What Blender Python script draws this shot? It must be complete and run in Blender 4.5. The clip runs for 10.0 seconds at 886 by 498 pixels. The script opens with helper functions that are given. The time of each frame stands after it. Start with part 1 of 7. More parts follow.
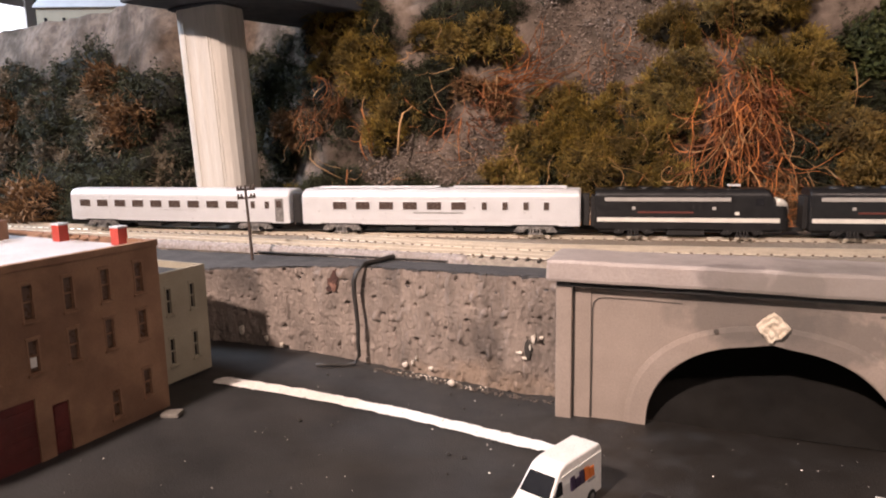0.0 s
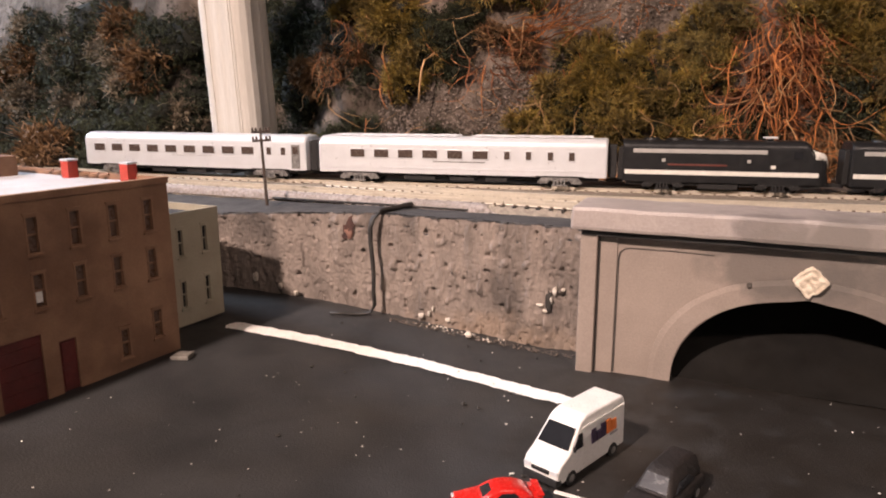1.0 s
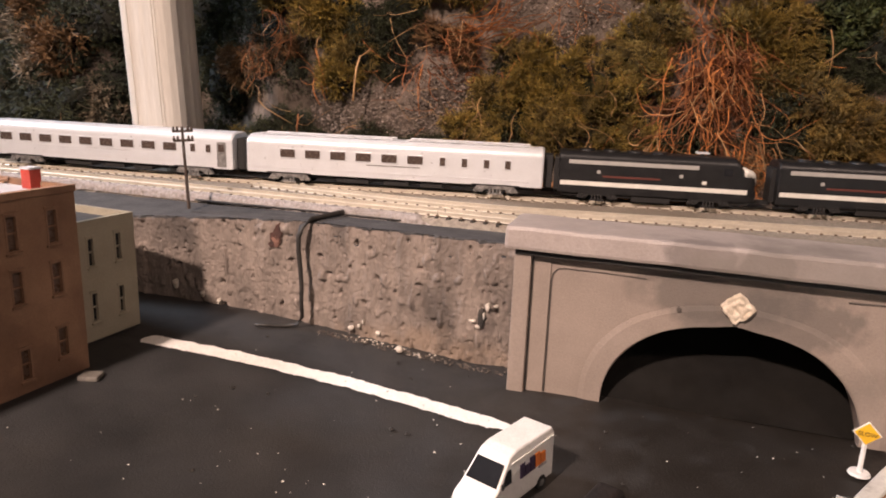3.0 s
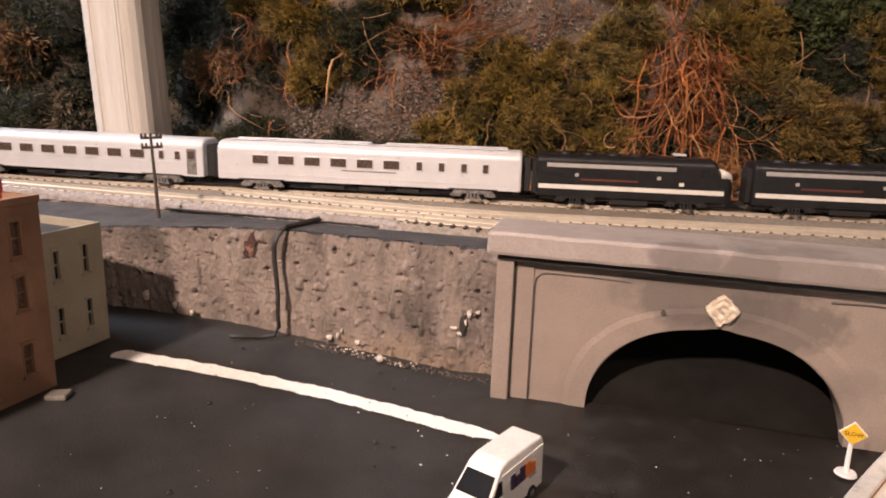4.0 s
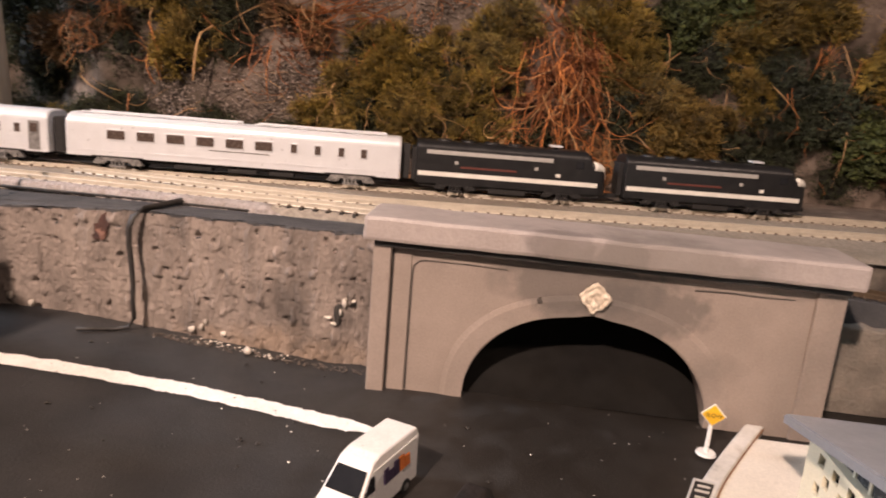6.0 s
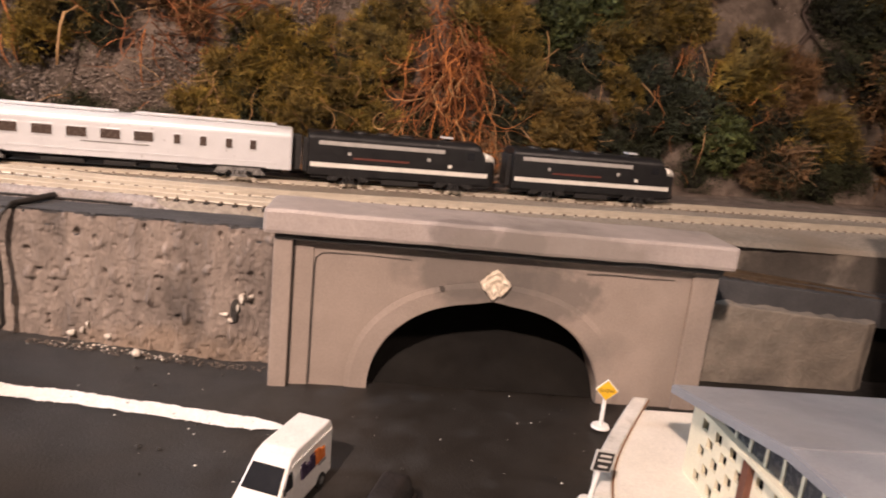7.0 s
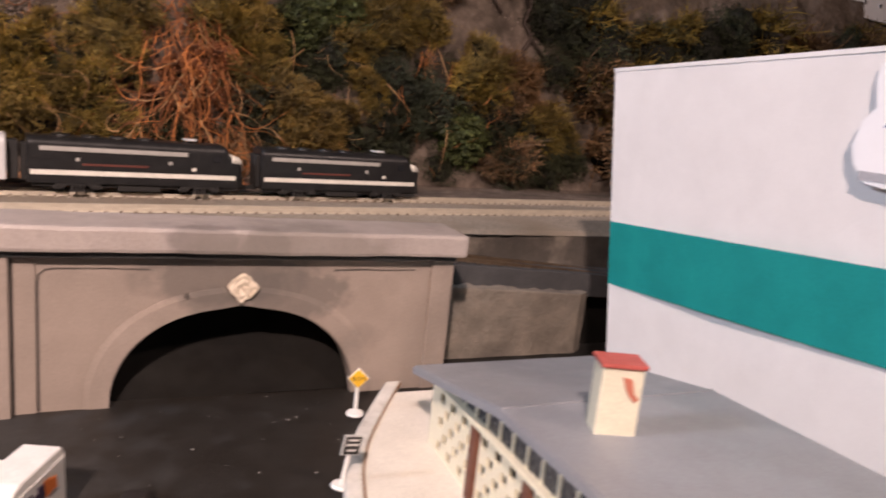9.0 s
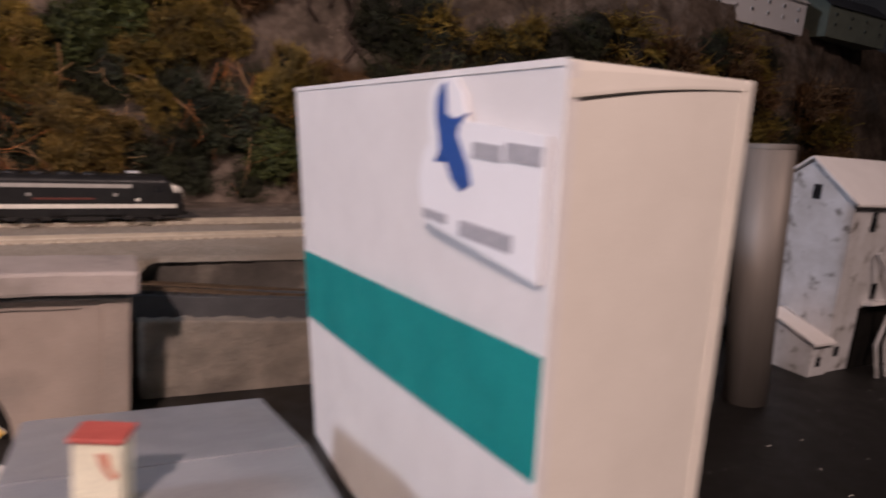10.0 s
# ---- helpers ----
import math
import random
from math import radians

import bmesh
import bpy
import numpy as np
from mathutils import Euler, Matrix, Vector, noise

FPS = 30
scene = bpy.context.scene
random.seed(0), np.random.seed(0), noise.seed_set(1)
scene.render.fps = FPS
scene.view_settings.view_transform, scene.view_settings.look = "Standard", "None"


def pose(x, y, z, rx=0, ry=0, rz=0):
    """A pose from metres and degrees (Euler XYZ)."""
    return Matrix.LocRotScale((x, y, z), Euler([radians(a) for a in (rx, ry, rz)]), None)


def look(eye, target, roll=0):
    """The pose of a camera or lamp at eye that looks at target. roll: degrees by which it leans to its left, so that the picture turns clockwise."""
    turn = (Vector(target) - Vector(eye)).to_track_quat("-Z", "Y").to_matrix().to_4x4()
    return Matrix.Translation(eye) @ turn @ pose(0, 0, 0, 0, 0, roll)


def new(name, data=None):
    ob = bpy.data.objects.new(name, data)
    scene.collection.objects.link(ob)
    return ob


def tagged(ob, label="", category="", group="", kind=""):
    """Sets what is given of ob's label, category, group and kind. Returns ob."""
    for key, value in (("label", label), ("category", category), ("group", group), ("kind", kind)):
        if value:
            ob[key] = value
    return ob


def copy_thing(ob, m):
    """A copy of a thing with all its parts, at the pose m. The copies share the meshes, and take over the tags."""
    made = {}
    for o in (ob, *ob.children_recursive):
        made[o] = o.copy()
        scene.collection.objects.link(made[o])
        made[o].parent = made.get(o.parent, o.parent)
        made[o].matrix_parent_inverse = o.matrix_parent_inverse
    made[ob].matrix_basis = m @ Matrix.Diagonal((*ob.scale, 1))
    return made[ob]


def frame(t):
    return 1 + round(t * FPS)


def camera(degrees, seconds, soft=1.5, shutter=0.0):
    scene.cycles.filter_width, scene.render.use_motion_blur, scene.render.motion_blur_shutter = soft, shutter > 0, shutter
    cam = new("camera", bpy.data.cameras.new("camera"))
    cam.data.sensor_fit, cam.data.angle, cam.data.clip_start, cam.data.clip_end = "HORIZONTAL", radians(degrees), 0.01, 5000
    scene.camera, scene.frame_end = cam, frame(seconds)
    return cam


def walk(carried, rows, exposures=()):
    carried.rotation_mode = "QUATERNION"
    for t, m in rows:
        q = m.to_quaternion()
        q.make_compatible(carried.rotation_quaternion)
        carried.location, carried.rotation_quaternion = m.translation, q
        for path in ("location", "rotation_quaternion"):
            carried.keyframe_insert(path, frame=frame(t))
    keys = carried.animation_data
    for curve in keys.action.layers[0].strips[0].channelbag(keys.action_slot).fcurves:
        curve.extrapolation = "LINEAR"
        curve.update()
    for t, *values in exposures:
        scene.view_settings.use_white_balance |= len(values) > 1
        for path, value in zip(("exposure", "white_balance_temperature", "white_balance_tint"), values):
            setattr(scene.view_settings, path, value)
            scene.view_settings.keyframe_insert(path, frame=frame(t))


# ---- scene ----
cam = camera(65.3, 10.0, soft=1.9, shutter=0.5)
PATH = [
    (0, (0.06, -0.274, 0.117), (-0.678, 1.556, -0.212), -1.1),
    (0.5, (0.062, -0.27, 0.11), (-0.709, 1.54, -0.25), -0.7),
    (1, (0.056, -0.265, 0.107), (-0.726, 1.526, -0.319), -0.1),
    (1.5, (0.056, -0.257, 0.109), (-0.708, 1.534, -0.348), 0.1),
    (2, (0.056, -0.255, 0.113), (-0.644, 1.559, -0.358), 1.3),
    (3.5, (0.051, -0.252, 0.119), (-0.521, 1.607, -0.347), 1.9),
    (4, (0.048, -0.25, 0.118), (-0.478, 1.624, -0.343), 1.8),
    (4.5, (0.046, -0.249, 0.117), (-0.419, 1.637, -0.359), 2.3),
    (5, (0.046, -0.245, 0.115), (-0.354, 1.658, -0.351), 2.4),
    (5.2, (0.049, -0.245, 0.118), (-0.319, 1.661, -0.363), 3.0),
    (6.3, (0.046, -0.24, 0.112), (-0.035, 1.707, -0.339), 4.9),
    (6.5, (0.041, -0.242, 0.112), (0.044, 1.703, -0.351), 4.9),
    (7, (0.038, -0.243, 0.112), (0.211, 1.698, -0.337), 5.9),
    (7.5, (0.036, -0.244, 0.113), (0.346, 1.689, -0.295), 4.9),
    (8, (0.032, -0.244, 0.114), (0.516, 1.656, -0.279), 5.3),
    (8.5, (0.035, -0.246, 0.113), (0.708, 1.597, -0.276), 6.0),
    (9, (0.047, -0.254, 0.116), (0.837, 1.54, -0.28), 6.0),
    (9.5, (0.09, -0.27, 0.127), (0.924, 1.508, -0.253), 5.3),
    (9.8, (0.128, -0.277, 0.131), (0.985, 1.489, -0.255), 5.0),
    (10, (0.154, -0.28, 0.135), (1.042, 1.469, -0.251), 5.3),
]
EXPOSURE = [(0.0, -0.03, 6600, 18), (2.0, -0.15, 6750, 18.5), (3.5, -0.20, 6900, 19.5), (7.0, -0.14, 7050, 20.5), (8.0, -0.09, 7050, 21), (8.5, -0.04, 6800, 21), (9.0, -0.19, 6650, 22), (9.5, -0.52, 6550, 24), (10.0, -0.65, 6550, 25)]
walk(cam, [(t, look(eye, target, roll)) for t, eye, target, roll in PATH], EXPOSURE)

# ---------------------------------------------------------------- light
world = bpy.data.worlds.new("room_air")
scene.world = world
world.use_nodes = True
world.node_tree.nodes["Background"].inputs[0].default_value = (0.85, 0.85, 1.0, 1)
world.node_tree.nodes["Background"].inputs[1].default_value = 0.012


def lamp(name, eye, target, watts, size, colour, spread=180):
    data = bpy.data.lights.new(name, "AREA")
    data.shape, data.size, data.energy, data.color = "DISK", size, watts, colour
    data.spread = radians(spread)
    ob = new(name, data)
    ob.matrix_world = look(eye, target)
    return ob


# room lamps over the layout: a warm one in front to the left, one to the right
lamp("ceiling_lamp_front", (-0.26, -0.80, 0.73), (-0.08, 0.0, 0.06), 4.55, 0.05, (1.0, 0.815, 0.69), 85)
lamp("ceiling_lamp_side", (0.78, -0.85, 1.0), (0.36, 0.06, 0.08), 3.0, 0.10, (1.0, 0.79, 0.65), 125)
# cool fill added far back left, in place of the window's daylight
lamp("ceiling_lamp_back", (-1.05, -0.06, 0.64), (-0.50, 0.22, 0.14), 12.5, 0.2, (0.72, 0.86, 1.0))


# ---------------------------------------------------------------- materials
def mat(name, a, b=None, scale=120.0, rough=0.8, metal=0.0, bump=0.3, fine=900.0, contrast=(0.35, 0.65), c=None, cscale=30.0, camt=(0.5, 0.7), coat=0.0, vary=0.0, stretch=(1, 1, 1), dist=0.0006, grain=(0.86, 1.10)):
    """Two-scale procedural surface: colour a to b over noise, c in larger patches."""
    m = bpy.data.materials.new(name)
    m.use_nodes = True
    nt = m.node_tree
    n, l = nt.nodes, nt.links
    p = n["Principled BSDF"]
    co = n.new("ShaderNodeTexCoord")
    mp = n.new("ShaderNodeMapping")
    mp.inputs["Scale"].default_value = stretch
    l.new(co.outputs["Object"], mp.inputs["Vector"])

    def tex(sc, detail=6.0, r=0.6):
        t = n.new("ShaderNodeTexNoise")
        t.inputs["Scale"].default_value, t.inputs["Detail"].default_value, t.inputs["Roughness"].default_value = sc, detail, r
        l.new(mp.outputs["Vector"], t.inputs["Vector"])
        return t

    def ramp(t, lo, hi):
        r = n.new("ShaderNodeMapRange")
        r.inputs["From Min"].default_value, r.inputs["From Max"].default_value = lo, hi
        l.new(t.outputs["Fac"], r.inputs["Value"])
        return r

    def mix(fac, x, y):
        k = n.new("ShaderNodeMix")
        k.data_type = "RGBA"
        l.new(fac, k.inputs["Factor"])
        for s, v in ((k.inputs[6], x), (k.inputs[7], y)):
            if isinstance(v, tuple):
                s.default_value = (*v, 1)
            else:
                l.new(v, s)
        return k.outputs[2]

    b = b or tuple(v * 0.75 for v in a)
    col = mix(ramp(tex(scale), *contrast).outputs[0], a, b)
    if c:
        col = mix(ramp(tex(cscale, 4.0, 0.55), *camt).outputs[0], col, c)
    small = tex(fine, 3.0)
    hv = n.new("ShaderNodeHueSaturation")
    sv = ramp(small, 0.2, 0.8)
    sv.inputs["To Min"].default_value, sv.inputs["To Max"].default_value = grain
    l.new(sv.outputs[0], hv.inputs["Value"])
    l.new(col, hv.inputs["Color"])
    out = hv.outputs["Color"]
    if vary:
        oi = n.new("ShaderNodeObjectInfo")
        rv = n.new("ShaderNodeMapRange")
        rv.inputs["To Min"].default_value, rv.inputs["To Max"].default_value = 1 - vary, 1 + vary
        l.new(oi.outputs["Random"], rv.inputs["Value"])
        h2 = n.new("ShaderNodeHueSaturation")
        l.new(rv.outputs[0], h2.inputs["Value"])
        l.new(out, h2.inputs["Color"])
        ge = n.new("ShaderNodeNewGeometry")
        ri = n.new("ShaderNodeMapRange")
        ri.inputs["To Min"].default_value, ri.inputs["To Max"].default_value = 1 - 1.6 * vary, 1 + 1.6 * vary
        l.new(ge.outputs["Random Per Island"], ri.inputs["Value"])
        h3 = n.new("ShaderNodeHueSaturation")
        l.new(ri.outputs[0], h3.inputs["Value"])
        l.new(h2.outputs["Color"], h3.inputs["Color"])
        out = h3.outputs["Color"]
    l.new(out, p.inputs["Base Color"])
    rr = ramp(tex(scale * 2.3), 0.3, 0.7)
    rr.inputs["To Min"].default_value, rr.inputs["To Max"].default_value = max(0.02, rough - 0.1), min(1, rough + 0.1)
    l.new(rr.outputs[0], p.inputs["Roughness"])
    p.inputs["Metallic"].default_value = metal
    p.inputs["Coat Weight"].default_value = coat
    if bump:
        bn = n.new("ShaderNodeBump")
        bn.inputs["Strength"].default_value, bn.inputs["Distance"].default_value = bump, dist
        l.new(small.outputs["Fac"], bn.inputs["Height"])
        l.new(bn.outputs["Normal"], p.inputs["Normal"])
    return m


def plain(name, a, rough=0.6, metal=0.0, coat=0.0, emit=0.0):
    m = mat(name, a, tuple(v * 0.85 for v in a), 260.0, rough, metal, 0.08, 1500.0, coat=coat, grain=(0.96, 1.03))
    if emit:
        p = m.node_tree.nodes["Principled BSDF"]
        p.inputs["Emission Color"].default_value = (*a, 1)
        p.inputs["Emission Strength"].default_value = emit
    return m


def leaf(name, a, b, scale=90.0, rough=0.75):
    m = mat(name, a, b, scale, rough, 0, 0, 700.0, vary=0.28)
    p = m.node_tree.nodes["Principled BSDF"]
    p.inputs["Subsurface Weight"].default_value = 0.0
    return m


M_road = mat("black_painted_road", (0.040, 0.040, 0.0415), (0.021, 0.0212, 0.0222), 26, 0.55, 0, 0.55, 1400, c=(0.043, 0.040, 0.037), cscale=11, camt=(0.45, 0.7), dist=0.0004, grain=(0.78, 1.15))
M_line = mat("white_road_paint", (0.92, 0.90, 0.87), (0.84, 0.81, 0.77), 160, 0.6, 0, 0.5, 900, c=(0.25, 0.225, 0.20), cscale=420, camt=(0.66, 0.72))
M_lowplaster = mat("mottled_grey_plaster", (0.255, 0.218, 0.178), (0.165, 0.142, 0.118), 70, 0.9, 0, 0.8, 700, c=(0.10, 0.086, 0.075), cscale=26, camt=(0.52, 0.72), dist=0.0008)
M_plaster = mat("grey_plaster_wall", (0.292, 0.242, 0.210), (0.180, 0.150, 0.132), 90, 0.9, 0, 1.0, 800, c=(0.085, 0.074, 0.068), cscale=46, camt=(0.50, 0.72), dist=0.001, stretch=(1, 1, 0.35))

M_ledge = mat("dark_grey_ledge_paint", (0.085, 0.084, 0.086), (0.055, 0.055, 0.058), 60, 0.75, 0, 0.5, 900)
M_portal = mat("taupe_portal_plaster", (0.310, 0.252, 0.216), (0.265, 0.216, 0.185), 55, 0.8, 0, 0.35, 1300, c=(0.205, 0.172, 0.15), cscale=26, camt=(0.58, 0.80), dist=0.0004)


def stain_or_shade(m, middle, size, colour, amount, lo=0.10, hi=0.30, scale=85):
    """A soft-edged patch of another colour, broken up by noise: stains and dirt on walls, shade on the road."""
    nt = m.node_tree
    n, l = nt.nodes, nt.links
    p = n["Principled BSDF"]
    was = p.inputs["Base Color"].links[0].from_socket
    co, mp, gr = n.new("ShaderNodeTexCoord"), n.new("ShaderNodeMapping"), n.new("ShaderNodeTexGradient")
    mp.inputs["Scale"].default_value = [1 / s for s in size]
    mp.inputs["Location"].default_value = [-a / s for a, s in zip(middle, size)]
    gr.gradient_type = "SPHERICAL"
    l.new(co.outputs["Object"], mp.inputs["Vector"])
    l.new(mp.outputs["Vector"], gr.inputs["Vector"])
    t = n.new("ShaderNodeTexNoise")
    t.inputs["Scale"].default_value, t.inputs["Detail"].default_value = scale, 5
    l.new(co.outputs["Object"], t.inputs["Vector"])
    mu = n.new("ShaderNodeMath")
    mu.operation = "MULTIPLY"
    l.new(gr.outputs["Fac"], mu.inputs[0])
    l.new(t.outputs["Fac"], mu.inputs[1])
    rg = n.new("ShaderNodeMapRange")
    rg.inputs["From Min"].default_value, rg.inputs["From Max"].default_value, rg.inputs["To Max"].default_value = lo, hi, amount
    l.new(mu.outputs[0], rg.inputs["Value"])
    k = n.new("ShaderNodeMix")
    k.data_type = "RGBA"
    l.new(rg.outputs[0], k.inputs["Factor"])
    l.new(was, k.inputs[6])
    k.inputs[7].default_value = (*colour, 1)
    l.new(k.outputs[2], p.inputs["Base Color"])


stain_or_shade(M_portal, (0.074, 0.0, 0.0500), (0.046, 0.05, 0.020), (0.095, 0.085, 0.078), 0.62, 0.12, 0.26, 130)
stain_or_shade(M_portal, (0.100, 0.0, 0.0420), (0.034, 0.05, 0.016), (0.095, 0.085, 0.078), 0.60, 0.14, 0.26, 170)
stain_or_shade(M_portal, (0.072, 0.0, 0.0385), (0.020, 0.05, 0.010), (0.105, 0.094, 0.086), 0.50, 0.14, 0.26, 210)
# dim light beyond the box and before the tunnel, put into road colour
stain_or_shade(M_road, (0.58, -0.08, 0.0), (0.52, 0.46, 0.5), (0.0055, 0.0046, 0.0040), 0.94, 0.06, 0.22)
stain_or_shade(M_road, (0.13, -0.03, 0.0), (0.19, 0.20, 0.5), (0.0135, 0.0104, 0.0080), 0.92)
M_crumb = mat("bright_white_crumb", (0.80, 0.77, 0.72), (0.62, 0.58, 0.52), 900, 0.7)
stain_or_shade(M_plaster, (-0.040, 0.012, 0.002), (0.075, 0.03, 0.020), (0.30, 0.225, 0.17), 0.7, 0.15, 0.40, 150)
M_cornice = mat("light_grey_cornice", (0.39, 0.338, 0.315), (0.33, 0.286, 0.267), 60, 0.45, 0, 0.35, 1100, c=(0.25, 0.218, 0.205), cscale=42, camt=(0.58, 0.72), dist=0.0004)
M_shoulder = mat("pinkish_grey_roadbed", (0.44, 0.395, 0.375), (0.27, 0.24, 0.228), 700, 0.95, 0, 1.0, 1500, c=(0.22, 0.185, 0.16), cscale=30, dist=0.0008)
stain_or_shade(M_cornice, (0.066, -0.007, 0.062), (0.020, 0.04, 0.013), (0.185, 0.162, 0.152), 0.7, 0.19, 0.25, 130)
stain_or_shade(M_cornice, (0.086, -0.007, 0.060), (0.016, 0.04, 0.012), (0.20, 0.176, 0.165), 0.7, 0.19, 0.25, 110)
stain_or_shade(M_cornice, (0.100, -0.007, 0.0600), (0.050, 0.05, 0.012), (0.19, 0.168, 0.15), 0.6, 0.10, 0.20, 90)
M_pane = plain("grey_tinted_pane", (0.055, 0.058, 0.066), 0.25)
M_coachglass = plain("brown_lit_coach_glass", (0.085, 0.062, 0.052), 0.25)
M_cornice_shade = mat("black_cornice_shade", (0.035, 0.033, 0.032), (0.02, 0.02, 0.02), 120, 0.8)
M_panelline = mat("dark_taupe_panel_line", (0.10, 0.086, 0.075), (0.06, 0.052, 0.047), 120, 0.8)
M_medal = mat("cream_cast_medallion", (0.74, 0.65, 0.53), (0.50, 0.41, 0.31), 300, 0.7, 0, 0.6, 1500)
# near-black base colour that carries the shade of recesses
M_dark = mat("recess_shade_black", (0.0070, 0.0058, 0.0046), (0.0042, 0.0035, 0.003), 40, 0.85, 0, 0.4, 900)
M_brickwall = mat("brown_painted_wall", (0.335, 0.192, 0.117), (0.195, 0.104, 0.062), 38, 0.8, 0, 0.35, 1300, c=(0.165, 0.088, 0.054), cscale=30, camt=(0.45, 0.7), dist=0.0003)
M_trim = mat("tan_window_trim", (0.28, 0.158, 0.095), (0.23, 0.125, 0.075), 100, 0.75)
M_roofwhite = mat("pale_grey_roof", (0.58, 0.59, 0.62), (0.48, 0.49, 0.52), 45, 0.6, 0, 0.3, 900)
M_red = mat("red_paint", (0.46, 0.055, 0.036), (0.36, 0.042, 0.028), 200, 0.55, 0, 0.3, 1200)
M_cap = mat("coral_red_cap", (0.50, 0.105, 0.085), (0.42, 0.085, 0.068), 200, 0.5, 0, 0.3, 1200)
M_darkred = mat("dark_red_door_paint", (0.125, 0.020, 0.017), (0.075, 0.014, 0.012), 120, 0.6, 0, 0.3, 1200)
M_cream = mat("cream_wall_paint", (0.345, 0.308, 0.232), (0.295, 0.26, 0.195), 60, 0.7, 0, 0.25, 1300, c=(0.31, 0.28, 0.22), cscale=40, camt=(0.6, 0.8), dist=0.0003)
M_dimglass = plain("brown_tinted_window_glass", (0.105, 0.060, 0.040), 0.3)
M_notice = plain("pale_notice_print", (0.55, 0.54, 0.52), 0.6)
M_tan = mat("tan_slab", (0.21, 0.19, 0.165), (0.13, 0.118, 0.105), 200, 0.85)
M_glass = plain("dark_window_glass", (0.018, 0.019, 0.022), 0.12)
M_white = mat("white_plastic", (0.80, 0.78, 0.75), (0.74, 0.72, 0.69), 200, 0.35, 0, 0.1, 1500)
M_cardwhite = mat("bright_white_card", (0.90, 0.89, 0.91), (0.87, 0.86, 0.88), 60, 0.5, 0, 0.1, 1500, grain=(0.98, 1.02))
M_paper = mat("white_card", (0.82, 0.79, 0.78), (0.77, 0.74, 0.73), 60, 0.55, 0, 0.1, 1500, grain=(0.97, 1.02))
M_papercream = mat("cream_card_end", (0.83, 0.785, 0.725), (0.79, 0.745, 0.685), 60, 0.6, 0, 0.1, 1500, grain=(0.97, 1.02))
M_teal = mat("teal_painted_stripe", (0.0, 0.285, 0.274), (0.0, 0.240, 0.234), 50, 0.6, 0, 0.15, 1500)
M_blue = mat("blue_printed_shape", (0.02, 0.09, 0.36), (0.02, 0.08, 0.30), 200, 0.5)
M_ink = mat("grey_printed_bar", (0.46, 0.45, 0.48), (0.38, 0.38, 0.41), 500, 0.6)
M_purple = plain("dark_purple_print", (0.035, 0.02, 0.05), 0.5)
M_orange = plain("orange_print", (0.62, 0.16, 0.03), 0.5)
M_black = mat("black_locomotive_paint", (0.016, 0.016, 0.017), (0.010, 0.010, 0.011), 200, 0.38, 0, 0.1, 1500)
M_blackplastic = plain("black_plastic", (0.014, 0.013, 0.013), 0.75)
M_cable = mat("dark_brown_cable_sheath", (0.034, 0.029, 0.025), (0.018, 0.016, 0.015), 300, 0.6, 0, 0.4, 900)
M_stripe = plain("white_locomotive_stripe", (0.78, 0.76, 0.70), 0.45)
M_band = plain("grey_grille_band", (0.42, 0.41, 0.39), 0.5)
M_rust = plain("dull_red_lettering", (0.13, 0.035, 0.025), 0.6)
M_upper = mat("dark_stained_retaining_wall", (0.11, 0.095, 0.082), (0.06, 0.053, 0.047), 60, 0.9, 0, 0.8, 900, c=(0.24, 0.205, 0.17), cscale=34, camt=(0.50, 0.66))
M_silver = mat("silver_car_side", (0.70, 0.715, 0.74), (0.66, 0.672, 0.695), 120, 0.36, 0.2, 0.05, 1500, grain=(0.96, 1.03))
M_silverdark = mat("silver_truck_casting", (0.36, 0.345, 0.33), (0.15, 0.145, 0.14), 500, 0.45, 0.5, 0.3, 1500)
M_ballast = mat("pale_ballast", (0.35, 0.302, 0.248), (0.215, 0.185, 0.152), 500, 0.95, 0, 1.0, 1100, c=(0.22, 0.178, 0.135), cscale=14, camt=(0.46, 0.66), dist=0.0008)
M_tie = mat("tan_track_tie", (0.42, 0.378, 0.315), (0.33, 0.295, 0.245), 300, 0.85, vary=0.2)
M_darktie = mat("dark_track_tie", (0.04, 0.035, 0.03), (0.025, 0.022, 0.02), 300, 0.85)
M_rail = mat("brass_coloured_rail", (0.70, 0.635, 0.53), (0.58, 0.52, 0.43), 120, 0.5, 0.45, 0.1, 1200)
M_railold = mat("brown_weathered_rail", (0.20, 0.14, 0.09), (0.12, 0.085, 0.06), 120, 0.5, 0.6, 0.1, 1200)
M_pier = mat("pale_concrete_pier", (0.56, 0.525, 0.475), (0.52, 0.485, 0.435), 90, 0.75, 0, 0.3, 1100, stretch=(1, 1, 0.08), c=(0.46, 0.43, 0.385), cscale=60, camt=(0.55, 0.75), dist=0.0003)
M_deck = mat("dark_bridge_deck", (0.05, 0.055, 0.065), (0.03, 0.033, 0.04), 40, 0.8)
M_rock = mat("grey_brown_hillside", (0.265, 0.208, 0.170), (0.135, 0.104, 0.085), 130, 0.95, 0, 1.0, 900, c=(0.064, 0.051, 0.040), cscale=24, camt=(0.42, 0.68), dist=0.0015)
M_gravel = leaf("grey_gravel", (0.33, 0.265, 0.225), (0.115, 0.090, 0.074), 500)
M_wood = mat("orange_brown_stick", (0.36, 0.17, 0.07), (0.22, 0.10, 0.045), 200, 0.7, stretch=(0.2, 1, 1))
M_polewood = mat("dark_brown_pole", (0.075, 0.05, 0.038), (0.045, 0.032, 0.026), 400, 0.8)
M_twig = leaf("orange_brown_twig", (0.50, 0.185, 0.052), (0.27, 0.092, 0.026))
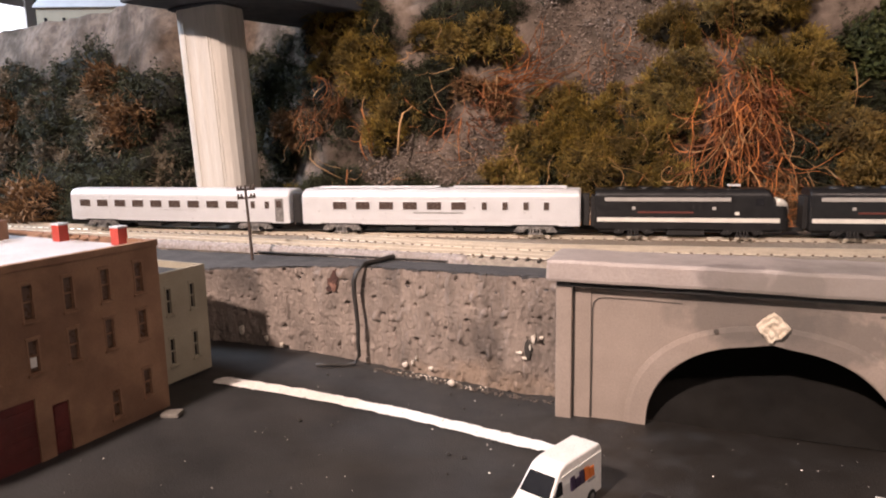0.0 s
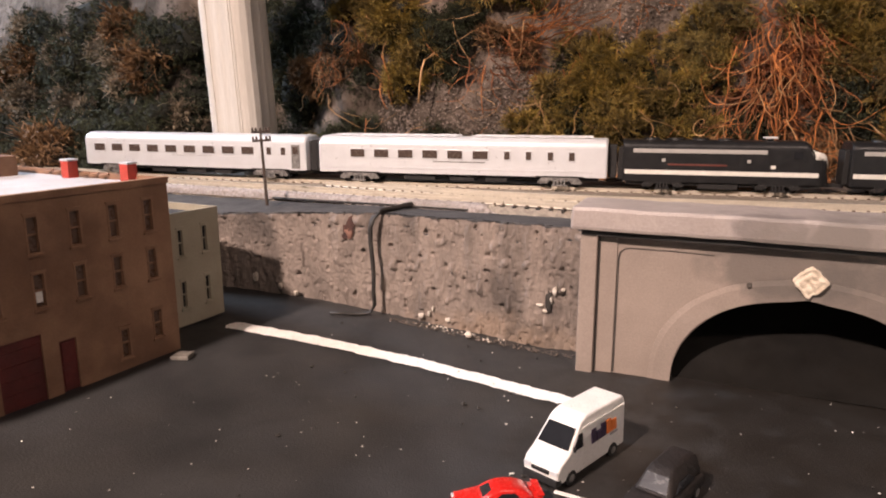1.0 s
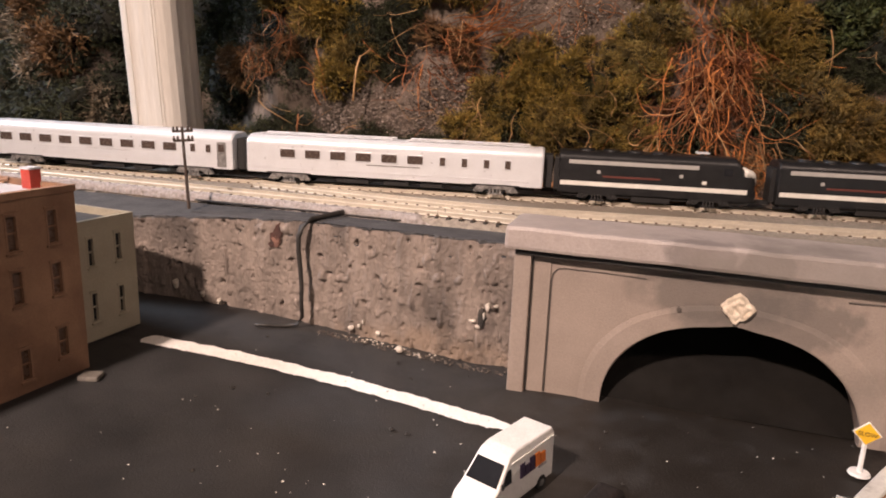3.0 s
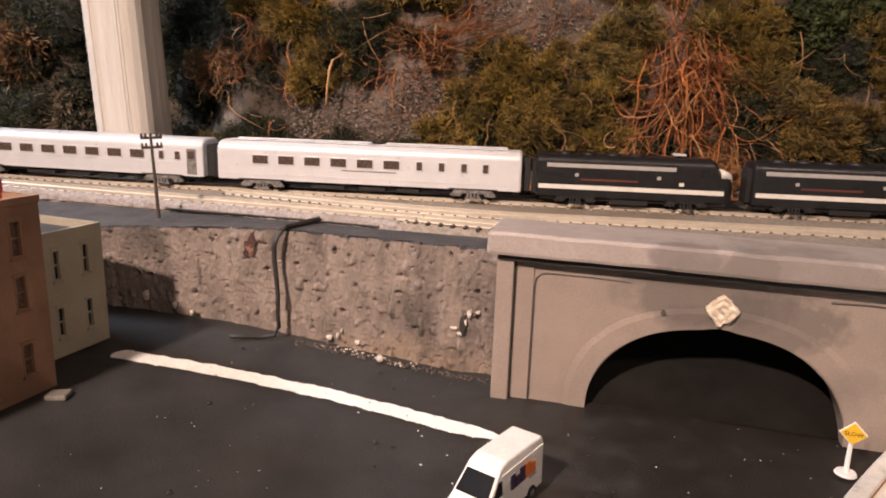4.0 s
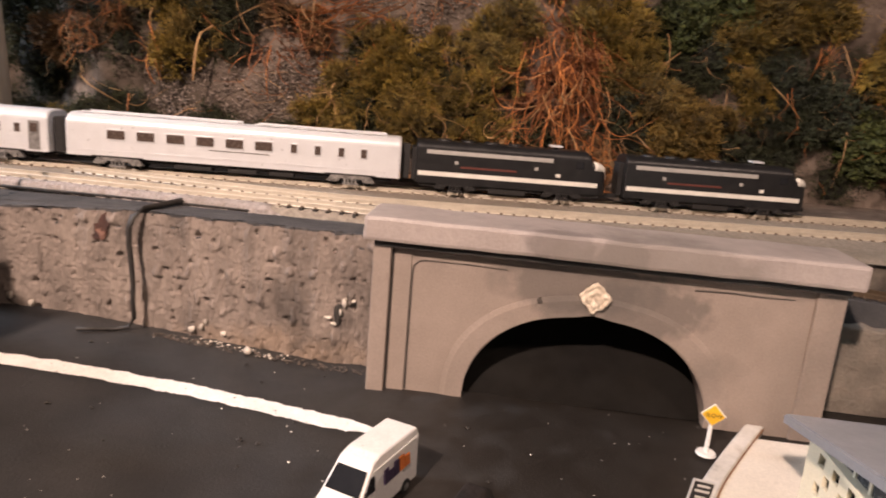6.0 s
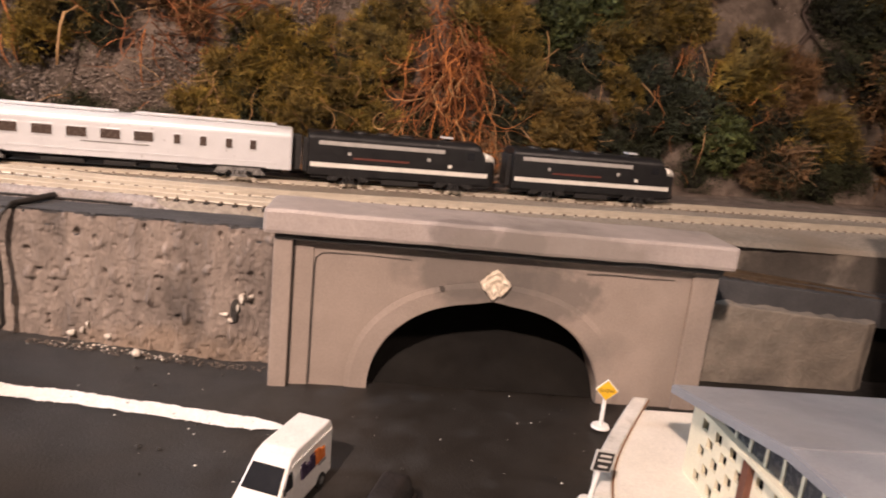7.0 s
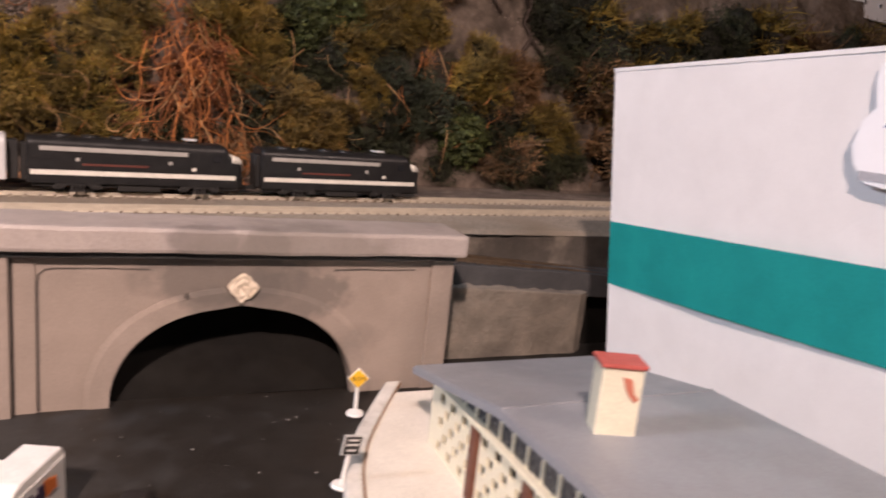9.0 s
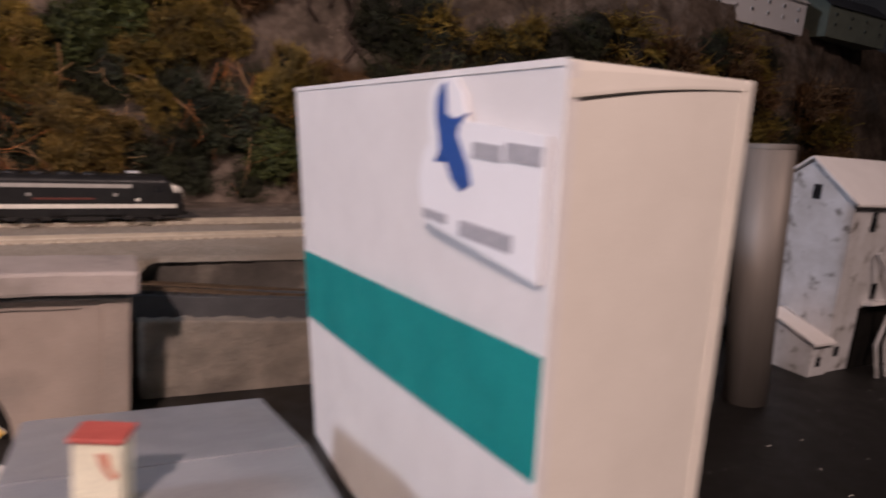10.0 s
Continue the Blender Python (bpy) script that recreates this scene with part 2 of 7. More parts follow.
M_lichen_rust = leaf("rust_red_fibre", (0.28, 0.100, 0.036), (0.13, 0.047, 0.020))
M_twigpale = leaf("pale_tan_twig", (0.46, 0.29, 0.14), (0.34, 0.18, 0.08))
M_lichen = leaf("olive_lichen", (0.37, 0.25, 0.046), (0.080, 0.055, 0.010), 40)
M_lichen_pale = leaf("pale_ochre_lichen", (0.32, 0.22, 0.055), (0.095, 0.066, 0.018), 40)
M_lichen_brown = leaf("brown_lichen", (0.25, 0.138, 0.060), (0.080, 0.044, 0.020))
M_lichen_mound = leaf("brownish_olive_lichen", (0.31, 0.20, 0.05), (0.085, 0.055, 0.014), 40)
# tan lichen, paled and greyed to imitate haze
M_lichen_tan = leaf("haze_paled_tan_lichen", (0.27, 0.215, 0.150), (0.105, 0.083, 0.058), 40)
M_bluegreen = leaf("grey_green_foam", (0.055, 0.064, 0.034), (0.019, 0.023, 0.013))
M_foam = leaf("dark_green_foam", (0.044, 0.048, 0.018), (0.014, 0.017, 0.0075))
M_leafy = leaf("green_leaf_flake", (0.085, 0.098, 0.024), (0.04, 0.052, 0.014))
for m_ in (M_dark, M_ledge, M_upper, M_plaster, M_rock, M_teal):
    m_.node_tree.nodes["Principled BSDF"].inputs["Specular IOR Level"].default_value = 0.2
# dark filler colour for the shadows between a bush's tufts
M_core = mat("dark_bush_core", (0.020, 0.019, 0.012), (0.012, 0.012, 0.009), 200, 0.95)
M_yellow = plain("yellow_sign_paint", (0.80, 0.46, 0.02), 0.5)
M_stationroof = mat("blue_grey_roof", (0.30, 0.31, 0.335), (0.26, 0.265, 0.29), 40, 0.42, 0, 0.2, 1200, c=(0.28, 0.28, 0.29), cscale=20)
M_smear = plain("pale_red_smear", (0.58, 0.19, 0.12), 0.6)
M_stationwall = mat("pale_yellow_plastic_wall", (0.77, 0.72, 0.56), (0.71, 0.66, 0.51), 100, 0.5, 0, 0.15, 1300)
M_pave = mat("cream_pavement", (0.80, 0.74, 0.65), (0.73, 0.67, 0.58), 60, 0.75, 0, 0.3, 1200)
M_kerb = mat("white_grey_kerb", (0.70, 0.67, 0.62), (0.58, 0.55, 0.50), 120, 0.7, 0, 0.4, 1100, c=(0.34, 0.31, 0.28), cscale=120, camt=(0.6, 0.75))
M_brownpost = plain("red_brown_post", (0.15, 0.055, 0.035), 0.6)
M_tube = mat("brushed_metal_tube", (0.34, 0.30, 0.27), (0.22, 0.195, 0.175), 60, 0.62, 0.5, 0.1, 1200, stretch=(1, 1, 0.05))
M_elevwhite = mat("weathered_white_wood", (0.66, 0.66, 0.68), (0.50, 0.49, 0.49), 50, 0.8, 0, 0.4, 1100, c=(0.20, 0.185, 0.175), cscale=95, camt=(0.57, 0.68))
M_daylight = plain("daylight_in_window", (0.86, 0.93, 1.0), 0.3, emit=3.0)
M_roomwall = mat("plain_room_wall", (0.17, 0.155, 0.14), (0.14, 0.13, 0.12), 6, 0.9, 0, 0, 300)
M_green = mat("grey_green_house_paint", (0.20, 0.23, 0.18), (0.16, 0.18, 0.15), 60, 0.8)
M_carred = plain("glossy_red_car_paint", (0.62, 0.02, 0.015), 0.25, coat=0.6)
M_carblack = mat("dark_dusty_car_paint", (0.015, 0.0095, 0.008), (0.007, 0.005, 0.0045), 300, 0.7, 0, 0.5, 900)
M_rubber = plain("black_rubber_tyre", (0.015, 0.015, 0.015), 0.8)
M_chip = mat("white_chip", (0.66, 0.60, 0.52), (0.42, 0.37, 0.31), 600, 0.8)
M_dirt = mat("brown_plaster_grit", (0.15, 0.118, 0.095), (0.07, 0.056, 0.047), 500, 0.95)
M_hole = mat("dark_red_brown_scar", (0.10, 0.045, 0.035), (0.045, 0.025, 0.022), 200, 0.9, 0, 1.0, 900)
M_pink = mat("pinkish_bare_plaster", (0.24, 0.125, 0.095), (0.16, 0.085, 0.065), 300, 0.9)


# ---------------------------------------------------------------- mesh tools
def mesh_of(name, bm, material, smooth=False):
    me = bpy.data.meshes.new(name)
    bm.normal_update()
    bm.to_mesh(me)
    bm.free()
    if smooth:
        for f in me.polygons:
            f.use_smooth = True
    for m in material if isinstance(material, (list, tuple)) else [material]:
        me.materials.append(m)
    return me


def part(name, bm, material, parent=None, label="", smooth=False):
    ob = new(name, mesh_of(name, bm, material, smooth))
    if parent:
        ob.parent = parent
    if label:
        ob["label"] = label
    return ob


def thing(name, label, category, m=None, group="", kind=""):
    ob = new(name)
    ob.empty_display_size = 0.01
    if m:
        ob.matrix_basis = m
    return tagged(ob, label, category, group, kind)


def box(bm, lo, hi, m=None, bevel=0.0):
    """A box from corner to corner, with rounded edges where bevel is given."""
    c = [(a + b) / 2 for a, b in zip(lo, hi)]
    s = [b - a for a, b in zip(lo, hi)]
    r = bmesh.ops.create_cube(bm, size=1.0, matrix=(m or Matrix()) @ Matrix.Translation(c) @ Matrix.Diagonal((*s, 1)))
    if bevel:
        es = list({e for v in r["verts"] for e in v.link_edges})
        bmesh.ops.bevel(bm, geom=es, offset=bevel, segments=2, profile=0.6, affect="EDGES")
    return bm


def bx(lo, hi, bevel=0.0, m=None):
    return box(bmesh.new(), lo, hi, m, bevel)


def cyl(bm, p, q, r1, r2=None, n=12):
    p, q = Vector(p), Vector(q)
    d = q - p
    m = Matrix.Translation((p + q) / 2) @ d.to_track_quat("Z", "Y").to_matrix().to_4x4()
    bmesh.ops.create_cone(bm, cap_ends=True, segments=n, radius1=r1, radius2=r1 if r2 is None else r2, depth=d.length, matrix=m)
    return bm


def prism(bm, outline, axis, a, b):
    """Extrudes an outline of (u, v) along an axis from a to b. Axis x: u=y, v=z; y: u=x, v=z; z: u=x, v=y."""
    def at(u, v, w):
        return {"x": (w, u, v), "y": (u, w, v), "z": (u, v, w)}[axis]
    lo = [bm.verts.new(at(u, v, a)) for u, v in outline]
    hi = [bm.verts.new(at(u, v, b)) for u, v in outline]
    k = len(outline)
    bm.faces.new(lo)
    bm.faces.new(hi[::-1])
    for i in range(k):
        bm.faces.new((lo[i], hi[i], hi[(i + 1) % k], lo[(i + 1) % k]))
    bmesh.ops.recalc_face_normals(bm, faces=bm.faces)
    return bm


def tube(bm, pts, r, n=6, taper=1.0):
    """A round strand along points."""
    pts = [Vector(p) for p in pts]
    rings = []
    for i, p in enumerate(pts):
        d = (pts[min(i + 1, len(pts) - 1)] - pts[max(i - 1, 0)]).normalized()
        u = d.orthogonal().normalized()
        w = d.cross(u)
        rr = r * (1 + (taper - 1) * i / (len(pts) - 1))
        rings.append([bm.verts.new(p + rr * (math.cos(2 * math.pi * k / n) * u + math.sin(2 * math.pi * k / n) * w)) for k in range(n)])
    for a, b in zip(rings, rings[1:]):
        for k in range(n):
            bm.faces.new((a[k], a[(k + 1) % n], b[(k + 1) % n], b[k]))
    bm.faces.new(rings[0][::-1])
    bm.faces.new(rings[-1])
    return bm


def soup(name, verts, faces, material, smooth=False):
    me = bpy.data.meshes.new(name)
    me.from_pydata([tuple(v) for v in verts], [], [tuple(f) for f in faces])
    me.update()
    if smooth:
        me.polygons.foreach_set("use_smooth", [True] * len(me.polygons))
    me.materials.append(material)
    return me


def sheet(name, fn, nu, nv, material, smooth=True):
    """A grid of nu by nv cells; fn(u, v) gives the place, u and v from 0 to 1."""
    vs = [fn(i / nu, j / nv) for j in range(nv + 1) for i in range(nu + 1)]
    fs = [(j * (nu + 1) + i, j * (nu + 1) + i + 1, (j + 1) * (nu + 1) + i + 1, (j + 1) * (nu + 1) + i) for j in range(nv) for i in range(nu)]
    return new(name, soup(name, vs, fs, material, smooth))


def nz(x, y, z, s):
    return noise.noise(Vector((x * s, y * s, z * s)))


def step(a, b, x):
    t = min(1.0, max(0.0, (x - a) / (b - a)))
    return t * t * (3 - 2 * t)


# ---------------------------------------------------------------- large structure
def ground_z(x):
    return 0.075 * max(0.0, -0.02 - x) if x > -0.3 else 0.021


def spread(u, lo, mid, hi, p=2.2):
    """Denser steps round mid."""
    s = 2 * u - 1
    return mid + (abs(s) ** p) * ((hi - mid) if s > 0 else (lo - mid))


def ground_at(u, v):
    x, y = spread(u, -1.7, 0.0, 1.9), spread(v, -1.6, -0.05, 1.3)
    return (x, y, ground_z(x) + 0.0006 * nz(x, y, 0, 14) + 0.00015 * nz(x, y, 3, 120) - 0.0003)


tagged(sheet("ground", ground_at, 260, 220, M_road), "matt black painted road surface with faint brown dust and painted-in shade", "road", kind="structure")

for nm, lo, hi in (("wall_north", (-1.8, 1.3, -0.1), (2.0, 1.4, 1.7)), ("wall_south", (-1.8, -1.7, -0.1), (2.0, -1.6, 1.7)), ("wall_west", (-1.8, -1.6, -0.1), (-1.7, 1.3, 1.7)), ("wall_east", (1.9, -1.6, -0.1), (2.0, 1.3, 1.7))):
    tagged(part(nm, bx(lo, hi), M_roomwall), "plain greyish room wall", "wall", kind="structure")
win = thing("window_1", "tall bright daylight window with a pale frame in the far room wall", "window", pose(-1.7, 0.93, 0.48), kind="structure")
for lo, hi in (((0.0, -0.20, -0.30), (0.02, -0.17, 0.30)), ((0.0, 0.17, -0.30), (0.02, 0.20, 0.30)), ((0.0, -0.17, 0.27), (0.02, 0.17, 0.30)), ((0.0, -0.17, -0.30), (0.02, 0.17, -0.27)), ((0.0, -0.17, -0.01), (0.016, 0.17, 0.01))):
    part("window_frame", bx(lo, hi, 0.002), M_paper, win)
for z in (-0.14, 0.14):
    part("pane", bx((0.002, -0.17, z - 0.13), (0.006, 0.17, z + 0.13)), M_daylight, win, "pane bright with daylight")
tagged(part("ceiling", bx((-1.8, -1.7, 1.7), (2.0, 1.4, 1.8)), M_roomwall), "plain room ceiling", "ceiling", kind="structure")


def wall_y(x):
    return 0.014 - 1.2 * max(0.0, -0.1 - x) ** 2


def wall_top(x):
    return 0.0555 - 0.05 * max(0.0, -0.1 - x)


def wall_at(u, v):
    x = -0.42 + 0.424 * u
    zb = ground_z(x) - 0.002
    if v <= 0.85:
        z = zb + (wall_top(x) - zb) * v / 0.85
        lump = nz(x, 0, z * 0.4, 55) * 0.0015 + nz(x, 5, z * 0.25, 200) * 0.0006 + nz(x, 6, z * 0.5, 420) * 0.0004 + nz(x, 16, z, 700) * 0.0003
        lump += -max(0, nz(x, 9, z * 0.8, 330) - 0.46) * 0.009 - max(0, nz(x, 19, z * 1.3, 520) - 0.50) * 0.006 + max(0, nz(x, 12, z * 0.5, 300) - 0.34) * 0.0045 + 0.0005 * nz(x, 22, z * 0.12, 260)
        return (x, wall_y(x) + 0.003 - 0.004 * v - lump, z + 0.0003 * nz(x, 2, z, 200))
    k = (v - 0.85) / 0.15
    return (x, wall_y(x) - 0.001 + k * (0.04 - wall_y(x)), wall_top(x) + (0.0555 - wall_top(x)) * k + 0.0004 * nz(x, 7, k, 80) - 0.0006 * (1 - min(1, k * 8)))


wall_left = sheet("wall_1", wall_at, 760, 130, M_plaster)
wall_left.data.materials.append(M_ledge)
for f in wall_left.data.polygons:
    if f.normal.z > 0.75 and f.center.z > 0.045 or f.center.z > wall_top(f.center.x) - 0.0012 + 0.0012 * nz(f.center.x, 0, 0, 150):
        f.material_index = 1
tagged(wall_left, "rough grey-brown plaster retaining wall with pits and a dark painted top ledge", "wall", kind="structure")


# tunnel portal
AX, AH, AZ = 0.0802, 0.0445, 0.0365


def arch_z(x, a=AH, h=AZ):
    t = abs(x - AX) / a
    return h * (1 - t ** 2.25) ** 0.5 + 0.0011 * math.exp(-((x - AX) / 0.0045) ** 2) if t < 1 else 0.0


portal = thing("tunnel_portal", "taupe plaster tunnel portal with moulded cornice and wide arched opening", "tunnel portal", kind="structure")
bm = bmesh.new()
cols = sorted({0.0, 0.1640, *[AX + AH * math.sin(math.pi / 2 * (i / 24)) for i in range(-24, 25)], *[0.0015 * i for i in range(1, 24)], *[0.127 + 0.0025 * i for i in range(1, 15)]})
rows = []
for x in cols:
    zb = arch_z(x) if AX - AH <= x <= AX + AH else -0.001
    zb = zb if zb > 0 else -0.001
    q = [bm.verts.new((x, y, z)) for y, z in ((0, zb), (0, 0.0575), (0.014, 0.0575), (0.014, zb))]
    rows.append(q)
for a, b in zip(rows, rows[1:]):
    for k in range(4):
        bm.faces.new((a[k], a[(k + 1) % 4], b[(k + 1) % 4], b[k]))
bm.faces.new(rows[0])
bm.faces.new(rows[-1][::-1])
bmesh.ops.recalc_face_normals(bm, faces=bm.faces)
part("face", bm, M_portal, portal)

bm = bmesh.new()
ring = []
for i in range(61):
    th = math.pi * i / 60
    def pt(a, h, y):
        c, s = math.cos(th), math.sin(th)
        x = AX - a * (abs(c) ** 0.9) * (1 if c >= 0 else -1)
        return (x, y, max(-0.0005, h * abs(s) ** 0.88 + 0.0011 * math.exp(-((x - AX) / 0.0045) ** 2)))
    ring.append([bm.verts.new(p) for p in (pt(AH - 0.0002, AZ - 0.0001, 0.004), pt(AH - 0.0002, AZ - 0.0001, -0.0009), pt(AH + 0.0062, AZ + 0.0058, -0.0008), pt(AH + 0.0084, AZ + 0.0076, -0.0002), pt(AH + 0.0086, AZ + 0.0078, 0.004))])
for a, b in zip(ring, ring[1:]):
    for k in range(4):
        bm.faces.new((a[k], a[k + 1], b[k + 1], b[k]))
bmesh.ops.recalc_face_normals(bm, faces=bm.faces)
part("arch_ring", bm, M_portal, portal, smooth=False)
part("pilaster", bx((-0.0002, -0.0034, -0.001), (0.0064, 0.004, 0.0562), 0.0005), M_portal, portal)
part("pilaster", bx((0.0071, -0.0007, -0.001), (0.0137, 0.003, 0.0562), 0.0003), M_portal, portal)
part("pilaster", bx((0.1543, -0.0011, -0.001), (0.1643, 0.004, 0.0562), 0.0007), M_portal, portal)
part("groove", bx((0.0063, -0.0012, 0.0), (0.0072, 0.003, 0.0562)), M_panelline, portal, "dark groove between the pilasters")
# recess shadow below the cornice, painted as a black strip
part("groove", bx((0.0002, -0.0042, 0.0556), (0.1638, 0.003, 0.0580), 0.0003), M_cornice_shade, portal, "black band painted as shade under the cornice")
for pts in ([(0.0142, -0.0002, 0.0005), (0.0142, -0.0002, 0.046), (0.0146, -0.0002, 0.0489), (0.0165, -0.0002, 0.0507), (0.019, -0.0002, 0.0511), (0.034, -0.0002, 0.0512), (0.0485, -0.0002, 0.0508)], [(0.114, -0.0002, 0.0508), (0.125, -0.0002, 0.0512), (0.137, -0.0002, 0.0509), (0.1475, -0.0002, 0.0511)]):
    part("groove", tube(bmesh.new(), pts, 0.00036, 5, 0.6), M_panelline, portal, "thin dark panel line")
bm = bx((-0.0038, -0.0068, 0.0578), (0.1671, 0.022, 0.0668), 0.0014)
bmesh.ops.subdivide_edges(bm, edges=[e for e in bm.edges if abs(e.verts[0].co.x - e.verts[1].co.x) > 0.1], cuts=40)
for v in bm.verts:
    v.co += Vector((0.0006 * nz(*v.co, 90), 0.0006 * nz(v.co.y, v.co.x, v.co.z, 70), 0.0005 * nz(v.co.z, v.co.x, 1, 60)))
part("cornice", bm, M_cornice, portal, "worn pale grey cornice slab", smooth=False)

bm = bmesh.new()
vs = {}
for j in range(13):
    for i in range(32):
        th = 2 * math.pi * i / 32
        r = 0.0057 * j / 12
        sq = (0.30 + 0.74 / max(abs(math.cos(th)) + abs(math.sin(th)), 0.85)) * (1 + 0.20 * nz(math.cos(th), math.sin(th), 0, 2.2) + 0.08 * nz(math.cos(th), math.sin(th), 4, 6))
        hgt = 0.0016 + 0.00018 * math.cos(r * 2400) + 0.0004 * math.sin(6 * th) * (j / 12) + 0.0009 * nz(r * math.cos(th), 0, r * math.sin(th), 520)
        vs[j, i] = bm.verts.new((AX + r * sq * math.cos(th), -0.0008 - (hgt if j < 12 else 0.0), 0.0442 + r * sq * math.sin(th)))
for j in range(12):
    for i in range(32):
        try:
            bm.faces.new((vs[j, i], vs[j, (i + 1) % 32], vs[j + 1, (i + 1) % 32], vs[j + 1, i]))
        except ValueError:
            pass
bmesh.ops.remove_doubles(bm, verts=bm.verts, dist=1e-6)
bmesh.ops.recalc_face_normals(bm, faces=bm.faces)
part("bolt_hole", cyl(bmesh.new(), (0.0608, -0.0016, 0.0412), (0.0608, 0.001, 0.0412), 0.0009, 0.0008, 10), M_panelline, portal, "small dark hole over the arch")
part("medallion", bm, M_medal, portal, "cream cast medallion over the arch", smooth=True)

# tunnel lining and ramp, their colour near-black for the shade inside the arch
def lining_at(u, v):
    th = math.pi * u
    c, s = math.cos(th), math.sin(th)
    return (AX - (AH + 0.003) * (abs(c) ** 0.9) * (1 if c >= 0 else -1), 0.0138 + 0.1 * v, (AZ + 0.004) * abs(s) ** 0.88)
tagged(sheet("wall_2", lining_at, 40, 6, M_dark), "tunnel lining coloured near-black for the shade inside", "tunnel", kind="structure")
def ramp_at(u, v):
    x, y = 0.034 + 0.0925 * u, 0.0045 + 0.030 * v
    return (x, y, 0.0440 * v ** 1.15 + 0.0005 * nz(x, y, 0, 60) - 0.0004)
tagged(sheet("wall_3", ramp_at, 40, 30, M_dark), "steep ramp inside the tunnel, coloured near-black for shade", "road", kind="structure")


# tracks and ballast bed
def ya(x):
    return 0.107 + 0.163 * x if x > -0.2 else 0.0744 - 0.012 * (1 - math.exp(0.163 * (x + 0.2) / 0.012))


def yb(x):
    return ya(x) - 0.042 * step(-0.24, 0.0, x)


def yc(x):
    return 0.0415 - 0.003 * step(-0.06, 0.02, x)


def front(x):
    return 0.0315 if x < 0 else (0.0315 + 0.07 * x if x < 0.17 else 0.0434 + 0.0085 * step(0.17, 0.178, x) + 0.04 * (x - 0.17))


def hill_foot(x):
    return 0.172 + 0.2 * x + 0.45 * max(0.0, -0.2 - x) ** 0.75 - 0.065 * step(-0.315, -0.40, x)


def bed_at(u, v):
    x = -0.75 + 1.85 * u
    f, b = front(x), hill_foot(x) + 0.05
    n1 = 0.0005 * nz(x, v, 0, 240)
    if v < 0.08:
        return (x, f + 0.0010 * nz(x, 1, 4, 150) - 0.0012, 0.0535 if x < 0.17 else 0.0563)
    k = (v - 0.08) / 0.92
    return (x, f + k * (b - f) + 0.0006 * nz(x, 1, 0, 200), 0.0587 + n1 * 0.6 - 0.0008 * math.exp(-k * 40))


bed = sheet("track_bed", bed_at, 700, 60, M_ballast)
bed.data.materials.append(M_rock)
for f in bed.data.polygons:
    if f.center.y > ya(f.center.x) + 0.0135 + 0.003 * nz(f.center.x, 0, 0, 60):
        f.material_index = 1
tagged(bed, "pale grey granular ballast bed under the tracks", "ballast", kind="structure")


def track(label, fn, x0, x1, z, tie_mat, rail_mat, pitch=0.0058):
    t = thing("track", label, "railway track", group="railway tracks", kind="structure")
    vs, fs, cv, cf = [], [], [], []
    x = x0
    while x < x1:
        d = Vector((1, (fn(x + 0.001) - fn(x - 0.001)) / 0.002, 0)).normalized()
        w = Vector((-d.y, d.x, 0))
        c = Vector((x, fn(x), 0))
        jit = random.uniform(-0.0002, 0.0002)
        k = len(vs)
        for zz in (z - 0.0006, z + 0.0010):
            for s, q in ((-1, -1), (1, -1), (1, 1), (-1, 1)):
                p = c + d * (0.0008 * s + jit) + w * 0.0079 * q
                vs.append((p.x, p.y, zz))
        fs += [(k + 4, k + 5, k + 6, k + 7), (k, k + 1, k + 5, k + 4), (k + 1, k + 2, k + 6, k + 5), (k + 2, k + 3, k + 7, k + 6), (k + 3, k, k + 4, k + 7)]
        # rail chairs
        for q in (-1, 1):
            for r in (q,):
                p = c + w * (0.0049 * q + 0.0013 * r)
                kk = len(cv)
                for zz in (z + 0.0008, z + 0.0017):
                    for s, o in ((-1, -1), (1, -1), (1, 1), (-1, 1)):
                        e = p + d * 0.00055 * s + w * 0.00045 * o
                        cv.append((e.x, e.y, zz))
                cf += [(kk + 4, kk + 5, kk + 6, kk + 7), (kk, kk + 1, kk + 5, kk + 4), (kk + 1, kk + 2, kk + 6, kk + 5), (kk + 2, kk + 3, kk + 7, kk + 6), (kk + 3, kk, kk + 4, kk + 7)]
        x += pitch * d.x
    o = new("ties", soup("ties", vs, fs, tie_mat))
    o.parent = t
    o = new("rail_chairs", soup("rail_chairs", cv, cf, M_railold))
    o.parent = t
    tagged(o, kind="stuff")
    for q in (-1, 1):
        bm = bmesh.new()
        prev = None
        n = int((x1 - x0) / 0.012)
        for i in range(n + 1):
            x = x0 + (x1 - x0) * i / n
            d = Vector((1, (fn(x + 0.001) - fn(x - 0.001)) / 0.002, 0)).normalized()
            w = Vector((-d.y, d.x, 0))
            c = Vector((x, fn(x), 0)) + w * 0.0049 * q
            cur = [bm.verts.new((c.x + w.x * a, c.y + w.y * a, zz)) for a, zz in ((-0.0007, z + 0.001), (-0.00035, z + 0.0014), (-0.00045, z + 0.0029), (0.00045, z + 0.0029), (0.00035, z + 0.0014), (0.0007, z + 0.001))]
            if prev:
                for k in range(6):
                    bm.faces.new((prev[k], prev[(k + 1) % 6], cur[(k + 1) % 6], cur[k]))
            else:
                bm.faces.new(cur)
            prev = cur
        bm.faces.new(prev[::-1])
        bmesh.ops.recalc_face_normals(bm, faces=bm.faces)
        part("rail", bm, rail_mat, t)
    return t


RZ = 0.0579          # underside of the rails' chairs
RAIL = RZ + 0.0029   # rail head
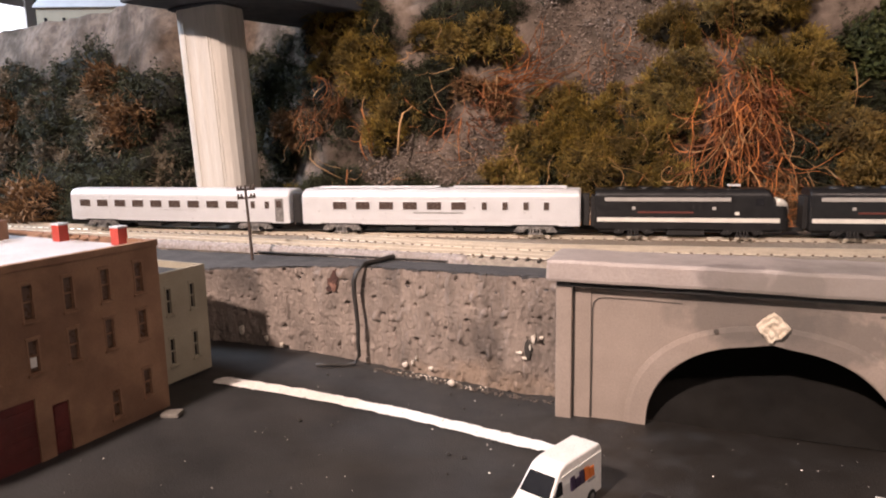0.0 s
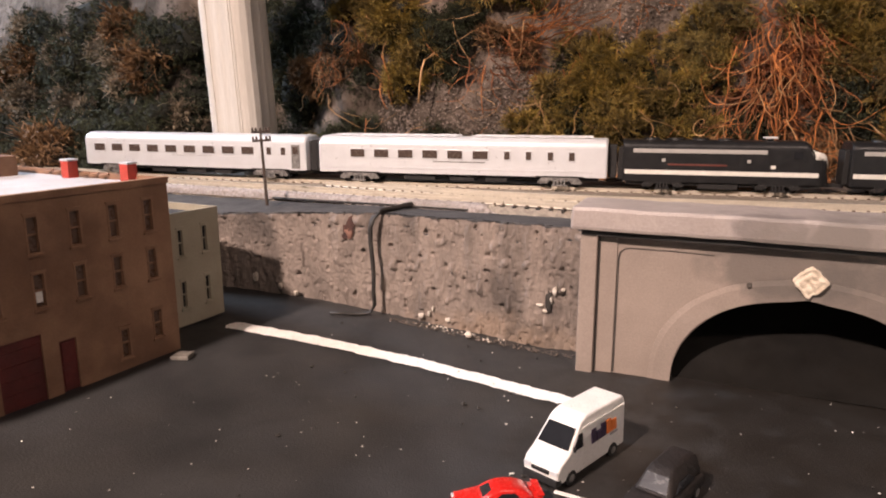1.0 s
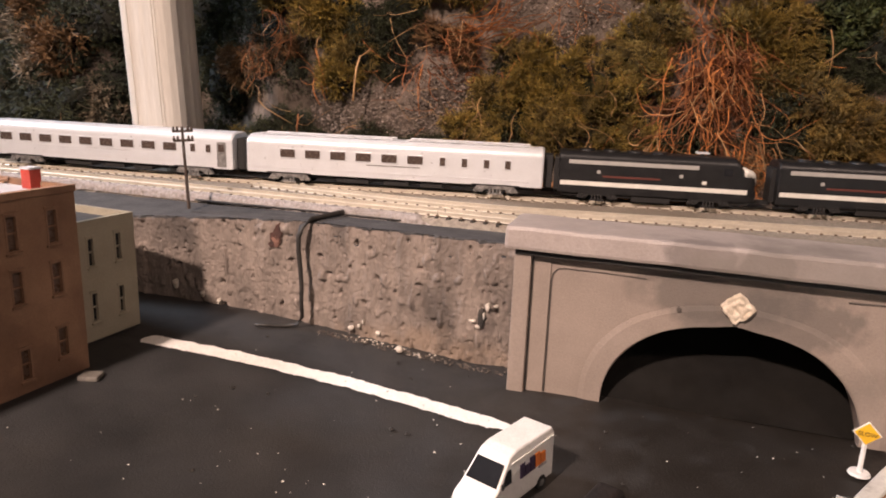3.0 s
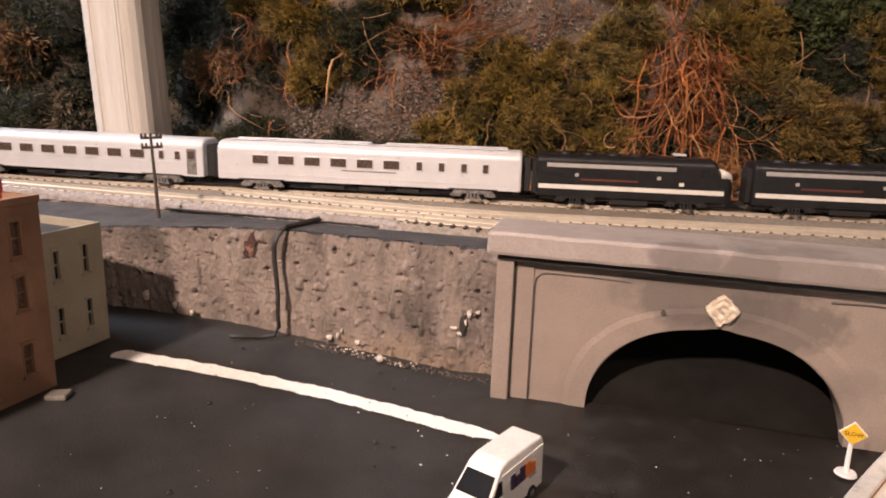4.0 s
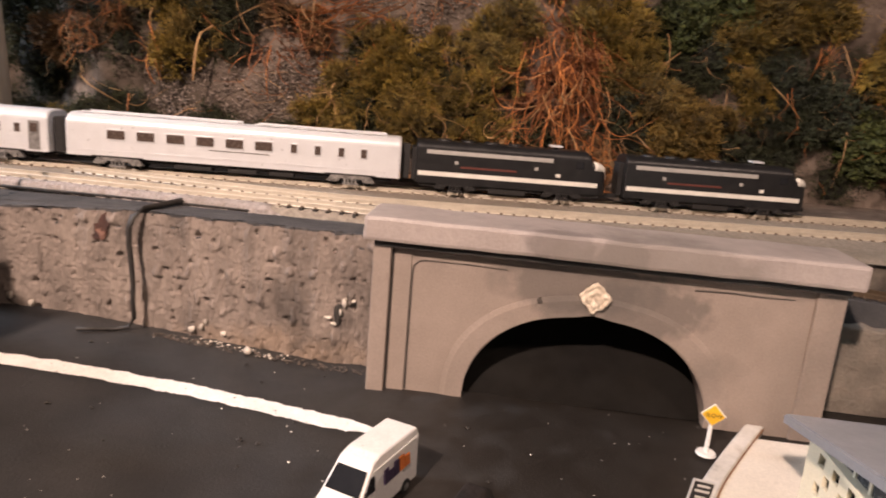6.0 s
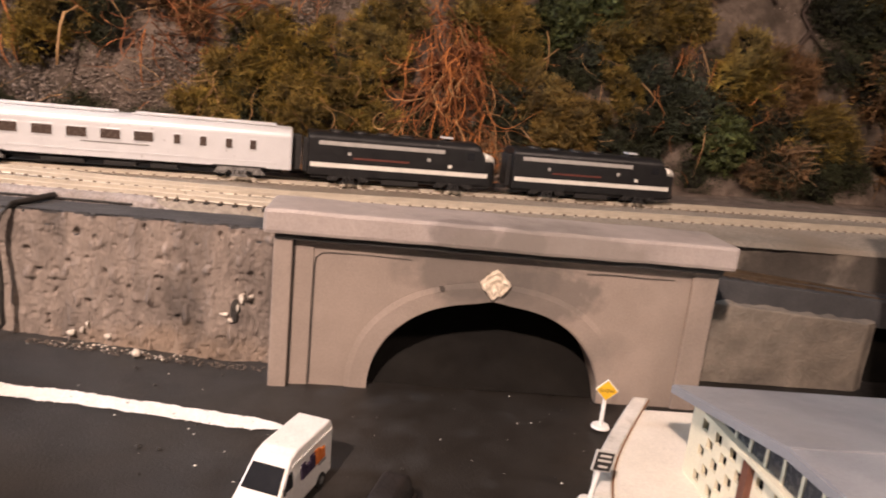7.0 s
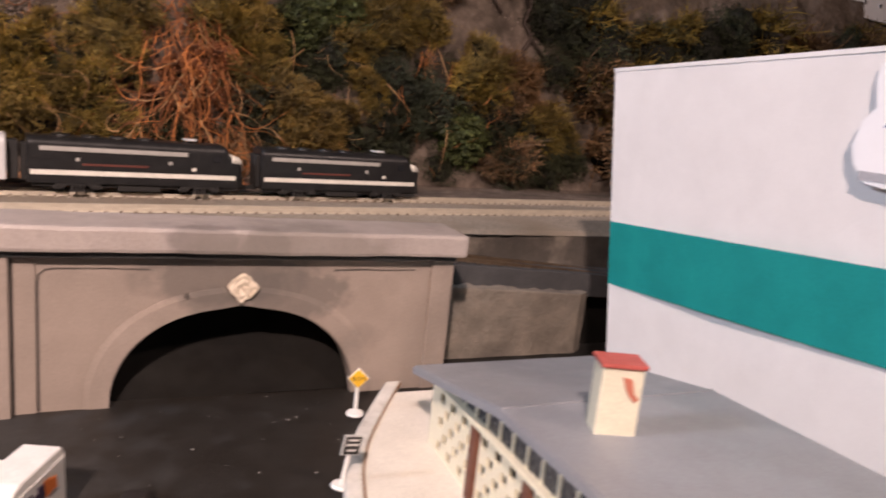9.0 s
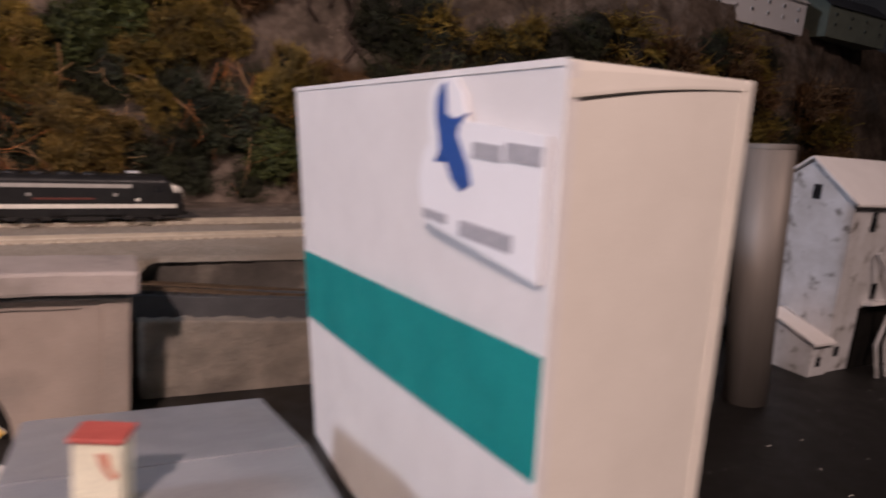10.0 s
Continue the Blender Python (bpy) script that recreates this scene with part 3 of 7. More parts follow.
track("main railway track with tan ties and brassy rails", ya, -0.72, 1.05, RZ, M_tie, M_rail)
track("second railway track with tan ties joining by a turnout", yb, -0.16, 1.05, RZ, M_tie, M_rail)
track("front railway siding with tan ties and pale ballast", yc, -0.6, -0.045, RZ, M_tie, M_rail)
track("unballasted end of the siding with dark bare ties", yc, -0.0445, 0.03, RZ, M_darktie, M_rail)

# rounded shoulder of the siding's roadbed, crumbled at its end
def shoulder_at(u, v):
    x = -0.60 + 0.5535 * u
    a = math.pi * v
    end = 1 - step(0.985, 1.0, u) * 0.9
    r = 1 + 0.25 * nz(x, v, 0, 260) + 0.22 * nz(x, v * 0.02, 3, 700)
    return (x + 0.0006 * nz(x, v, 5, 300), 0.0336 - 0.0036 * math.cos(a) * r, 0.0553 + 0.0042 * math.sin(a) ** 0.6 * end + 0.0004 * nz(x, v * 0.03, 7, 500))
tagged(sheet("roadbed", shoulder_at, 900, 12, M_shoulder), "pinkish grey granular roadbed shoulder along the siding", "roadbed", kind="structure")

# lower level to the side of the portal
tagged(part("wall_4", bx((0.1645, 0.0545, 0.0), (0.9, 0.085, 0.0565), 0.0005, pose(0, 0, 0)), M_upper), "dark grey-brown plaster wall behind the lower track", "wall", kind="structure")
def panel_at(u, v):
    x = 0.1685 + 0.087 * u
    z = (0.0362 - 0.005 * u) * min(1, v / 0.8)
    rough = 0.0006 * nz(x, 3, z, 70) + 0.0002 * nz(x, 4, z, 330) - 0.0012 * max(0, nz(x, 9, z, 120) - 0.3)
    if v <= 0.8:
        edge = 0.003 * (step(0.93, 1.0, u)) + 0.0015 * (1 - step(0, 0.03, u))
        return (x, 0.0285 + rough + edge, z + 0.0006 * nz(x, 8, 0, 150) * v)
    return (x, 0.0285 + 0.014 * (v - 0.8) / 0.2, z + 0.0006 * nz(x, 8, 0, 150) + 0.0016 * nz(x, 9, v, 170) * min(1, (v - 0.8) * 12))
tagged(sheet("wall_5", panel_at, 120, 50, M_lowplaster), "low rough plaster wall beside the portal with a broken top edge", "wall", kind="structure")
tagged(part("wall_6", bx((0.24, 0.042, -0.001), (0.9, 0.05, 0.0305)), M_dark), "near-black face under the lower track", "wall", kind="structure")
floor_1 = tagged(part("floor_1", bx((0.1645, 0.0345, 0.0190), (0.9, 0.0550, 0.031), 0.0004), M_ledge), "dark bed of the lower track", "track bed", kind="structure")
low_track = track("lower railway track with dark ties and brown rails", lambda x: 0.0450, 0.166, 0.9, 0.0312, M_darktie, M_railold)
# the lower line falls away from the portal
for ob in (floor_1, *low_track.children):
    for v in ob.data.vertices:
        v.co.z += max(0.0127 - 0.087 * (v.co.x - 0.19), -0.029)



# hillside
def hill_y(x, z):
    return hill_foot(x) + 0.28 * (z - 0.057) + 0.012 * nz(x, 0, z, 9) + 0.005 * nz(x, 3, z, 26)


def hill_top(x):
    return 0.238 + 0.02 * step(-0.25, 0.1, x) + 0.052 * step(0.45, 0.9, x) + 0.006 * nz(x, 0, 0, 11)


def hill_at(u, v):
    x = -1.25 + 2.75 * u
    zt = hill_top(x)
    if v < 0.75:
        z = 0.05 + (zt - 0.05) * v / 0.75
        return (x, hill_y(x, z) + 0.0025 * nz(x, 6, z, 75) + 0.0012 * nz(x, 8, z, 190), z + 0.003 * nz(x, 4, z, 40))
    k = (v - 0.75) / 0.25
    return (x, hill_y(x, zt) + 0.001 + 0.75 * k, zt + 0.004 * nz(x, 2, k, 20) + 0.01 * k)


tagged(sheet("hillside", hill_at, 620, 110, M_rock), "steep grey-brown rocky model hillside with gravelly patches", "hillside", kind="structure")

# viaduct pier and deck
pier = thing("viaduct_pier", "tall pale concrete viaduct pier with vertical form lines", "pier", pose(-0.2418, 0.1045, 0, 0, -3.1, 0))
bm = bmesh.new()
out = []
W2, D2, R2 = 0.0188, 0.0150, 0.0086
for cx, cy, a0 in ((W2 - R2, D2 - R2, 0), (-W2 + R2, D2 - R2, 90), (-W2 + R2, -D2 + R2, 180), (W2 - R2, -D2 + R2, 270)):
    out += [(cx + R2 * math.cos(radians(a0 + 9 * i)), cy + R2 * math.sin(radians(a0 + 9 * i))) for i in range(11)]
fine_out = []
for (a, b), (c, d) in zip(out, out[1:] + out[:1]):
    k = max(1, int(math.hypot(c - a, d - b) / 0.0022))
    fine_out += [(a + (c - a) * i / k, b + (d - b) * i / k) for i in range(k)]
ribbed = []
for i, (a, b) in enumerate(fine_out):
    s = 1.0 + (0.012 if i % 3 == 0 else -0.004) * (0.5 + 0.5 * nz(a, b, 0, 300))
    ribbed.append((a * s, b * s))
prism(bm, ribbed, "z", 0.046, 0.2005)
part("shaft", bm, M_pier, pier)
for x, w in ((0.0080, 0.0006), (0.0102, 0.0004), (-0.0096, 0.0004)):
    part("form_strip", bx((x - w, -D2 - 0.0005, 0.046), (x + w, -D2 + 0.001, 0.2004), 0.0002), M_pier, pier, "narrow raised form line")
part("pier_cap", bx((-0.0200, -0.0162, 0.1985), (0.0200, 0.0162, 0.2006), 0.0008), M_deck, pier, "dark capping plate")
tagged(part("viaduct_deck", bx((-0.040, -0.050, 0.2005), (0.045, 0.9, 0.2150), 0.001, pose(-0.238, 0.1045, 0, 0, 0, -16)), M_deck), "dark underside of a viaduct deck on a pale pier", "bridge deck")


# ---------------------------------------------------------------- buildings
def holed(bm, us, vs, holes, place):
    """A wall slab from us to vs, 1 thick cell deep, with rectangular openings (u0, u1, v0, v1). place(u, v, d) gives the corner, d 0 or 1."""
    ug = sorted({us[0], us[1], *[h[0] for h in holes], *[h[1] for h in holes]})
    vg = sorted({vs[0], vs[1], *[h[2] for h in holes], *[h[3] for h in holes]})
    verts = {}

    def at(i, j, t):
        if (i, j, t) not in verts:
            verts[i, j, t] = bm.verts.new(place(ug[i], vg[j], t))
        return verts[i, j, t]

    solid = {(i, j) for i in range(len(ug) - 1) for j in range(len(vg) - 1) if not any(h[0] < (ug[i] + ug[i + 1]) / 2 < h[1] and h[2] < (vg[j] + vg[j + 1]) / 2 < h[3] for h in holes)}
    for i, j in solid:
        for t in (0, 1):
            bm.faces.new([at(*q, t) for q in ((i, j), (i + 1, j), (i + 1, j + 1), (i, j + 1))])
        for (di, dj), a, b in (((0, -1), (i, j), (i + 1, j)), ((1, 0), (i + 1, j), (i + 1, j + 1)), ((0, 1), (i + 1, j + 1), (i, j + 1)), ((-1, 0), (i, j + 1), (i, j))):
            if (i + di, j + dj) not in solid:
                bm.faces.new((at(*a, 0), at(*b, 0), at(*b, 1), at(*a, 1)))
    bmesh.ops.recalc_face_normals(bm, faces=bm.faces)
    return bm


def sash_window(parent, y0, y1, z0, z1, frame_mat, glass, curtain=False):
    """A double-hung window in a wall whose face is x = 0."""
    t = 0.0006
    bm = bmesh.new()
    zm = (z0 + z1) / 2
    for lo, hi in (((-0.0016, y0, z0), (0.0002, y0 + t, z1)), ((-0.0016, y1 - t, z0), (0.0002, y1, z1)), ((-0.0016, y0 + t, z1 - t), (0.0002, y1 - t, z1)), ((-0.0016, y0 + t, z0), (0.0002, y1 - t, z0 + t)), ((-0.0014, y0 + t, zm - t / 2), (-0.0004, y1 - t, zm + t / 2))):
        box(bm, lo, hi)
    w = part("window", bm, frame_mat, parent)
    part("sill", bx((-0.0005, y0 - 0.0005, z0 - 0.0008), (0.0008, y1 + 0.0005, z0), 0.0001), frame_mat, w)
    part("lintel", bx((-0.0005, y0 - 0.0004, z1), (0.0004, y1 + 0.0004, z1 + 0.0008), 0.0001), frame_mat, w)
    part("pane", bx((-0.0013, y0 + t, zm + t / 2), (-0.0010, y1 - t, z1 - t)), glass, w)
    part("pane", bx((-0.0016, y0 + t, z0 + t), (-0.0013, y1 - t, zm - t / 2)), glass, w)
    if curtain:
        part("blind", bx((-0.0012, y0 + 2 * t, zm - 0.004), (-0.0007, y1 - 2 * t, zm - 0.0005)), M_white, w, "white paper blind")
    return w


brick = thing("brick_building", "three-storey brown painted building with sash windows and red doors", "building", pose(-0.1455, -0.0665, 0.0085, 0, 0, -5))
wins = [(-0.0095 - 0.0145 * i - 0.0023, -0.0095 - 0.0145 * i + 0.0023, z0, z1) for i in range(8) for z0, z1 in ((0.0500, 0.0625), (0.0318, 0.0438))] + [(-0.0118, -0.0072, 0.0085, 0.0200), (-0.0262, -0.0218, 0.0050, 0.0165)]
doors = [(-0.0690, -0.0545, 0.0, 0.0235), (-0.0490, -0.0428, 0.0, 0.0190)]
part("wall", holed(bmesh.new(), (-0.13, 0.0), (0.0, 0.0695), wins + doors, lambda u, v, d: (-0.002 * d, u, v)), M_brickwall, brick)
part("wall", bx((-0.115, -0.002, 0.0), (-0.002, 0.0, 0.0695)), M_brickwall, brick)
part("wall", bx((-0.115, -0.13, 0.0), (-0.113, -0.002, 0.0695)), M_brickwall, brick)
part("wall", bx((-0.113, -0.13, 0.0), (-0.002, -0.128, 0.0695)), M_brickwall, brick)
part("roof", bx((-0.113, -0.128, 0.0655), (-0.002, -0.002, 0.0672), 0.0), M_roofwhite, brick, "pale grey flat roof")
for i, h in enumerate(wins):
    sash_window(brick, *h, M_trim, M_dimglass, curtain=i in (9, 11, 7))
gd = part("garage_door", bx((-0.0017, -0.0690, 0.0), (-0.0009, -0.0545, 0.0235)), M_darkred, brick, "dark red garage door")
for k in range(5):
    part("rail", bx((-0.0009, -0.0688, 0.0004 + 0.0047 * k), (-0.0005, -0.0547, 0.0014 + 0.0047 * k)), M_darkred, gd)
dd = part("door", bx((-0.0017, -0.0490, 0.0), (-0.0009, -0.0428, 0.0190)), M_darkred, brick, "dark red entrance door")
part("panel", bx((-0.0009, -0.0480, 0.0015), (-0.0005, -0.0438, 0.0085)), M_darkred, dd)
part("panel", bx((-0.0009, -0.0480, 0.0100), (-0.0005, -0.0438, 0.0178)), M_darkred, dd)
part("cornice", bx((-0.002, -0.13, 0.0672), (0.0006, 0.0004, 0.0697), 0.0002), M_brickwall, brick)
for x, y in ((-0.0165, -0.0035), (-0.050, -0.0055)):
    ch = part("chimney", bx((x - 0.0023, y - 0.0022, 0.0668), (x + 0.0023, y + 0.0022, 0.0740), 0.0002), M_red, brick, "red painted chimney")
    part("cap", bx((x - 0.0026, y - 0.0025, 0.0740), (x + 0.0026, y + 0.0025, 0.0748), 0.0003), M_roofwhite, ch)
part("penthouse", bx((-0.100, -0.045, 0.067), (-0.078, -0.010, 0.0755), 0.0004), M_brickwall, brick, "low brown roof parapet box")
for k in range(7):
    part("roof_pipe", tube(bmesh.new(), [(-0.07 + 0.006 * k, -0.004, 0.0685), (-0.066 + 0.006 * k, -0.0025, 0.0692)], 0.0006, 6), M_trim, brick)

cream = thing("cream_building", "small two-storey cream building with narrow windows beside the brown one", "building", pose(-0.1585, -0.0255, 0.0098, 0, 0, -4.4))
cw = [(y - 0.0018, y + 0.0018, z0, z1) for y in (-0.0085, -0.0218, -0.0345) for z0, z1 in ((0.0315, 0.0436), (0.0088, 0.0212))]
part("wall", holed(bmesh.new(), (-0.04, 0.0), (0.0012, 0.0505), cw, lambda u, v, d: (-0.0018 * d, u, v)), M_cream, cream)
part("wall", bx((-0.09, -0.0018, 0.0012), (-0.0018, 0.0, 0.0505)), M_cream, cream)
part("wall", bx((-0.09, -0.04, 0.0012), (-0.088, -0.0018, 0.0505)), M_cream, cream)
part("wall", bx((-0.088, -0.04, 0.0012), (-0.0018, -0.0382, 0.0505)), M_cream, cream)
part("roof", bx((-0.088, -0.0382, 0.0462), (-0.0018, -0.0018, 0.0475)), M_ledge, cream, "dark flat roof")
part("base_plate", bx((-0.089, -0.039, -0.0005), (-0.001, -0.0010, 0.0012)), M_blackplastic, cream)
for h in cw:
    sash_window(cream, *h, M_cream, M_glass)

tagged(part("paver", bx((-0.0036, -0.003, 0.0), (0.0036, 0.003, 0.0018), 0.0005, pose(-0.1385, -0.0730, ground_z(-0.1385) - 0.0004, 0, 0, 20)), M_tan), "small tan slab lying on the road by the building", "slab")


# ---------------------------------------------------------------- road marks and debris
def line_at(u, v):
    x = -0.1475 + 0.159 * u
    mid = -0.0285 - (0.75 if x < -0.045 else 2.3) * (x + 0.045) ** 2 + 0.0009 * nz(x, 0, 0, 60)
    half = 0.0042 + 0.0005 * nz(x, 5, 0, 60) + 0.0003 * nz(x, 9, 0, 330)
    ends = min(1, u * 60 + 0.3, (1 - u) * 10 + 0.3)
    side = 2 * v - 1
    rag = 0.0010 * nz(x, 3 * (side > 0), 2, 190) + 0.0009 * max(0, nz(x, 3 * (side > 0), 8, 480) - 0.1) + 0.0006 * nz(x, 3 * (side > 0), 4, 1300)
    y = mid + side * half * ends + rag * side * abs(side)
    return (x, y, ground_z(x) + 0.0006 * nz(x, y, 0, 14) + 0.00015 * nz(x, y, 3, 120) + 0.0003 + 0.0001 * nz(x, y, 1, 600))
tagged(sheet("road_line", line_at, 900, 8, M_line), "thick uneven hand-painted white road line with ragged edges", "road line", kind="structure")
tagged(part("parking_line", bx((-0.0065, -0.0007, 0.0), (0.0065, 0.0007, 0.0003), 0, pose(0.0215, -0.0948, 0.0003, 0, 0, -5)), M_line), "short pale parking line on the road", "road line", kind="structure")


def crumbs(name, n, x0, x1, y0, y1, size, material, label, zf, seed):
    rnd = random.Random(seed)
    vs, fs = [], []
    for _ in range(n):
        x, y = rnd.uniform(x0, x1), rnd.uniform(y0, y1)
        s = size * rnd.uniform(0.4, 1.3)
        k = len(vs)
        c = Vector((x, y, zf(x) + s * 0.25))
        for d in ((1, 0, 0), (0, 1, 0), (-1, 0, 0), (0, -1, 0), (0, 0, 0.6), (0, 0, -0.6)):
            vs.append(c + Vector(d) * s * rnd.uniform(0.5, 1.1))
        fs += [(k + a, k + b, k + c2) for a, b in ((0, 1), (1, 2), (2, 3), (3, 0)) for c2 in (4,)] + [(k + b, k + a, k + 5) for a, b in ((0, 1), (1, 2), (2, 3), (3, 0))]
    return tagged(new(name, soup(name, vs, fs, material)), label, "debris", kind="stuff")


crumbs("crumbs", 120, -0.16, 0.14, -0.16, 0.008, 0.00042, M_crumb, "tiny white crumbs scattered over the black road", ground_z, 3)
crumbs("crumbs", 30, -0.12, 0.13, -0.15, 0.004, 0.0011, M_darktie, "tiny dark crumbs scattered over the road", ground_z, 4)
crumbs("crumbs", 26, 0.36, 0.60, -0.14, -0.05, 0.0007, M_crumb, "pale crumbs on the dark ground before the elevator", ground_z, 23)
crumbs("rubble", 34, -0.075, -0.036, 0.0085, 0.0145, 0.0009, M_chip, "pale plaster rubble at the foot of the wall", ground_z, 5)
crumbs("rubble", 260, -0.092, -0.004, 0.0075, 0.0135, 0.0007, M_dirt, "brown plaster dust and grit along the foot of the wall", ground_z, 21)
crumbs("rubble", 26, -0.085, -0.045, 0.0080, 0.0125, 0.0006, M_chip, "small white plaster flakes in the grit by the wall", ground_z, 22)
crumbs("debris", 9, -0.03, 0.035, -0.095, -0.035, 0.0012, M_darktie, "dark flat scraps lying on the road near the van", ground_z, 14)
crumbs("debris", 22, -0.05, 0.06, -0.10, -0.03, 0.0005, M_crumb, "tiny white scraps lying on the road near the van", ground_z, 15)
crumbs("rubble", 12, 0.02, 0.13, 0.02, 0.09, 0.0006, M_chip, "few pale crumbs on the tunnel floor", ground_z, 6)

bm = bmesh.new()
bmesh.ops.create_icosphere(bm, subdivisions=2, radius=0.0017)
for v in bm.verts:
    v.co *= 1 + 0.25 * nz(*v.co, 500)
bmesh.ops.translate(bm, verts=bm.verts, vec=(-0.0515, 0.0095, ground_z(-0.05) + 0.0013))
tagged(part("pebble", bm, M_chip, None, smooth=True), "pale rounded pebble at the foot of the wall", "pebble")

for x, z, sx, sz in ((-0.168, 0.0185, 0.0018, 0.0024), (-0.1545, 0.0145, 0.0012, 0.0016), (-0.146, 0.0115, 0.0012, 0.0014), (-0.0140, 0.0265, 0.0011, 0.0020), (-0.0105, 0.0275, 0.0012, 0.0007), (-0.0205, 0.0195, 0.0019, 0.0007), (-0.018, 0.0172, 0.0013, 0.0008), (-0.0155, 0.0225, 0.0006, 0.0018), (-0.0735, 0.009, 0.0009, 0.0012), (-0.0775, 0.0075, 0.0016, 0.0012), (-0.0640, 0.0070, 0.0014, 0.0011), (-0.0715, 0.0115, 0.0005, 0.0012)):
    bm = bmesh.new()
    bmesh.ops.create_icosphere(bm, subdivisions=2, radius=1)
    for v in bm.verts:
        v.co = Vector((v.co.x * sx, v.co.y * 0.0012, v.co.z * sz)) * (1 + 0.5 * nz(*v.co, 1.7))
    bmesh.ops.translate(bm, verts=bm.verts, vec=(x, wall_y(x) + 0.0002 + 0.0016 * (1 - z / 0.055), z))
    tagged(part("plaster_chip", bm, M_chip), "small white plaster chip stuck on the wall", "chip", group="chips on the wall")
for x, z, sx, sz, m_, lb in ((-0.1165, 0.0475, 0.0062, 0.0052, M_hole, "dark red-brown scar in the plaster wall"), (-0.1145, 0.0448, 0.0026, 0.0028, M_pink, "pink bare plaster spot inside the wall scar"), (-0.0165, 0.0215, 0.0016, 0.0042, M_darktie, "black gouge in the plaster wall")):
    bm = bmesh.new()
    bmesh.ops.create_icosphere(bm, subdivisions=3, radius=1)
    for v in bm.verts:
        v.co = Vector((v.co.x * sx, v.co.y * (0.0006 if m_ != M_pink else 0.0010), v.co.z * sz)) * (1 + 0.45 * nz(*v.co, 1.7) + 0.25 * nz(v.co.z, v.co.x, 3, 6))
    bmesh.ops.translate(bm, verts=bm.verts, vec=(x, wall_y(x) - 0.0004 + 0.002 * (1 - z / 0.055), z))
    tagged(part("wall_scar", bm, m_), lb, "scar")

# cable over the ledge and down the wall
tagged(part("cable", tube(bmesh.new(), [(-0.0885, 0.0335, 0.0572), (-0.0905, 0.028, 0.0572), (-0.093, 0.0205, 0.0568), (-0.0962, 0.0135, 0.0562), (-0.0985, 0.0090, 0.0535), (-0.0998, 0.0082, 0.049), (-0.1000, 0.0085, 0.042), (-0.0994, 0.0088, 0.034), (-0.0990, 0.0090, 0.026), (-0.0994, 0.0092, 0.018), (-0.0992, 0.0095, 0.0115), (-0.1012, 0.0088, 0.0078), (-0.106, 0.0060, 0.0072), (-0.112, 0.0020, 0.0080), (-0.117, -0.0015, 0.0086)], 0.0014, 8, 0.55), M_cable, smooth=True), "black cable hanging over the ledge and down the wall", "cable")

tagged(part("wire", tube(bmesh.new(), [(-0.170, 0.0296, 0.0562), (-0.150, 0.0292, 0.0563), (-0.125, 0.0297, 0.0564), (-0.100, 0.0299, 0.0565), (-0.060, 0.0298, 0.0564)], 0.00055, 6, 0.8), M_cable), "thin dark wire lying along the foot of the roadbed", "wire")

# telegraph pole
pole = thing("telegraph_pole", "thin dark brown telegraph pole with two crossarms on the ledge", "telegraph pole", pose(-0.163, 0.0155, 0.0545, 0, -2.5, 0))
part("post", cyl(bmesh.new(), (0, 0, 0), (0, 0, 0.0385), 0.00085, 0.0006, 8), M_polewood, pole)
for z in (0.0365, 0.0322):
    arm = part("crossarm", bx((-0.0046, -0.0011, z - 0.0005), (0.0046, -0.0003, z + 0.0006)), M_polewood, pole)
    arm.rotation_euler = (0, 0, radians(52))
    for x in (-0.0041, -0.0024, 0.0024, 0.0041):
        part("insulator", cyl(bmesh.new(), (x, -0.0007, z + 0.0005), (x, -0.0007, z + 0.0022), 0.0007, 0.0004, 8), M_polewood, arm)


# ---------------------------------------------------------------- vehicles
def body_shell(bm, outline, width, soft=0.0005, seg=2):
    """A closed shell from a side outline; width(z) gives the half width."""
    rings = []
    for s in (-1, 1):
        rings.append([bm.verts.new((x, s * width(z), z)) for x, z in outline])
    k = len(outline)
    a, b = rings
    bm.faces.new(a)
    bm.faces.new(b[::-1])
    for i in range(k):
        bm.faces.new((a[i], b[i], b[(i + 1) % k], a[(i + 1) % k]))
    bmesh.ops.recalc_face_normals(bm, faces=bm.faces)
    bmesh.ops.bevel(bm, geom=bm.edges, offset=soft, segments=seg, profile=0.5, affect="EDGES")
    return bm


def wheel(parent, x, y, r, w):
    bm = cyl(bmesh.new(), (x, y - w / 2, r), (x, y + w / 2, r), r, None, 20)
    bmesh.ops.bevel(bm, geom=[e for e in bm.edges if abs(e.verts[0].co.y - e.verts[1].co.y) < 1e-6], offset=w * 0.18, segments=1, affect="EDGES")
    wh = part("wheel", bm, M_rubber, parent, smooth=False)
    s = 1 if y > 0 else -1
    part("rim", cyl(bmesh.new(), (x, y + s * w * 0.42, r), (x, y + s * w * 0.56, r), r * 0.58, r * 0.5, 14), M_silverdark, wh)
    return wh


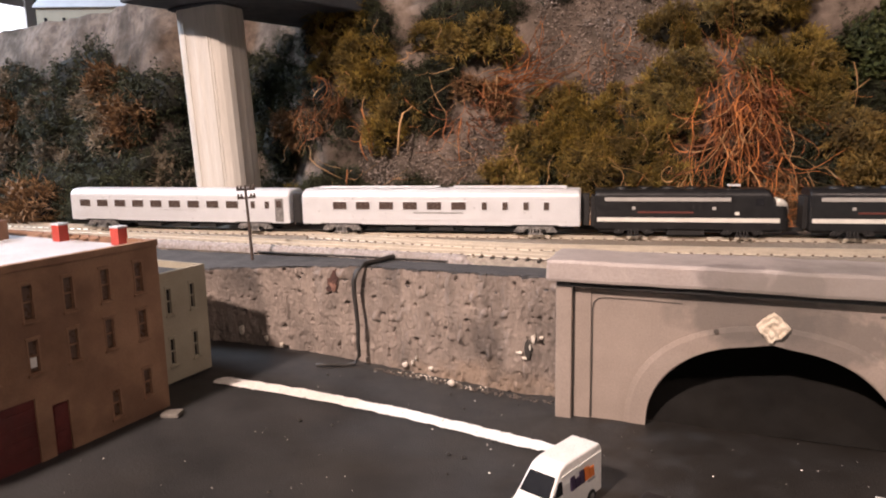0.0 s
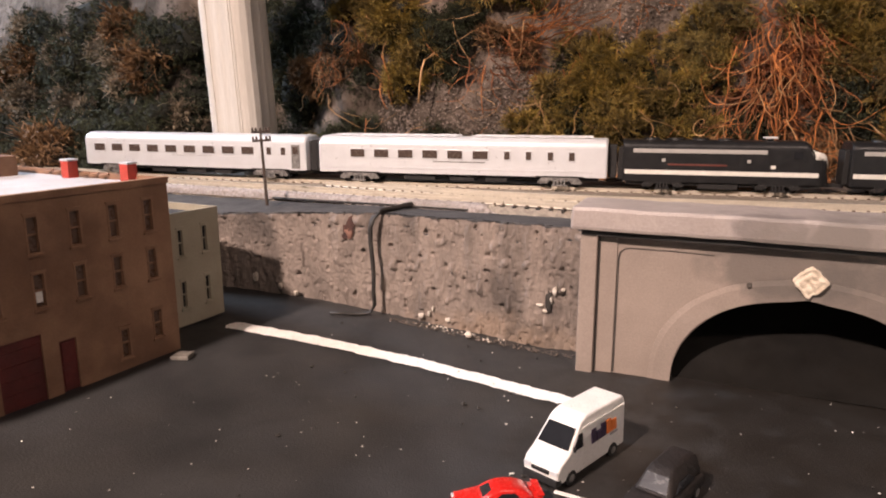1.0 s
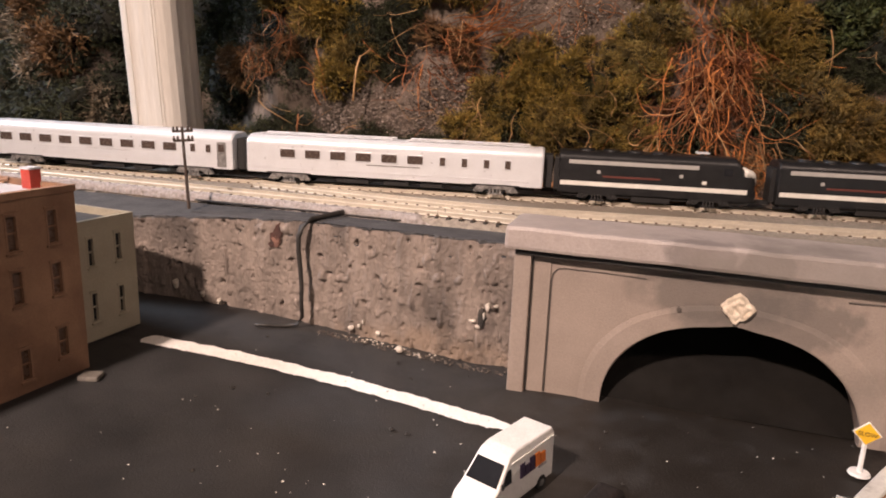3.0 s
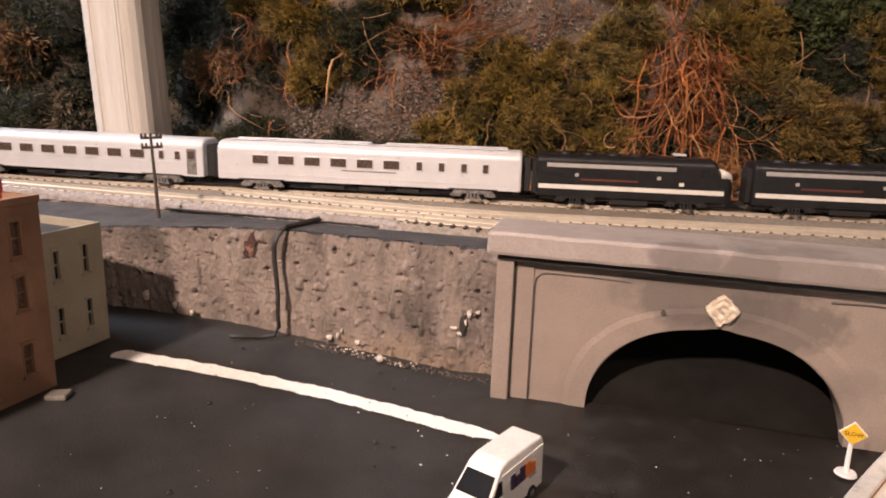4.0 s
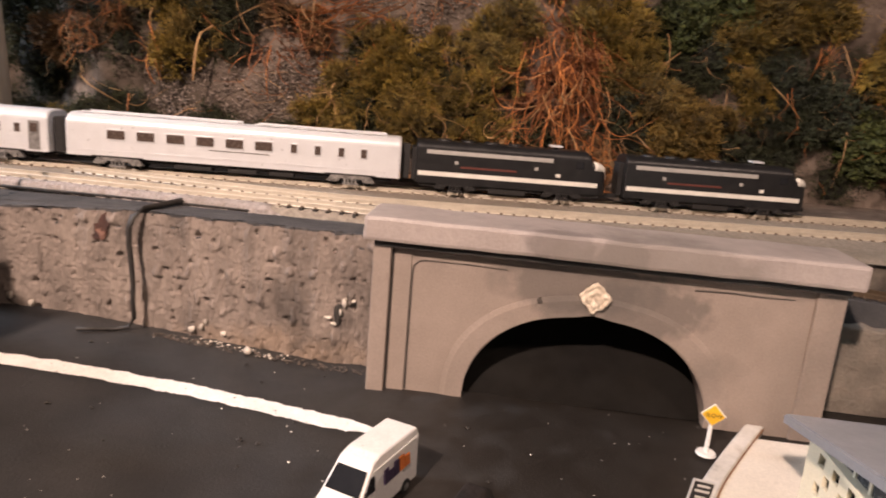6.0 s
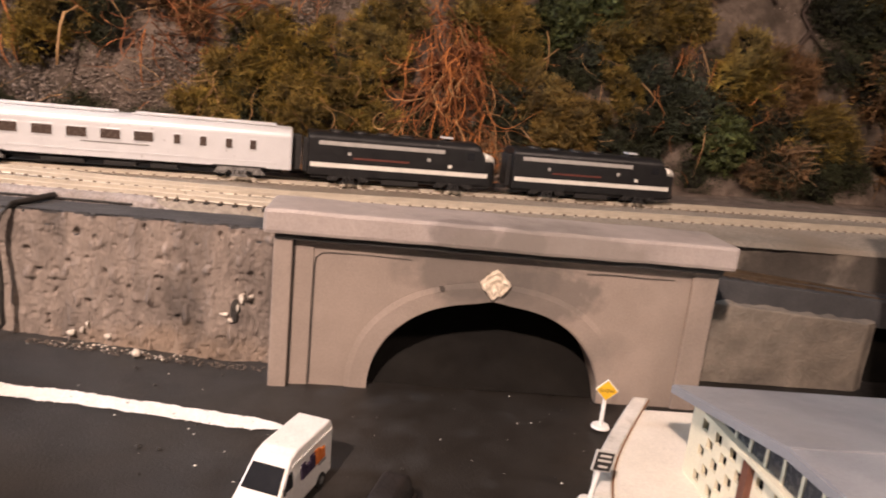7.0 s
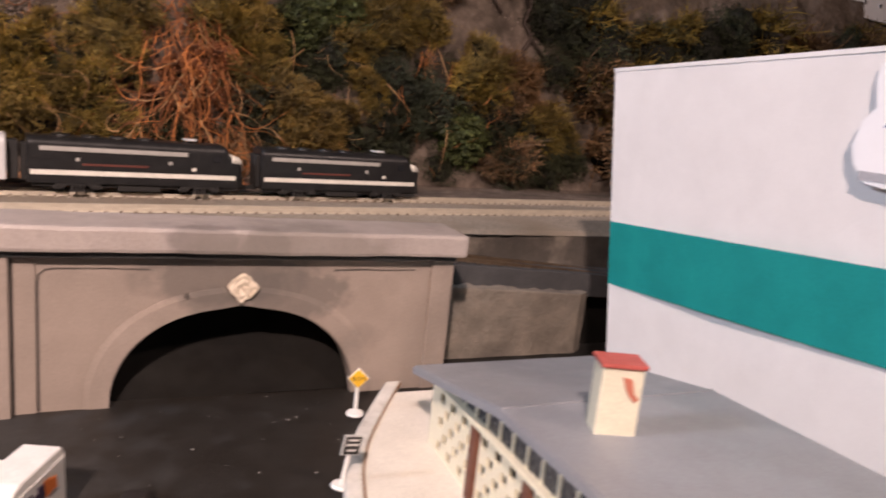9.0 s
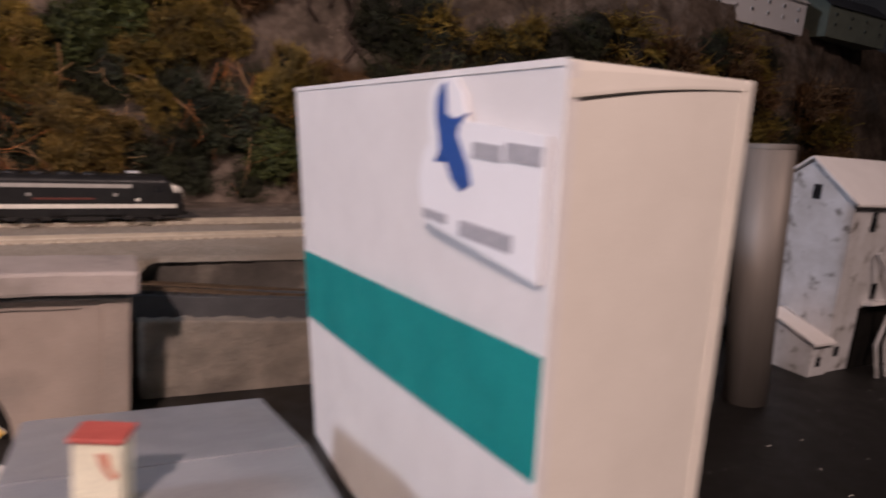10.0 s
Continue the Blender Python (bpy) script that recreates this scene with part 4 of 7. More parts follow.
van = thing("delivery_van", "white high-roofed delivery van with dark and orange print on its side", "van", pose(0.0168, -0.0755, 0.0, 0, 0, -110.5) @ Matrix.Diagonal((0.97, 0.985, 0.84, 1)))
VO = [(-0.0182, 0.0024), (-0.0184, 0.0185), (-0.0172, 0.0212), (0.0030, 0.0216), (0.0066, 0.0204), (0.0134, 0.0118), (0.0176, 0.0092), (0.0188, 0.0068), (0.0190, 0.0024)]
vw = lambda z: 0.0061 - 0.10 * max(0.0, z - 0.0115) - (0.0003 if z < 0.004 else 0)
part("body", body_shell(bmesh.new(), VO, vw), M_white, van)
def slab(bm, pts, n, t=0.0003):
    """A thin plate from a planar loop of points, pushed out along n."""
    n = Vector(n).normalized()
    lo = [bm.verts.new(Vector(p) - n * t) for p in pts]
    hi = [bm.verts.new(Vector(p) + n * t) for p in pts]
    bm.faces.new(lo[::-1])
    bm.faces.new(hi)
    for i in range(len(pts)):
        bm.faces.new((lo[i], lo[(i + 1) % len(pts)], hi[(i + 1) % len(pts)], hi[i]))
    bmesh.ops.recalc_face_normals(bm, faces=bm.faces)
    return bm
part("windscreen", slab(bmesh.new(), [(0.0082, -0.0046, 0.0184), (0.0082, 0.0046, 0.0184), (0.0129, 0.0053, 0.0124), (0.0129, -0.0053, 0.0124)], (0.78, 0, 0.62), 0.0003), M_glass, van)
for s in (-1, 1):
    y = s * 0.00592
    part("door_window", slab(bmesh.new(), [(0.0066, s * 0.0056, 0.0168), (0.0084, s * 0.0056, 0.0168), (0.0116, s * 0.00602, 0.0120), (0.0066, s * 0.00602, 0.0120)], (0, s, 0.1), 0.0003), M_glass, van)
    part("mirror", bx((0.0108, s * 0.0062 - 0.0005, 0.0118), (0.0116, s * 0.0062 + 0.0005, 0.0136), 0.0002), M_blackplastic, van)
    part("roof_rail_line", bx((-0.0176, s * 0.00548 - 0.0002, 0.0178), (0.0060, s * 0.00548 + 0.0002, 0.0182)), M_white, van)
    for x0, x1, z0, z1, m_, lb in ((0.0016, -0.0007, 0.0108, 0.0158, M_purple, "dark purple plain block"), (-0.0011, -0.0034, 0.0108, 0.0142, M_purple, "dark purple plain block"), (-0.0038, -0.0062, 0.0108, 0.0158, M_purple, "dark purple plain block"), (-0.0065, -0.0092, 0.0110, 0.0158, M_orange, "orange plain block"), (-0.0095, -0.0122, 0.0110, 0.0148, M_orange, "orange plain block"), (-0.0128, -0.0088, 0.0096, 0.0102, M_ink, "small grey bar")):
        part("print", slab(bmesh.new(), [(x, s * (vw(z) + 0.0001), z) for x, z in ((x0, z1), (x1, z1), (x1, z0), (x0, z0))], (0, s, 0.08), 0.0002), m_, van, lb)
    part("headlight", bx((0.0172, s * 0.0046 - 0.0012, 0.0060), (0.0191, s * 0.0046 + 0.0012, 0.0076), 0.0003), M_silver, van)
    for x in (-0.0112, 0.0118):
        wheel(van, x, s * 0.0054, 0.0026, 0.0016)
part("grille", bx((0.0180, -0.0030, 0.0058), (0.0193, 0.0030, 0.0070), 0.0002), M_blackplastic, van)
part("bumper", bx((0.0165, -0.0059, 0.0022), (0.0194, 0.0059, 0.0048), 0.0004), M_blackplastic, van)
part("rear_window", bx((-0.0187, -0.0042, 0.0120), (-0.0181, 0.0042, 0.0165)), M_glass, van)


def shrink(pts, k):
    c = sum((Vector(p) for p in pts), Vector()) / len(pts)
    return [c + (Vector(p) - c) * k for p in pts]


def coupe(label, m, paint, spoiler):
    g = 0.62 if spoiler else 0.82
    c = thing("car", label, "car", m, group="parked cars")
    L = [(-0.0135, 0.0022), (-0.0137, 0.0050), (-0.0120, 0.0058), (-0.0040, 0.0061), (0.0060, 0.0058), (0.0125, 0.0046), (0.0136, 0.0036), (0.0136, 0.0022)]
    part("body", body_shell(bmesh.new(), L, lambda z: 0.0055 - 0.08 * max(0, z - 0.004), 0.0007, 3), paint, c, smooth=True)
    T = [(-0.0110, 0.0056), (-0.0085, 0.0078), (-0.0050, 0.0091), (-0.0005, 0.0094), (0.0030, 0.0080), (0.0060, 0.0058)] if spoiler else [(-0.0128, 0.0056), (-0.0124, 0.0104), (-0.0100, 0.0114), (0.0000, 0.0114), (0.0022, 0.0104), (0.0062, 0.0058)]
    part("cabin", body_shell(bmesh.new(), T, lambda z: 0.0048 - 0.35 * max(0, z - 0.006), 0.0009, 3), paint, c, smooth=True)
    top_z = 0.0086 if spoiler else 0.0102
    part("windscreen", slab(bmesh.new(), shrink([(0.0012 if spoiler else 0.0025, -0.0034, top_z), (0.0012 if spoiler else 0.0025, 0.0034, top_z), (0.0057, 0.0042, 0.0064), (0.0057, -0.0042, 0.0064)], g), (0.5, 0, 0.87), 0.0002), M_glass if spoiler else M_pane, c)
    if spoiler:
        part("rear_window", slab(bmesh.new(), shrink([(-0.0078, -0.0028, 0.0077), (-0.0078, 0.0028, 0.0077), (-0.0095, 0.0032, 0.0066), (-0.0095, -0.0032, 0.0066)], g), (-0.5, 0, 0.87), 0.0002), M_glass, c)
    for s in (-1, 1):
        part("side_window", slab(bmesh.new(), shrink([(-0.0058, s * 0.0041, 0.0083), (0.0002, s * 0.0040, 0.0084), (0.0040, s * 0.0048, 0.0063), (-0.0085, s * 0.0048, 0.0063)], g), (0, s, 0.35), 0.0002), M_glass, c)
        part("headlight", bx((0.0120, s * 0.0038 - 0.001, 0.0036), (0.0134, s * 0.0038 + 0.001, 0.0044), 0.0002), M_silver, c)
        for x in (-0.0085, 0.0085):
            wheel(c, x, s * 0.0049, 0.0022, 0.0013)
    if spoiler:
        bm = bx((-0.0138, -0.0046, 0.0064), (-0.0116, 0.0046, 0.0069), 0.0003)
        for s in (-1, 1):
            box(bm, (-0.0130, s * 0.0040 - 0.0004, 0.0052), (-0.0120, s * 0.0040 + 0.0004, 0.0066))
        part("spoiler", bm, paint, c)
    return c


coupe("glossy red sports coupe with a rear spoiler parked by the van", pose(0.0030, -0.1085, 0, 0, 0, -148) @ Matrix.Scale(0.87, 4), M_carred, True)
coupe("dark maroon-black car parked beside the van", pose(0.0428, -0.0895, 0, 0, 0, -108) @ Matrix.Scale(1.1, 4), M_carblack, False)


# ---------------------------------------------------------------- train
def loft(bm, rings):
    for a, b in zip(rings, rings[1:]):
        k = len(a)
        for i in range(k):
            bm.faces.new((a[i], a[(i + 1) % k], b[(i + 1) % k], b[i]))
    bm.faces.new(rings[0][::-1])
    bm.faces.new(rings[-1])
    bmesh.ops.recalc_face_normals(bm, faces=bm.faces)
    return bm


def section(bm, x, w, zb, zt, r, lean=0.0):
    """Cross-section of a railway vehicle: flat sides and a rounded roof."""
    pts = [(-w, zb)] + [(-w + r - r * math.cos(a), zt - r * 0.75 + r * 0.75 * math.sin(a)) for a in [math.pi / 2 * i / 7 for i in range(8)]]
    pts += [(-y, z) for y, z in pts[::-1]]
    return [bm.verts.new((x + lean * (z - zb), y, z)) for y, z in pts]


def truck(parent, x, material, half):
    bm = bmesh.new()
    for s in (-1, 1):
        y = s * 0.0086
        prism_pts = [(-half, 0.0024), (-half * 0.8, 0.0052), (-half * 0.3, 0.0056), (half * 0.3, 0.0056), (half * 0.8, 0.0052), (half, 0.0024), (half * 0.80, 0.0020), (half * 0.55, 0.0020), (half * 0.42, 0.0038), (-half * 0.42, 0.0038), (-half * 0.55, 0.0020), (-half * 0.80, 0.0020)]
        tmp = bmesh.new()
        prism(tmp, [(x + a, b) for a, b in prism_pts], "y", y - 0.0008, y + 0.0008)
        me = bpy.data.meshes.new("t")
        tmp.to_mesh(me)
        tmp.free()
        bm.from_mesh(me)
        bpy.data.meshes.remove(me)
    box(bm, (x - half * 0.35, -0.0070, 0.0026), (x + half * 0.35, 0.0070, 0.0042))
    for s in (-1, 1):
        for dx in (-half * 0.68, half * 0.68):
            cyl(bm, (x + dx, s * 0.0092, 0.0030), (x + dx, s * 0.0102, 0.0030), 0.0011, 0.0009, 10)
        for dx in (-half * 0.22, -half * 0.08, half * 0.08, half * 0.22):
            cyl(bm, (x + dx, s * 0.0098, 0.0016), (x + dx, s * 0.0098, 0.0040), 0.0006, None, 8)
        box(bm, (x - half * 0.34, s * 0.0097 - 0.0008, 0.0010), (x + half * 0.34, s * 0.0097 + 0.0008, 0.0017))
    t = part("truck", bm, material, parent)
    for dx in (-half * 0.68, half * 0.68):
        bm = cyl(bmesh.new(), (x + dx, -0.0052, 0.0028), (x + dx, 0.0052, 0.0028), 0.0012, None, 10)
        for s in (-1, 1):
            cyl(bm, (x + dx, s * 0.0042, 0.0028), (x + dx, s * 0.0058, 0.0028), 0.0028, None, 18)
        part("wheelset", bm, M_blackplastic, t)
    return t


def locomotive():
    L = thing("diesel_locomotive", "black streamlined model diesel locomotive with white stripes and pale nose", "locomotive", group="train")
    bm = bmesh.new()
    rings = [section(bm, 0.0, 0.0092, 0.0046, 0.0250, 0.005), section(bm, 0.0006, 0.0095, 0.0046, 0.0254, 0.005), section(bm, 0.0856, 0.0095, 0.0046, 0.0254, 0.005), section(bm, 0.0870, 0.0095, 0.0046, 0.0246, 0.005)]
    rings += [section(bm, 0.0888, 0.0094, 0.0046, 0.0206, 0.0045), section(bm, 0.0905, 0.0091, 0.0046, 0.0202, 0.0045), section(bm, 0.0930, 0.0084, 0.0046, 0.0196, 0.0045), section(bm, 0.0948, 0.0074, 0.0044, 0.0184, 0.0042), section(bm, 0.0958, 0.0060, 0.0042, 0.0162, 0.0038), section(bm, 0.0963, 0.0044, 0.0042, 0.0132, 0.0028)]
    part("body", loft(bm, rings), M_black, L, smooth=False)
    bm = bmesh.new()
    rings = [section(bm, 0.0896, 0.0093, 0.0170, 0.0209, 0.002), section(bm, 0.0915, 0.0089, 0.0168, 0.0206, 0.002), section(bm, 0.0938, 0.0079, 0.0162, 0.0198, 0.002), section(bm, 0.0954, 0.0064, 0.0150, 0.0184, 0.0018), section(bm, 0.0966, 0.0044, 0.0125, 0.0150, 0.0016)]
    part("nose_panel", loft(bm, rings), M_stripe, L, "pale cream nose panel", smooth=True)
    bm = bmesh.new()
    rings = [section(bm, x, w, 0.0044, 0.0098, 0.001) for x, w in ((0.0880, 0.0091), (0.0920, 0.0086), (0.0948, 0.0074), (0.0962, 0.0058), (0.0969, 0.0040))]
    part("pilot", loft(bm, rings), M_blackplastic, L)
    for s in (-1, 1):
        part("stripe", bx((0.0012, s * 0.0096 - 0.0002, 0.0084), (0.0915, s * 0.0096 + 0.0002, 0.0106)), M_stripe, L, "white side stripe")
        part("grille", bx((0.0050, s * 0.0094 - 0.0004, 0.0192), (0.0680, s * 0.0094 + 0.0004, 0.0212), 0.0001), M_band, L, "pale grille band")
        part("lettering", bx((0.0220, s * 0.0096 - 0.0002, 0.0130), (0.0500, s * 0.0096 + 0.0002, 0.0139)), M_rust, L, "dull red plain bar")
        part("cab_window", bx((0.0800, s * 0.0096 - 0.0002, 0.0172), (0.0838, s * 0.0096 + 0.0002, 0.0206)), M_glass, L)
        part("windscreen", slab(bmesh.new(), [(0.0874, s * 0.0008, 0.0241), (0.0874, s * 0.0060, 0.0236), (0.0886, s * 0.0066, 0.0213), (0.0886, s * 0.0008, 0.0215)], (0.82, 0, 0.57), 0.0003), M_glass, L)
        for x in (0.0600, 0.0200):
            part("porthole", bx((x - 0.0009, s * 0.0096 - 0.0002, 0.0148), (x + 0.0009, s * 0.0096 + 0.0002, 0.0164), 0.0001), M_band, L)
        part("number_plate", bx((0.0700, s * 0.0096 - 0.0002, 0.0122), (0.0722, s * 0.0096 + 0.0002, 0.0138)), M_stripe, L, "small white bar")
    for x in (0.014, 0.026, 0.038, 0.050):
        part("roof_fan", cyl(bmesh.new(), (x, 0, 0.0250), (x, 0, 0.0262), 0.0042, 0.0040, 18), M_black, L)
    part("horn", bx((0.0675, -0.0030, 0.0264), (0.0735, 0.0030, 0.0273), 0.0003), M_silver, L, "bright horn cluster on the roof")
    part("horn_bracket", bx((0.0695, -0.001, 0.0250), (0.0715, 0.001, 0.0266)), M_black, L)
    part("headlight", cyl(bmesh.new(), (0.0955, 0, 0.0160), (0.0966, 0, 0.0158), 0.0013, 0.0013, 12), M_silver, L)
    part("underframe", bx((0.0020, -0.0080, 0.0030), (0.0930, 0.0080, 0.0048)), M_blackplastic, L)
    part("fuel_tank", bx((0.0370, -0.0085, 0.0012), (0.0560, 0.0085, 0.0046), 0.0005), M_blackplastic, L)
    truck(L, 0.0200, M_blackplastic, 0.0105)
    truck(L, 0.0740, M_blackplastic, 0.0105)
    for x in (-0.003, 0.0968):
        part("coupler", bx((x - 0.003, -0.0012, 0.0030), (x + 0.003, 0.0012, 0.0050)), M_blackplastic, L)
    part("diaphragm", bx((-0.0022, -0.0052, 0.0050), (0.0002, 0.0052, 0.0215), 0.0003), M_blackplastic, L)
    return L


def coach(label, big, small, doors, ribs, roof_rails):
    C = thing("passenger_coach", label, "passenger coach", group="train")
    n = 0.160
    bm = bmesh.new()
    part("body", loft(bm, [section(bm, 0.0, 0.0092, 0.0058, 0.0250, 0.0062), section(bm, 0.0008, 0.0096, 0.0056, 0.0256, 0.0062), section(bm, n - 0.0008, 0.0096, 0.0056, 0.0256, 0.0062), section(bm, n, 0.0092, 0.0058, 0.0250, 0.0062)]), M_silver, C)
    for s in (-1, 1):
        y = s * 0.0096
        for x in big:
            w = part("window", bx((x - 0.0046, y - 0.0003, 0.0138), (x + 0.0046, y + 0.0003, 0.0190), 0.0001), M_silver, C)
            part("pane", bx((x - 0.0041, y - 0.00045, 0.0143), (x + 0.0041, y + 0.00045, 0.0185)), M_coachglass, w)
        for x in small:
            w = part("window", bx((x - 0.0019, y - 0.0003, 0.0138), (x + 0.0019, y + 0.0003, 0.0190), 0.0001), M_silver, C)
            part("pane", bx((x - 0.0014, y - 0.00045, 0.0143), (x + 0.0014, y + 0.00045, 0.0185)), M_coachglass, w)
        for x in doors:
            d = part("door", bx((x - 0.0027, y - 0.0003, 0.0066), (x + 0.0027, y + 0.0003, 0.0202), 0.0001), M_silverdark, C, "grey vestibule door")
            part("pane", bx((x - 0.0017, y - 0.0005, 0.0150), (x + 0.0017, y + 0.0005, 0.0190)), M_coachglass, d)
        for k in range(4 if ribs else 1):
            z = 0.0082 + 0.0013 * k
            part("rib", bx((0.004, y - 0.00025, z), (n - 0.008, y + 0.00025, z + 0.0005)), M_silver, C)
        part("lettering", bx((n * 0.42, y - 0.0002, 0.0122), (n * 0.6, y + 0.0002, 0.0127)), M_silverdark, C, "thin grey bar")
        if roof_rails:
            for a, b in ((0.006, 0.080), (0.088, 0.152)):
                bm = tube(bmesh.new(), [(a, s * 0.0050, 0.0262), (b, s * 0.0050, 0.0262)], 0.0004, 6)
                for k in range(9):
                    x = a + (b - a) * k / 8
                    cyl(bm, (x, s * 0.0050, 0.0238), (x, s * 0.0050, 0.0262), 0.0003, None, 5)
                part("roof_rail", bm, M_silver, C)
    part("underframe", bx((0.004, -0.0072, 0.0036), (n - 0.004, 0.0072, 0.0058)), M_blackplastic, C)
    for a, b in ((0.050, 0.068), (0.076, 0.090), (0.096, 0.108)):
        part("equipment_box", bx((a, -0.0078, 0.0020), (b, 0.0078, 0.0040), 0.0003), M_blackplastic, C)
    for x in (0.024, n - 0.024):
        truck(C, x, M_silverdark, 0.0120)
        part("skirt_cutout", bx((x - 0.0125, -0.00975, 0.0054), (x + 0.0125, 0.00975, 0.0061), 0.0001), M_blackplastic, C)
    for x in (-0.0025, n + 0.0025):
        part("diaphragm", bx((x - 0.0022, -0.0050, 0.0055), (x + 0.0022, 0.0050, 0.0225), 0.0004), M_blackplastic, C)
        part("coupler", bx((x - 0.003, -0.0012, 0.0030), (x + 0.003, 0.0012, 0.0048)), M_blackplastic, C)
    return C


def on_track(x_front, length):
    """The pose of a vehicle whose front stands at x_front on the main track."""
    x = x_front
    while math.hypot(x_front - x, ya(x_front) - ya(x)) < length:
        x -= 0.0002
    ang = math.atan2(ya(x_front) - ya(x), x_front - x)
    return pose(x, ya(x), RAIL, 0, 0, math.degrees(ang)), x


loco = locomotive()
m, x = on_track(0.196, 0.0965)
loco.matrix_basis = m
m, x = on_track(x - 0.0085, 0.0965)
copy_thing(loco, m)
c1 = coach("silver streamlined passenger coach with roof rails and mixed windows", [0.0235 + 0.0140 * i for i in range(6)], [0.108, 0.1195, 0.131, 0.142], [], False, True)
m, x = on_track(x - 0.0075, 0.160)
c1.matrix_basis = m
c2 = coach("silver streamlined passenger coach with a long row of windows", [0.012 + 0.0137 * i for i in range(9)], [0.136, 0.1455], [0.1535], True, False)
m, x = on_track(x - 0.0075, 0.160)
c2.matrix_basis = m


# ---------------------------------------------------------------- station, kerb, signs
st = thing("station_building", "pale yellow roadside building with pierced screens and grey roof", "building", pose(0, 0, 0))
RY0, RY1, RY2 = -0.0465, -0.1075, -0.205


def roof_z(y):
    return 0.0292 + (0.0415 - 0.0292) * (RY0 - y) / (RY0 - RY1) if y > RY1 else 0.0415 + 0.0035 * (RY1 - y) / (RY1 - RY2)


bm = bmesh.new()
prism(bm, [(RY0, roof_z(RY0)), (RY1, roof_z(RY1)), (RY2, roof_z(RY2)), (RY2, roof_z(RY2) - 0.0016), (RY1, roof_z(RY1) - 0.0016), (RY0, roof_z(RY0) - 0.0016)], "x", 0.1325, 0.2050)
rf = part("roof", bm, M_stationroof, st, "grey low-pitched roof")
part("seam", bx((0.1328, RY1 - 0.0004, 0.0413), (0.2046, RY1 + 0.0004, 0.0418)), M_stationroof, rf)
part("fascia", prism(bmesh.new(), [(RY0 - 0.0003, roof_z(RY0) - 0.0003), (RY1, roof_z(RY1) - 0.0003), (RY2, roof_z(RY2) - 0.0003), (RY2, roof_z(RY2) - 0.0026), (RY1, roof_z(RY1) - 0.0026), (RY0 - 0.0003, roof_z(RY0) - 0.0026)], "x", 0.1318, 0.1325), M_stationroof, rf)
holes = []
for p0 in (-0.0570, -0.0885, -0.1200, -0.1515):
    for r in range(5):
        for c in range(6):
            if (r + c) % 2 == 0:
                y = p0 - 0.0022 - 0.0043 * c
                z = 0.0052 + 0.0042 * r
                holes.append((y - 0.0018, y + 0.0018, z - 0.0017, z + 0.0017))
part("wall", holed(bmesh.new(), (-0.2, -0.0505), (0.0, 0.0262), holes, lambda u, v, d: (0.1385 + 0.0012 * d, u, v)), M_stationwall, st)
part("wall", bx((0.1397, -0.0517, 0.0), (0.2025, -0.0505, 0.0282)), M_stationwall, st)
part("wall", bx((0.2013, -0.2, 0.0), (0.2025, -0.0517, 0.0270)), M_stationwall, st)
# added near-black sheet that gives the screen's holes their shade
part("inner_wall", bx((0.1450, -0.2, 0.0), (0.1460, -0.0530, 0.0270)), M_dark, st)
for y in (-0.0862, -0.1177, -0.1492, -0.1807):
    part("post", bx((0.1366, y - 0.0016, 0.0), (0.1386, y + 0.0016, 0.0262), 0.0002), M_brownpost, st, "red-brown post")
part("ledge", bx((0.1360, -0.2, 0.0262), (0.1400, -0.0495, 0.0276), 0.0002), M_stationwall, st)
y = -0.0620
while y > -0.198:
    zt = roof_z(y) - 0.0022
    if zt > 0.0290:
        w = part("window", bx((0.1380, y - 0.0076, 0.0276), (0.1388, y - 0.0064, zt)), M_stationwall, st)
        part("pane", bx((0.1384, y - 0.0064, 0.0278), (0.1388, y, zt)), M_pane, w)
    y -= 0.0076
CM = pose(0.1544, -0.1247, 0, 0, 0, -20)
chm = part("chimney", bx((-0.0052, -0.0038, 0.0405), (0.0052, 0.0038, 0.0596), 0.0004, CM), M_stationwall, st, "pale yellow roof chimney with a red smear")
part("cap", bx((-0.0058, -0.0045, 0.0596), (0.0058, 0.0045, 0.0608), 0.0004, CM), M_cap, chm, "red chimney cap")
bm = bmesh.new()
slab(bm, [CM @ Vector(q) for q in ((0.0000, -0.0039, 0.0575), (0.0022, -0.0039, 0.0570), (0.0030, -0.0041, 0.0535), (0.0044, -0.0041, 0.0522), (0.0034, -0.0041, 0.0512), (0.0018, -0.0041, 0.0530), (0.0008, -0.0041, 0.0550))], (0, -1, 0), 0.0002)
part("smear", bm, M_smear, chm, "red smear")

# pavement and kerb round the corner
def kerb_c(t):
    """Middle line of the kerb from the portal round to the side."""
    P = [(0.1455, 0.0050), (0.1265, -0.0260), (0.1130, -0.0510), (0.1050, -0.0760), (0.1010, -0.1050), (0.0985, -0.20)]
    s = t * (len(P) - 1)
    i = min(int(s), len(P) - 2)
    f = s - i
    p0, p1, p2, p3 = P[max(i - 1, 0)], P[i], P[i + 1], P[min(i + 2, len(P) - 1)]
    return Vector([0.5 * (2 * b + (c - a) * f + (2 * a - 5 * b + 4 * c - d) * f * f + (3 * b - a - 3 * c + d) * f ** 3) for a, b, c, d in zip(p0, p1, p2, p3)])


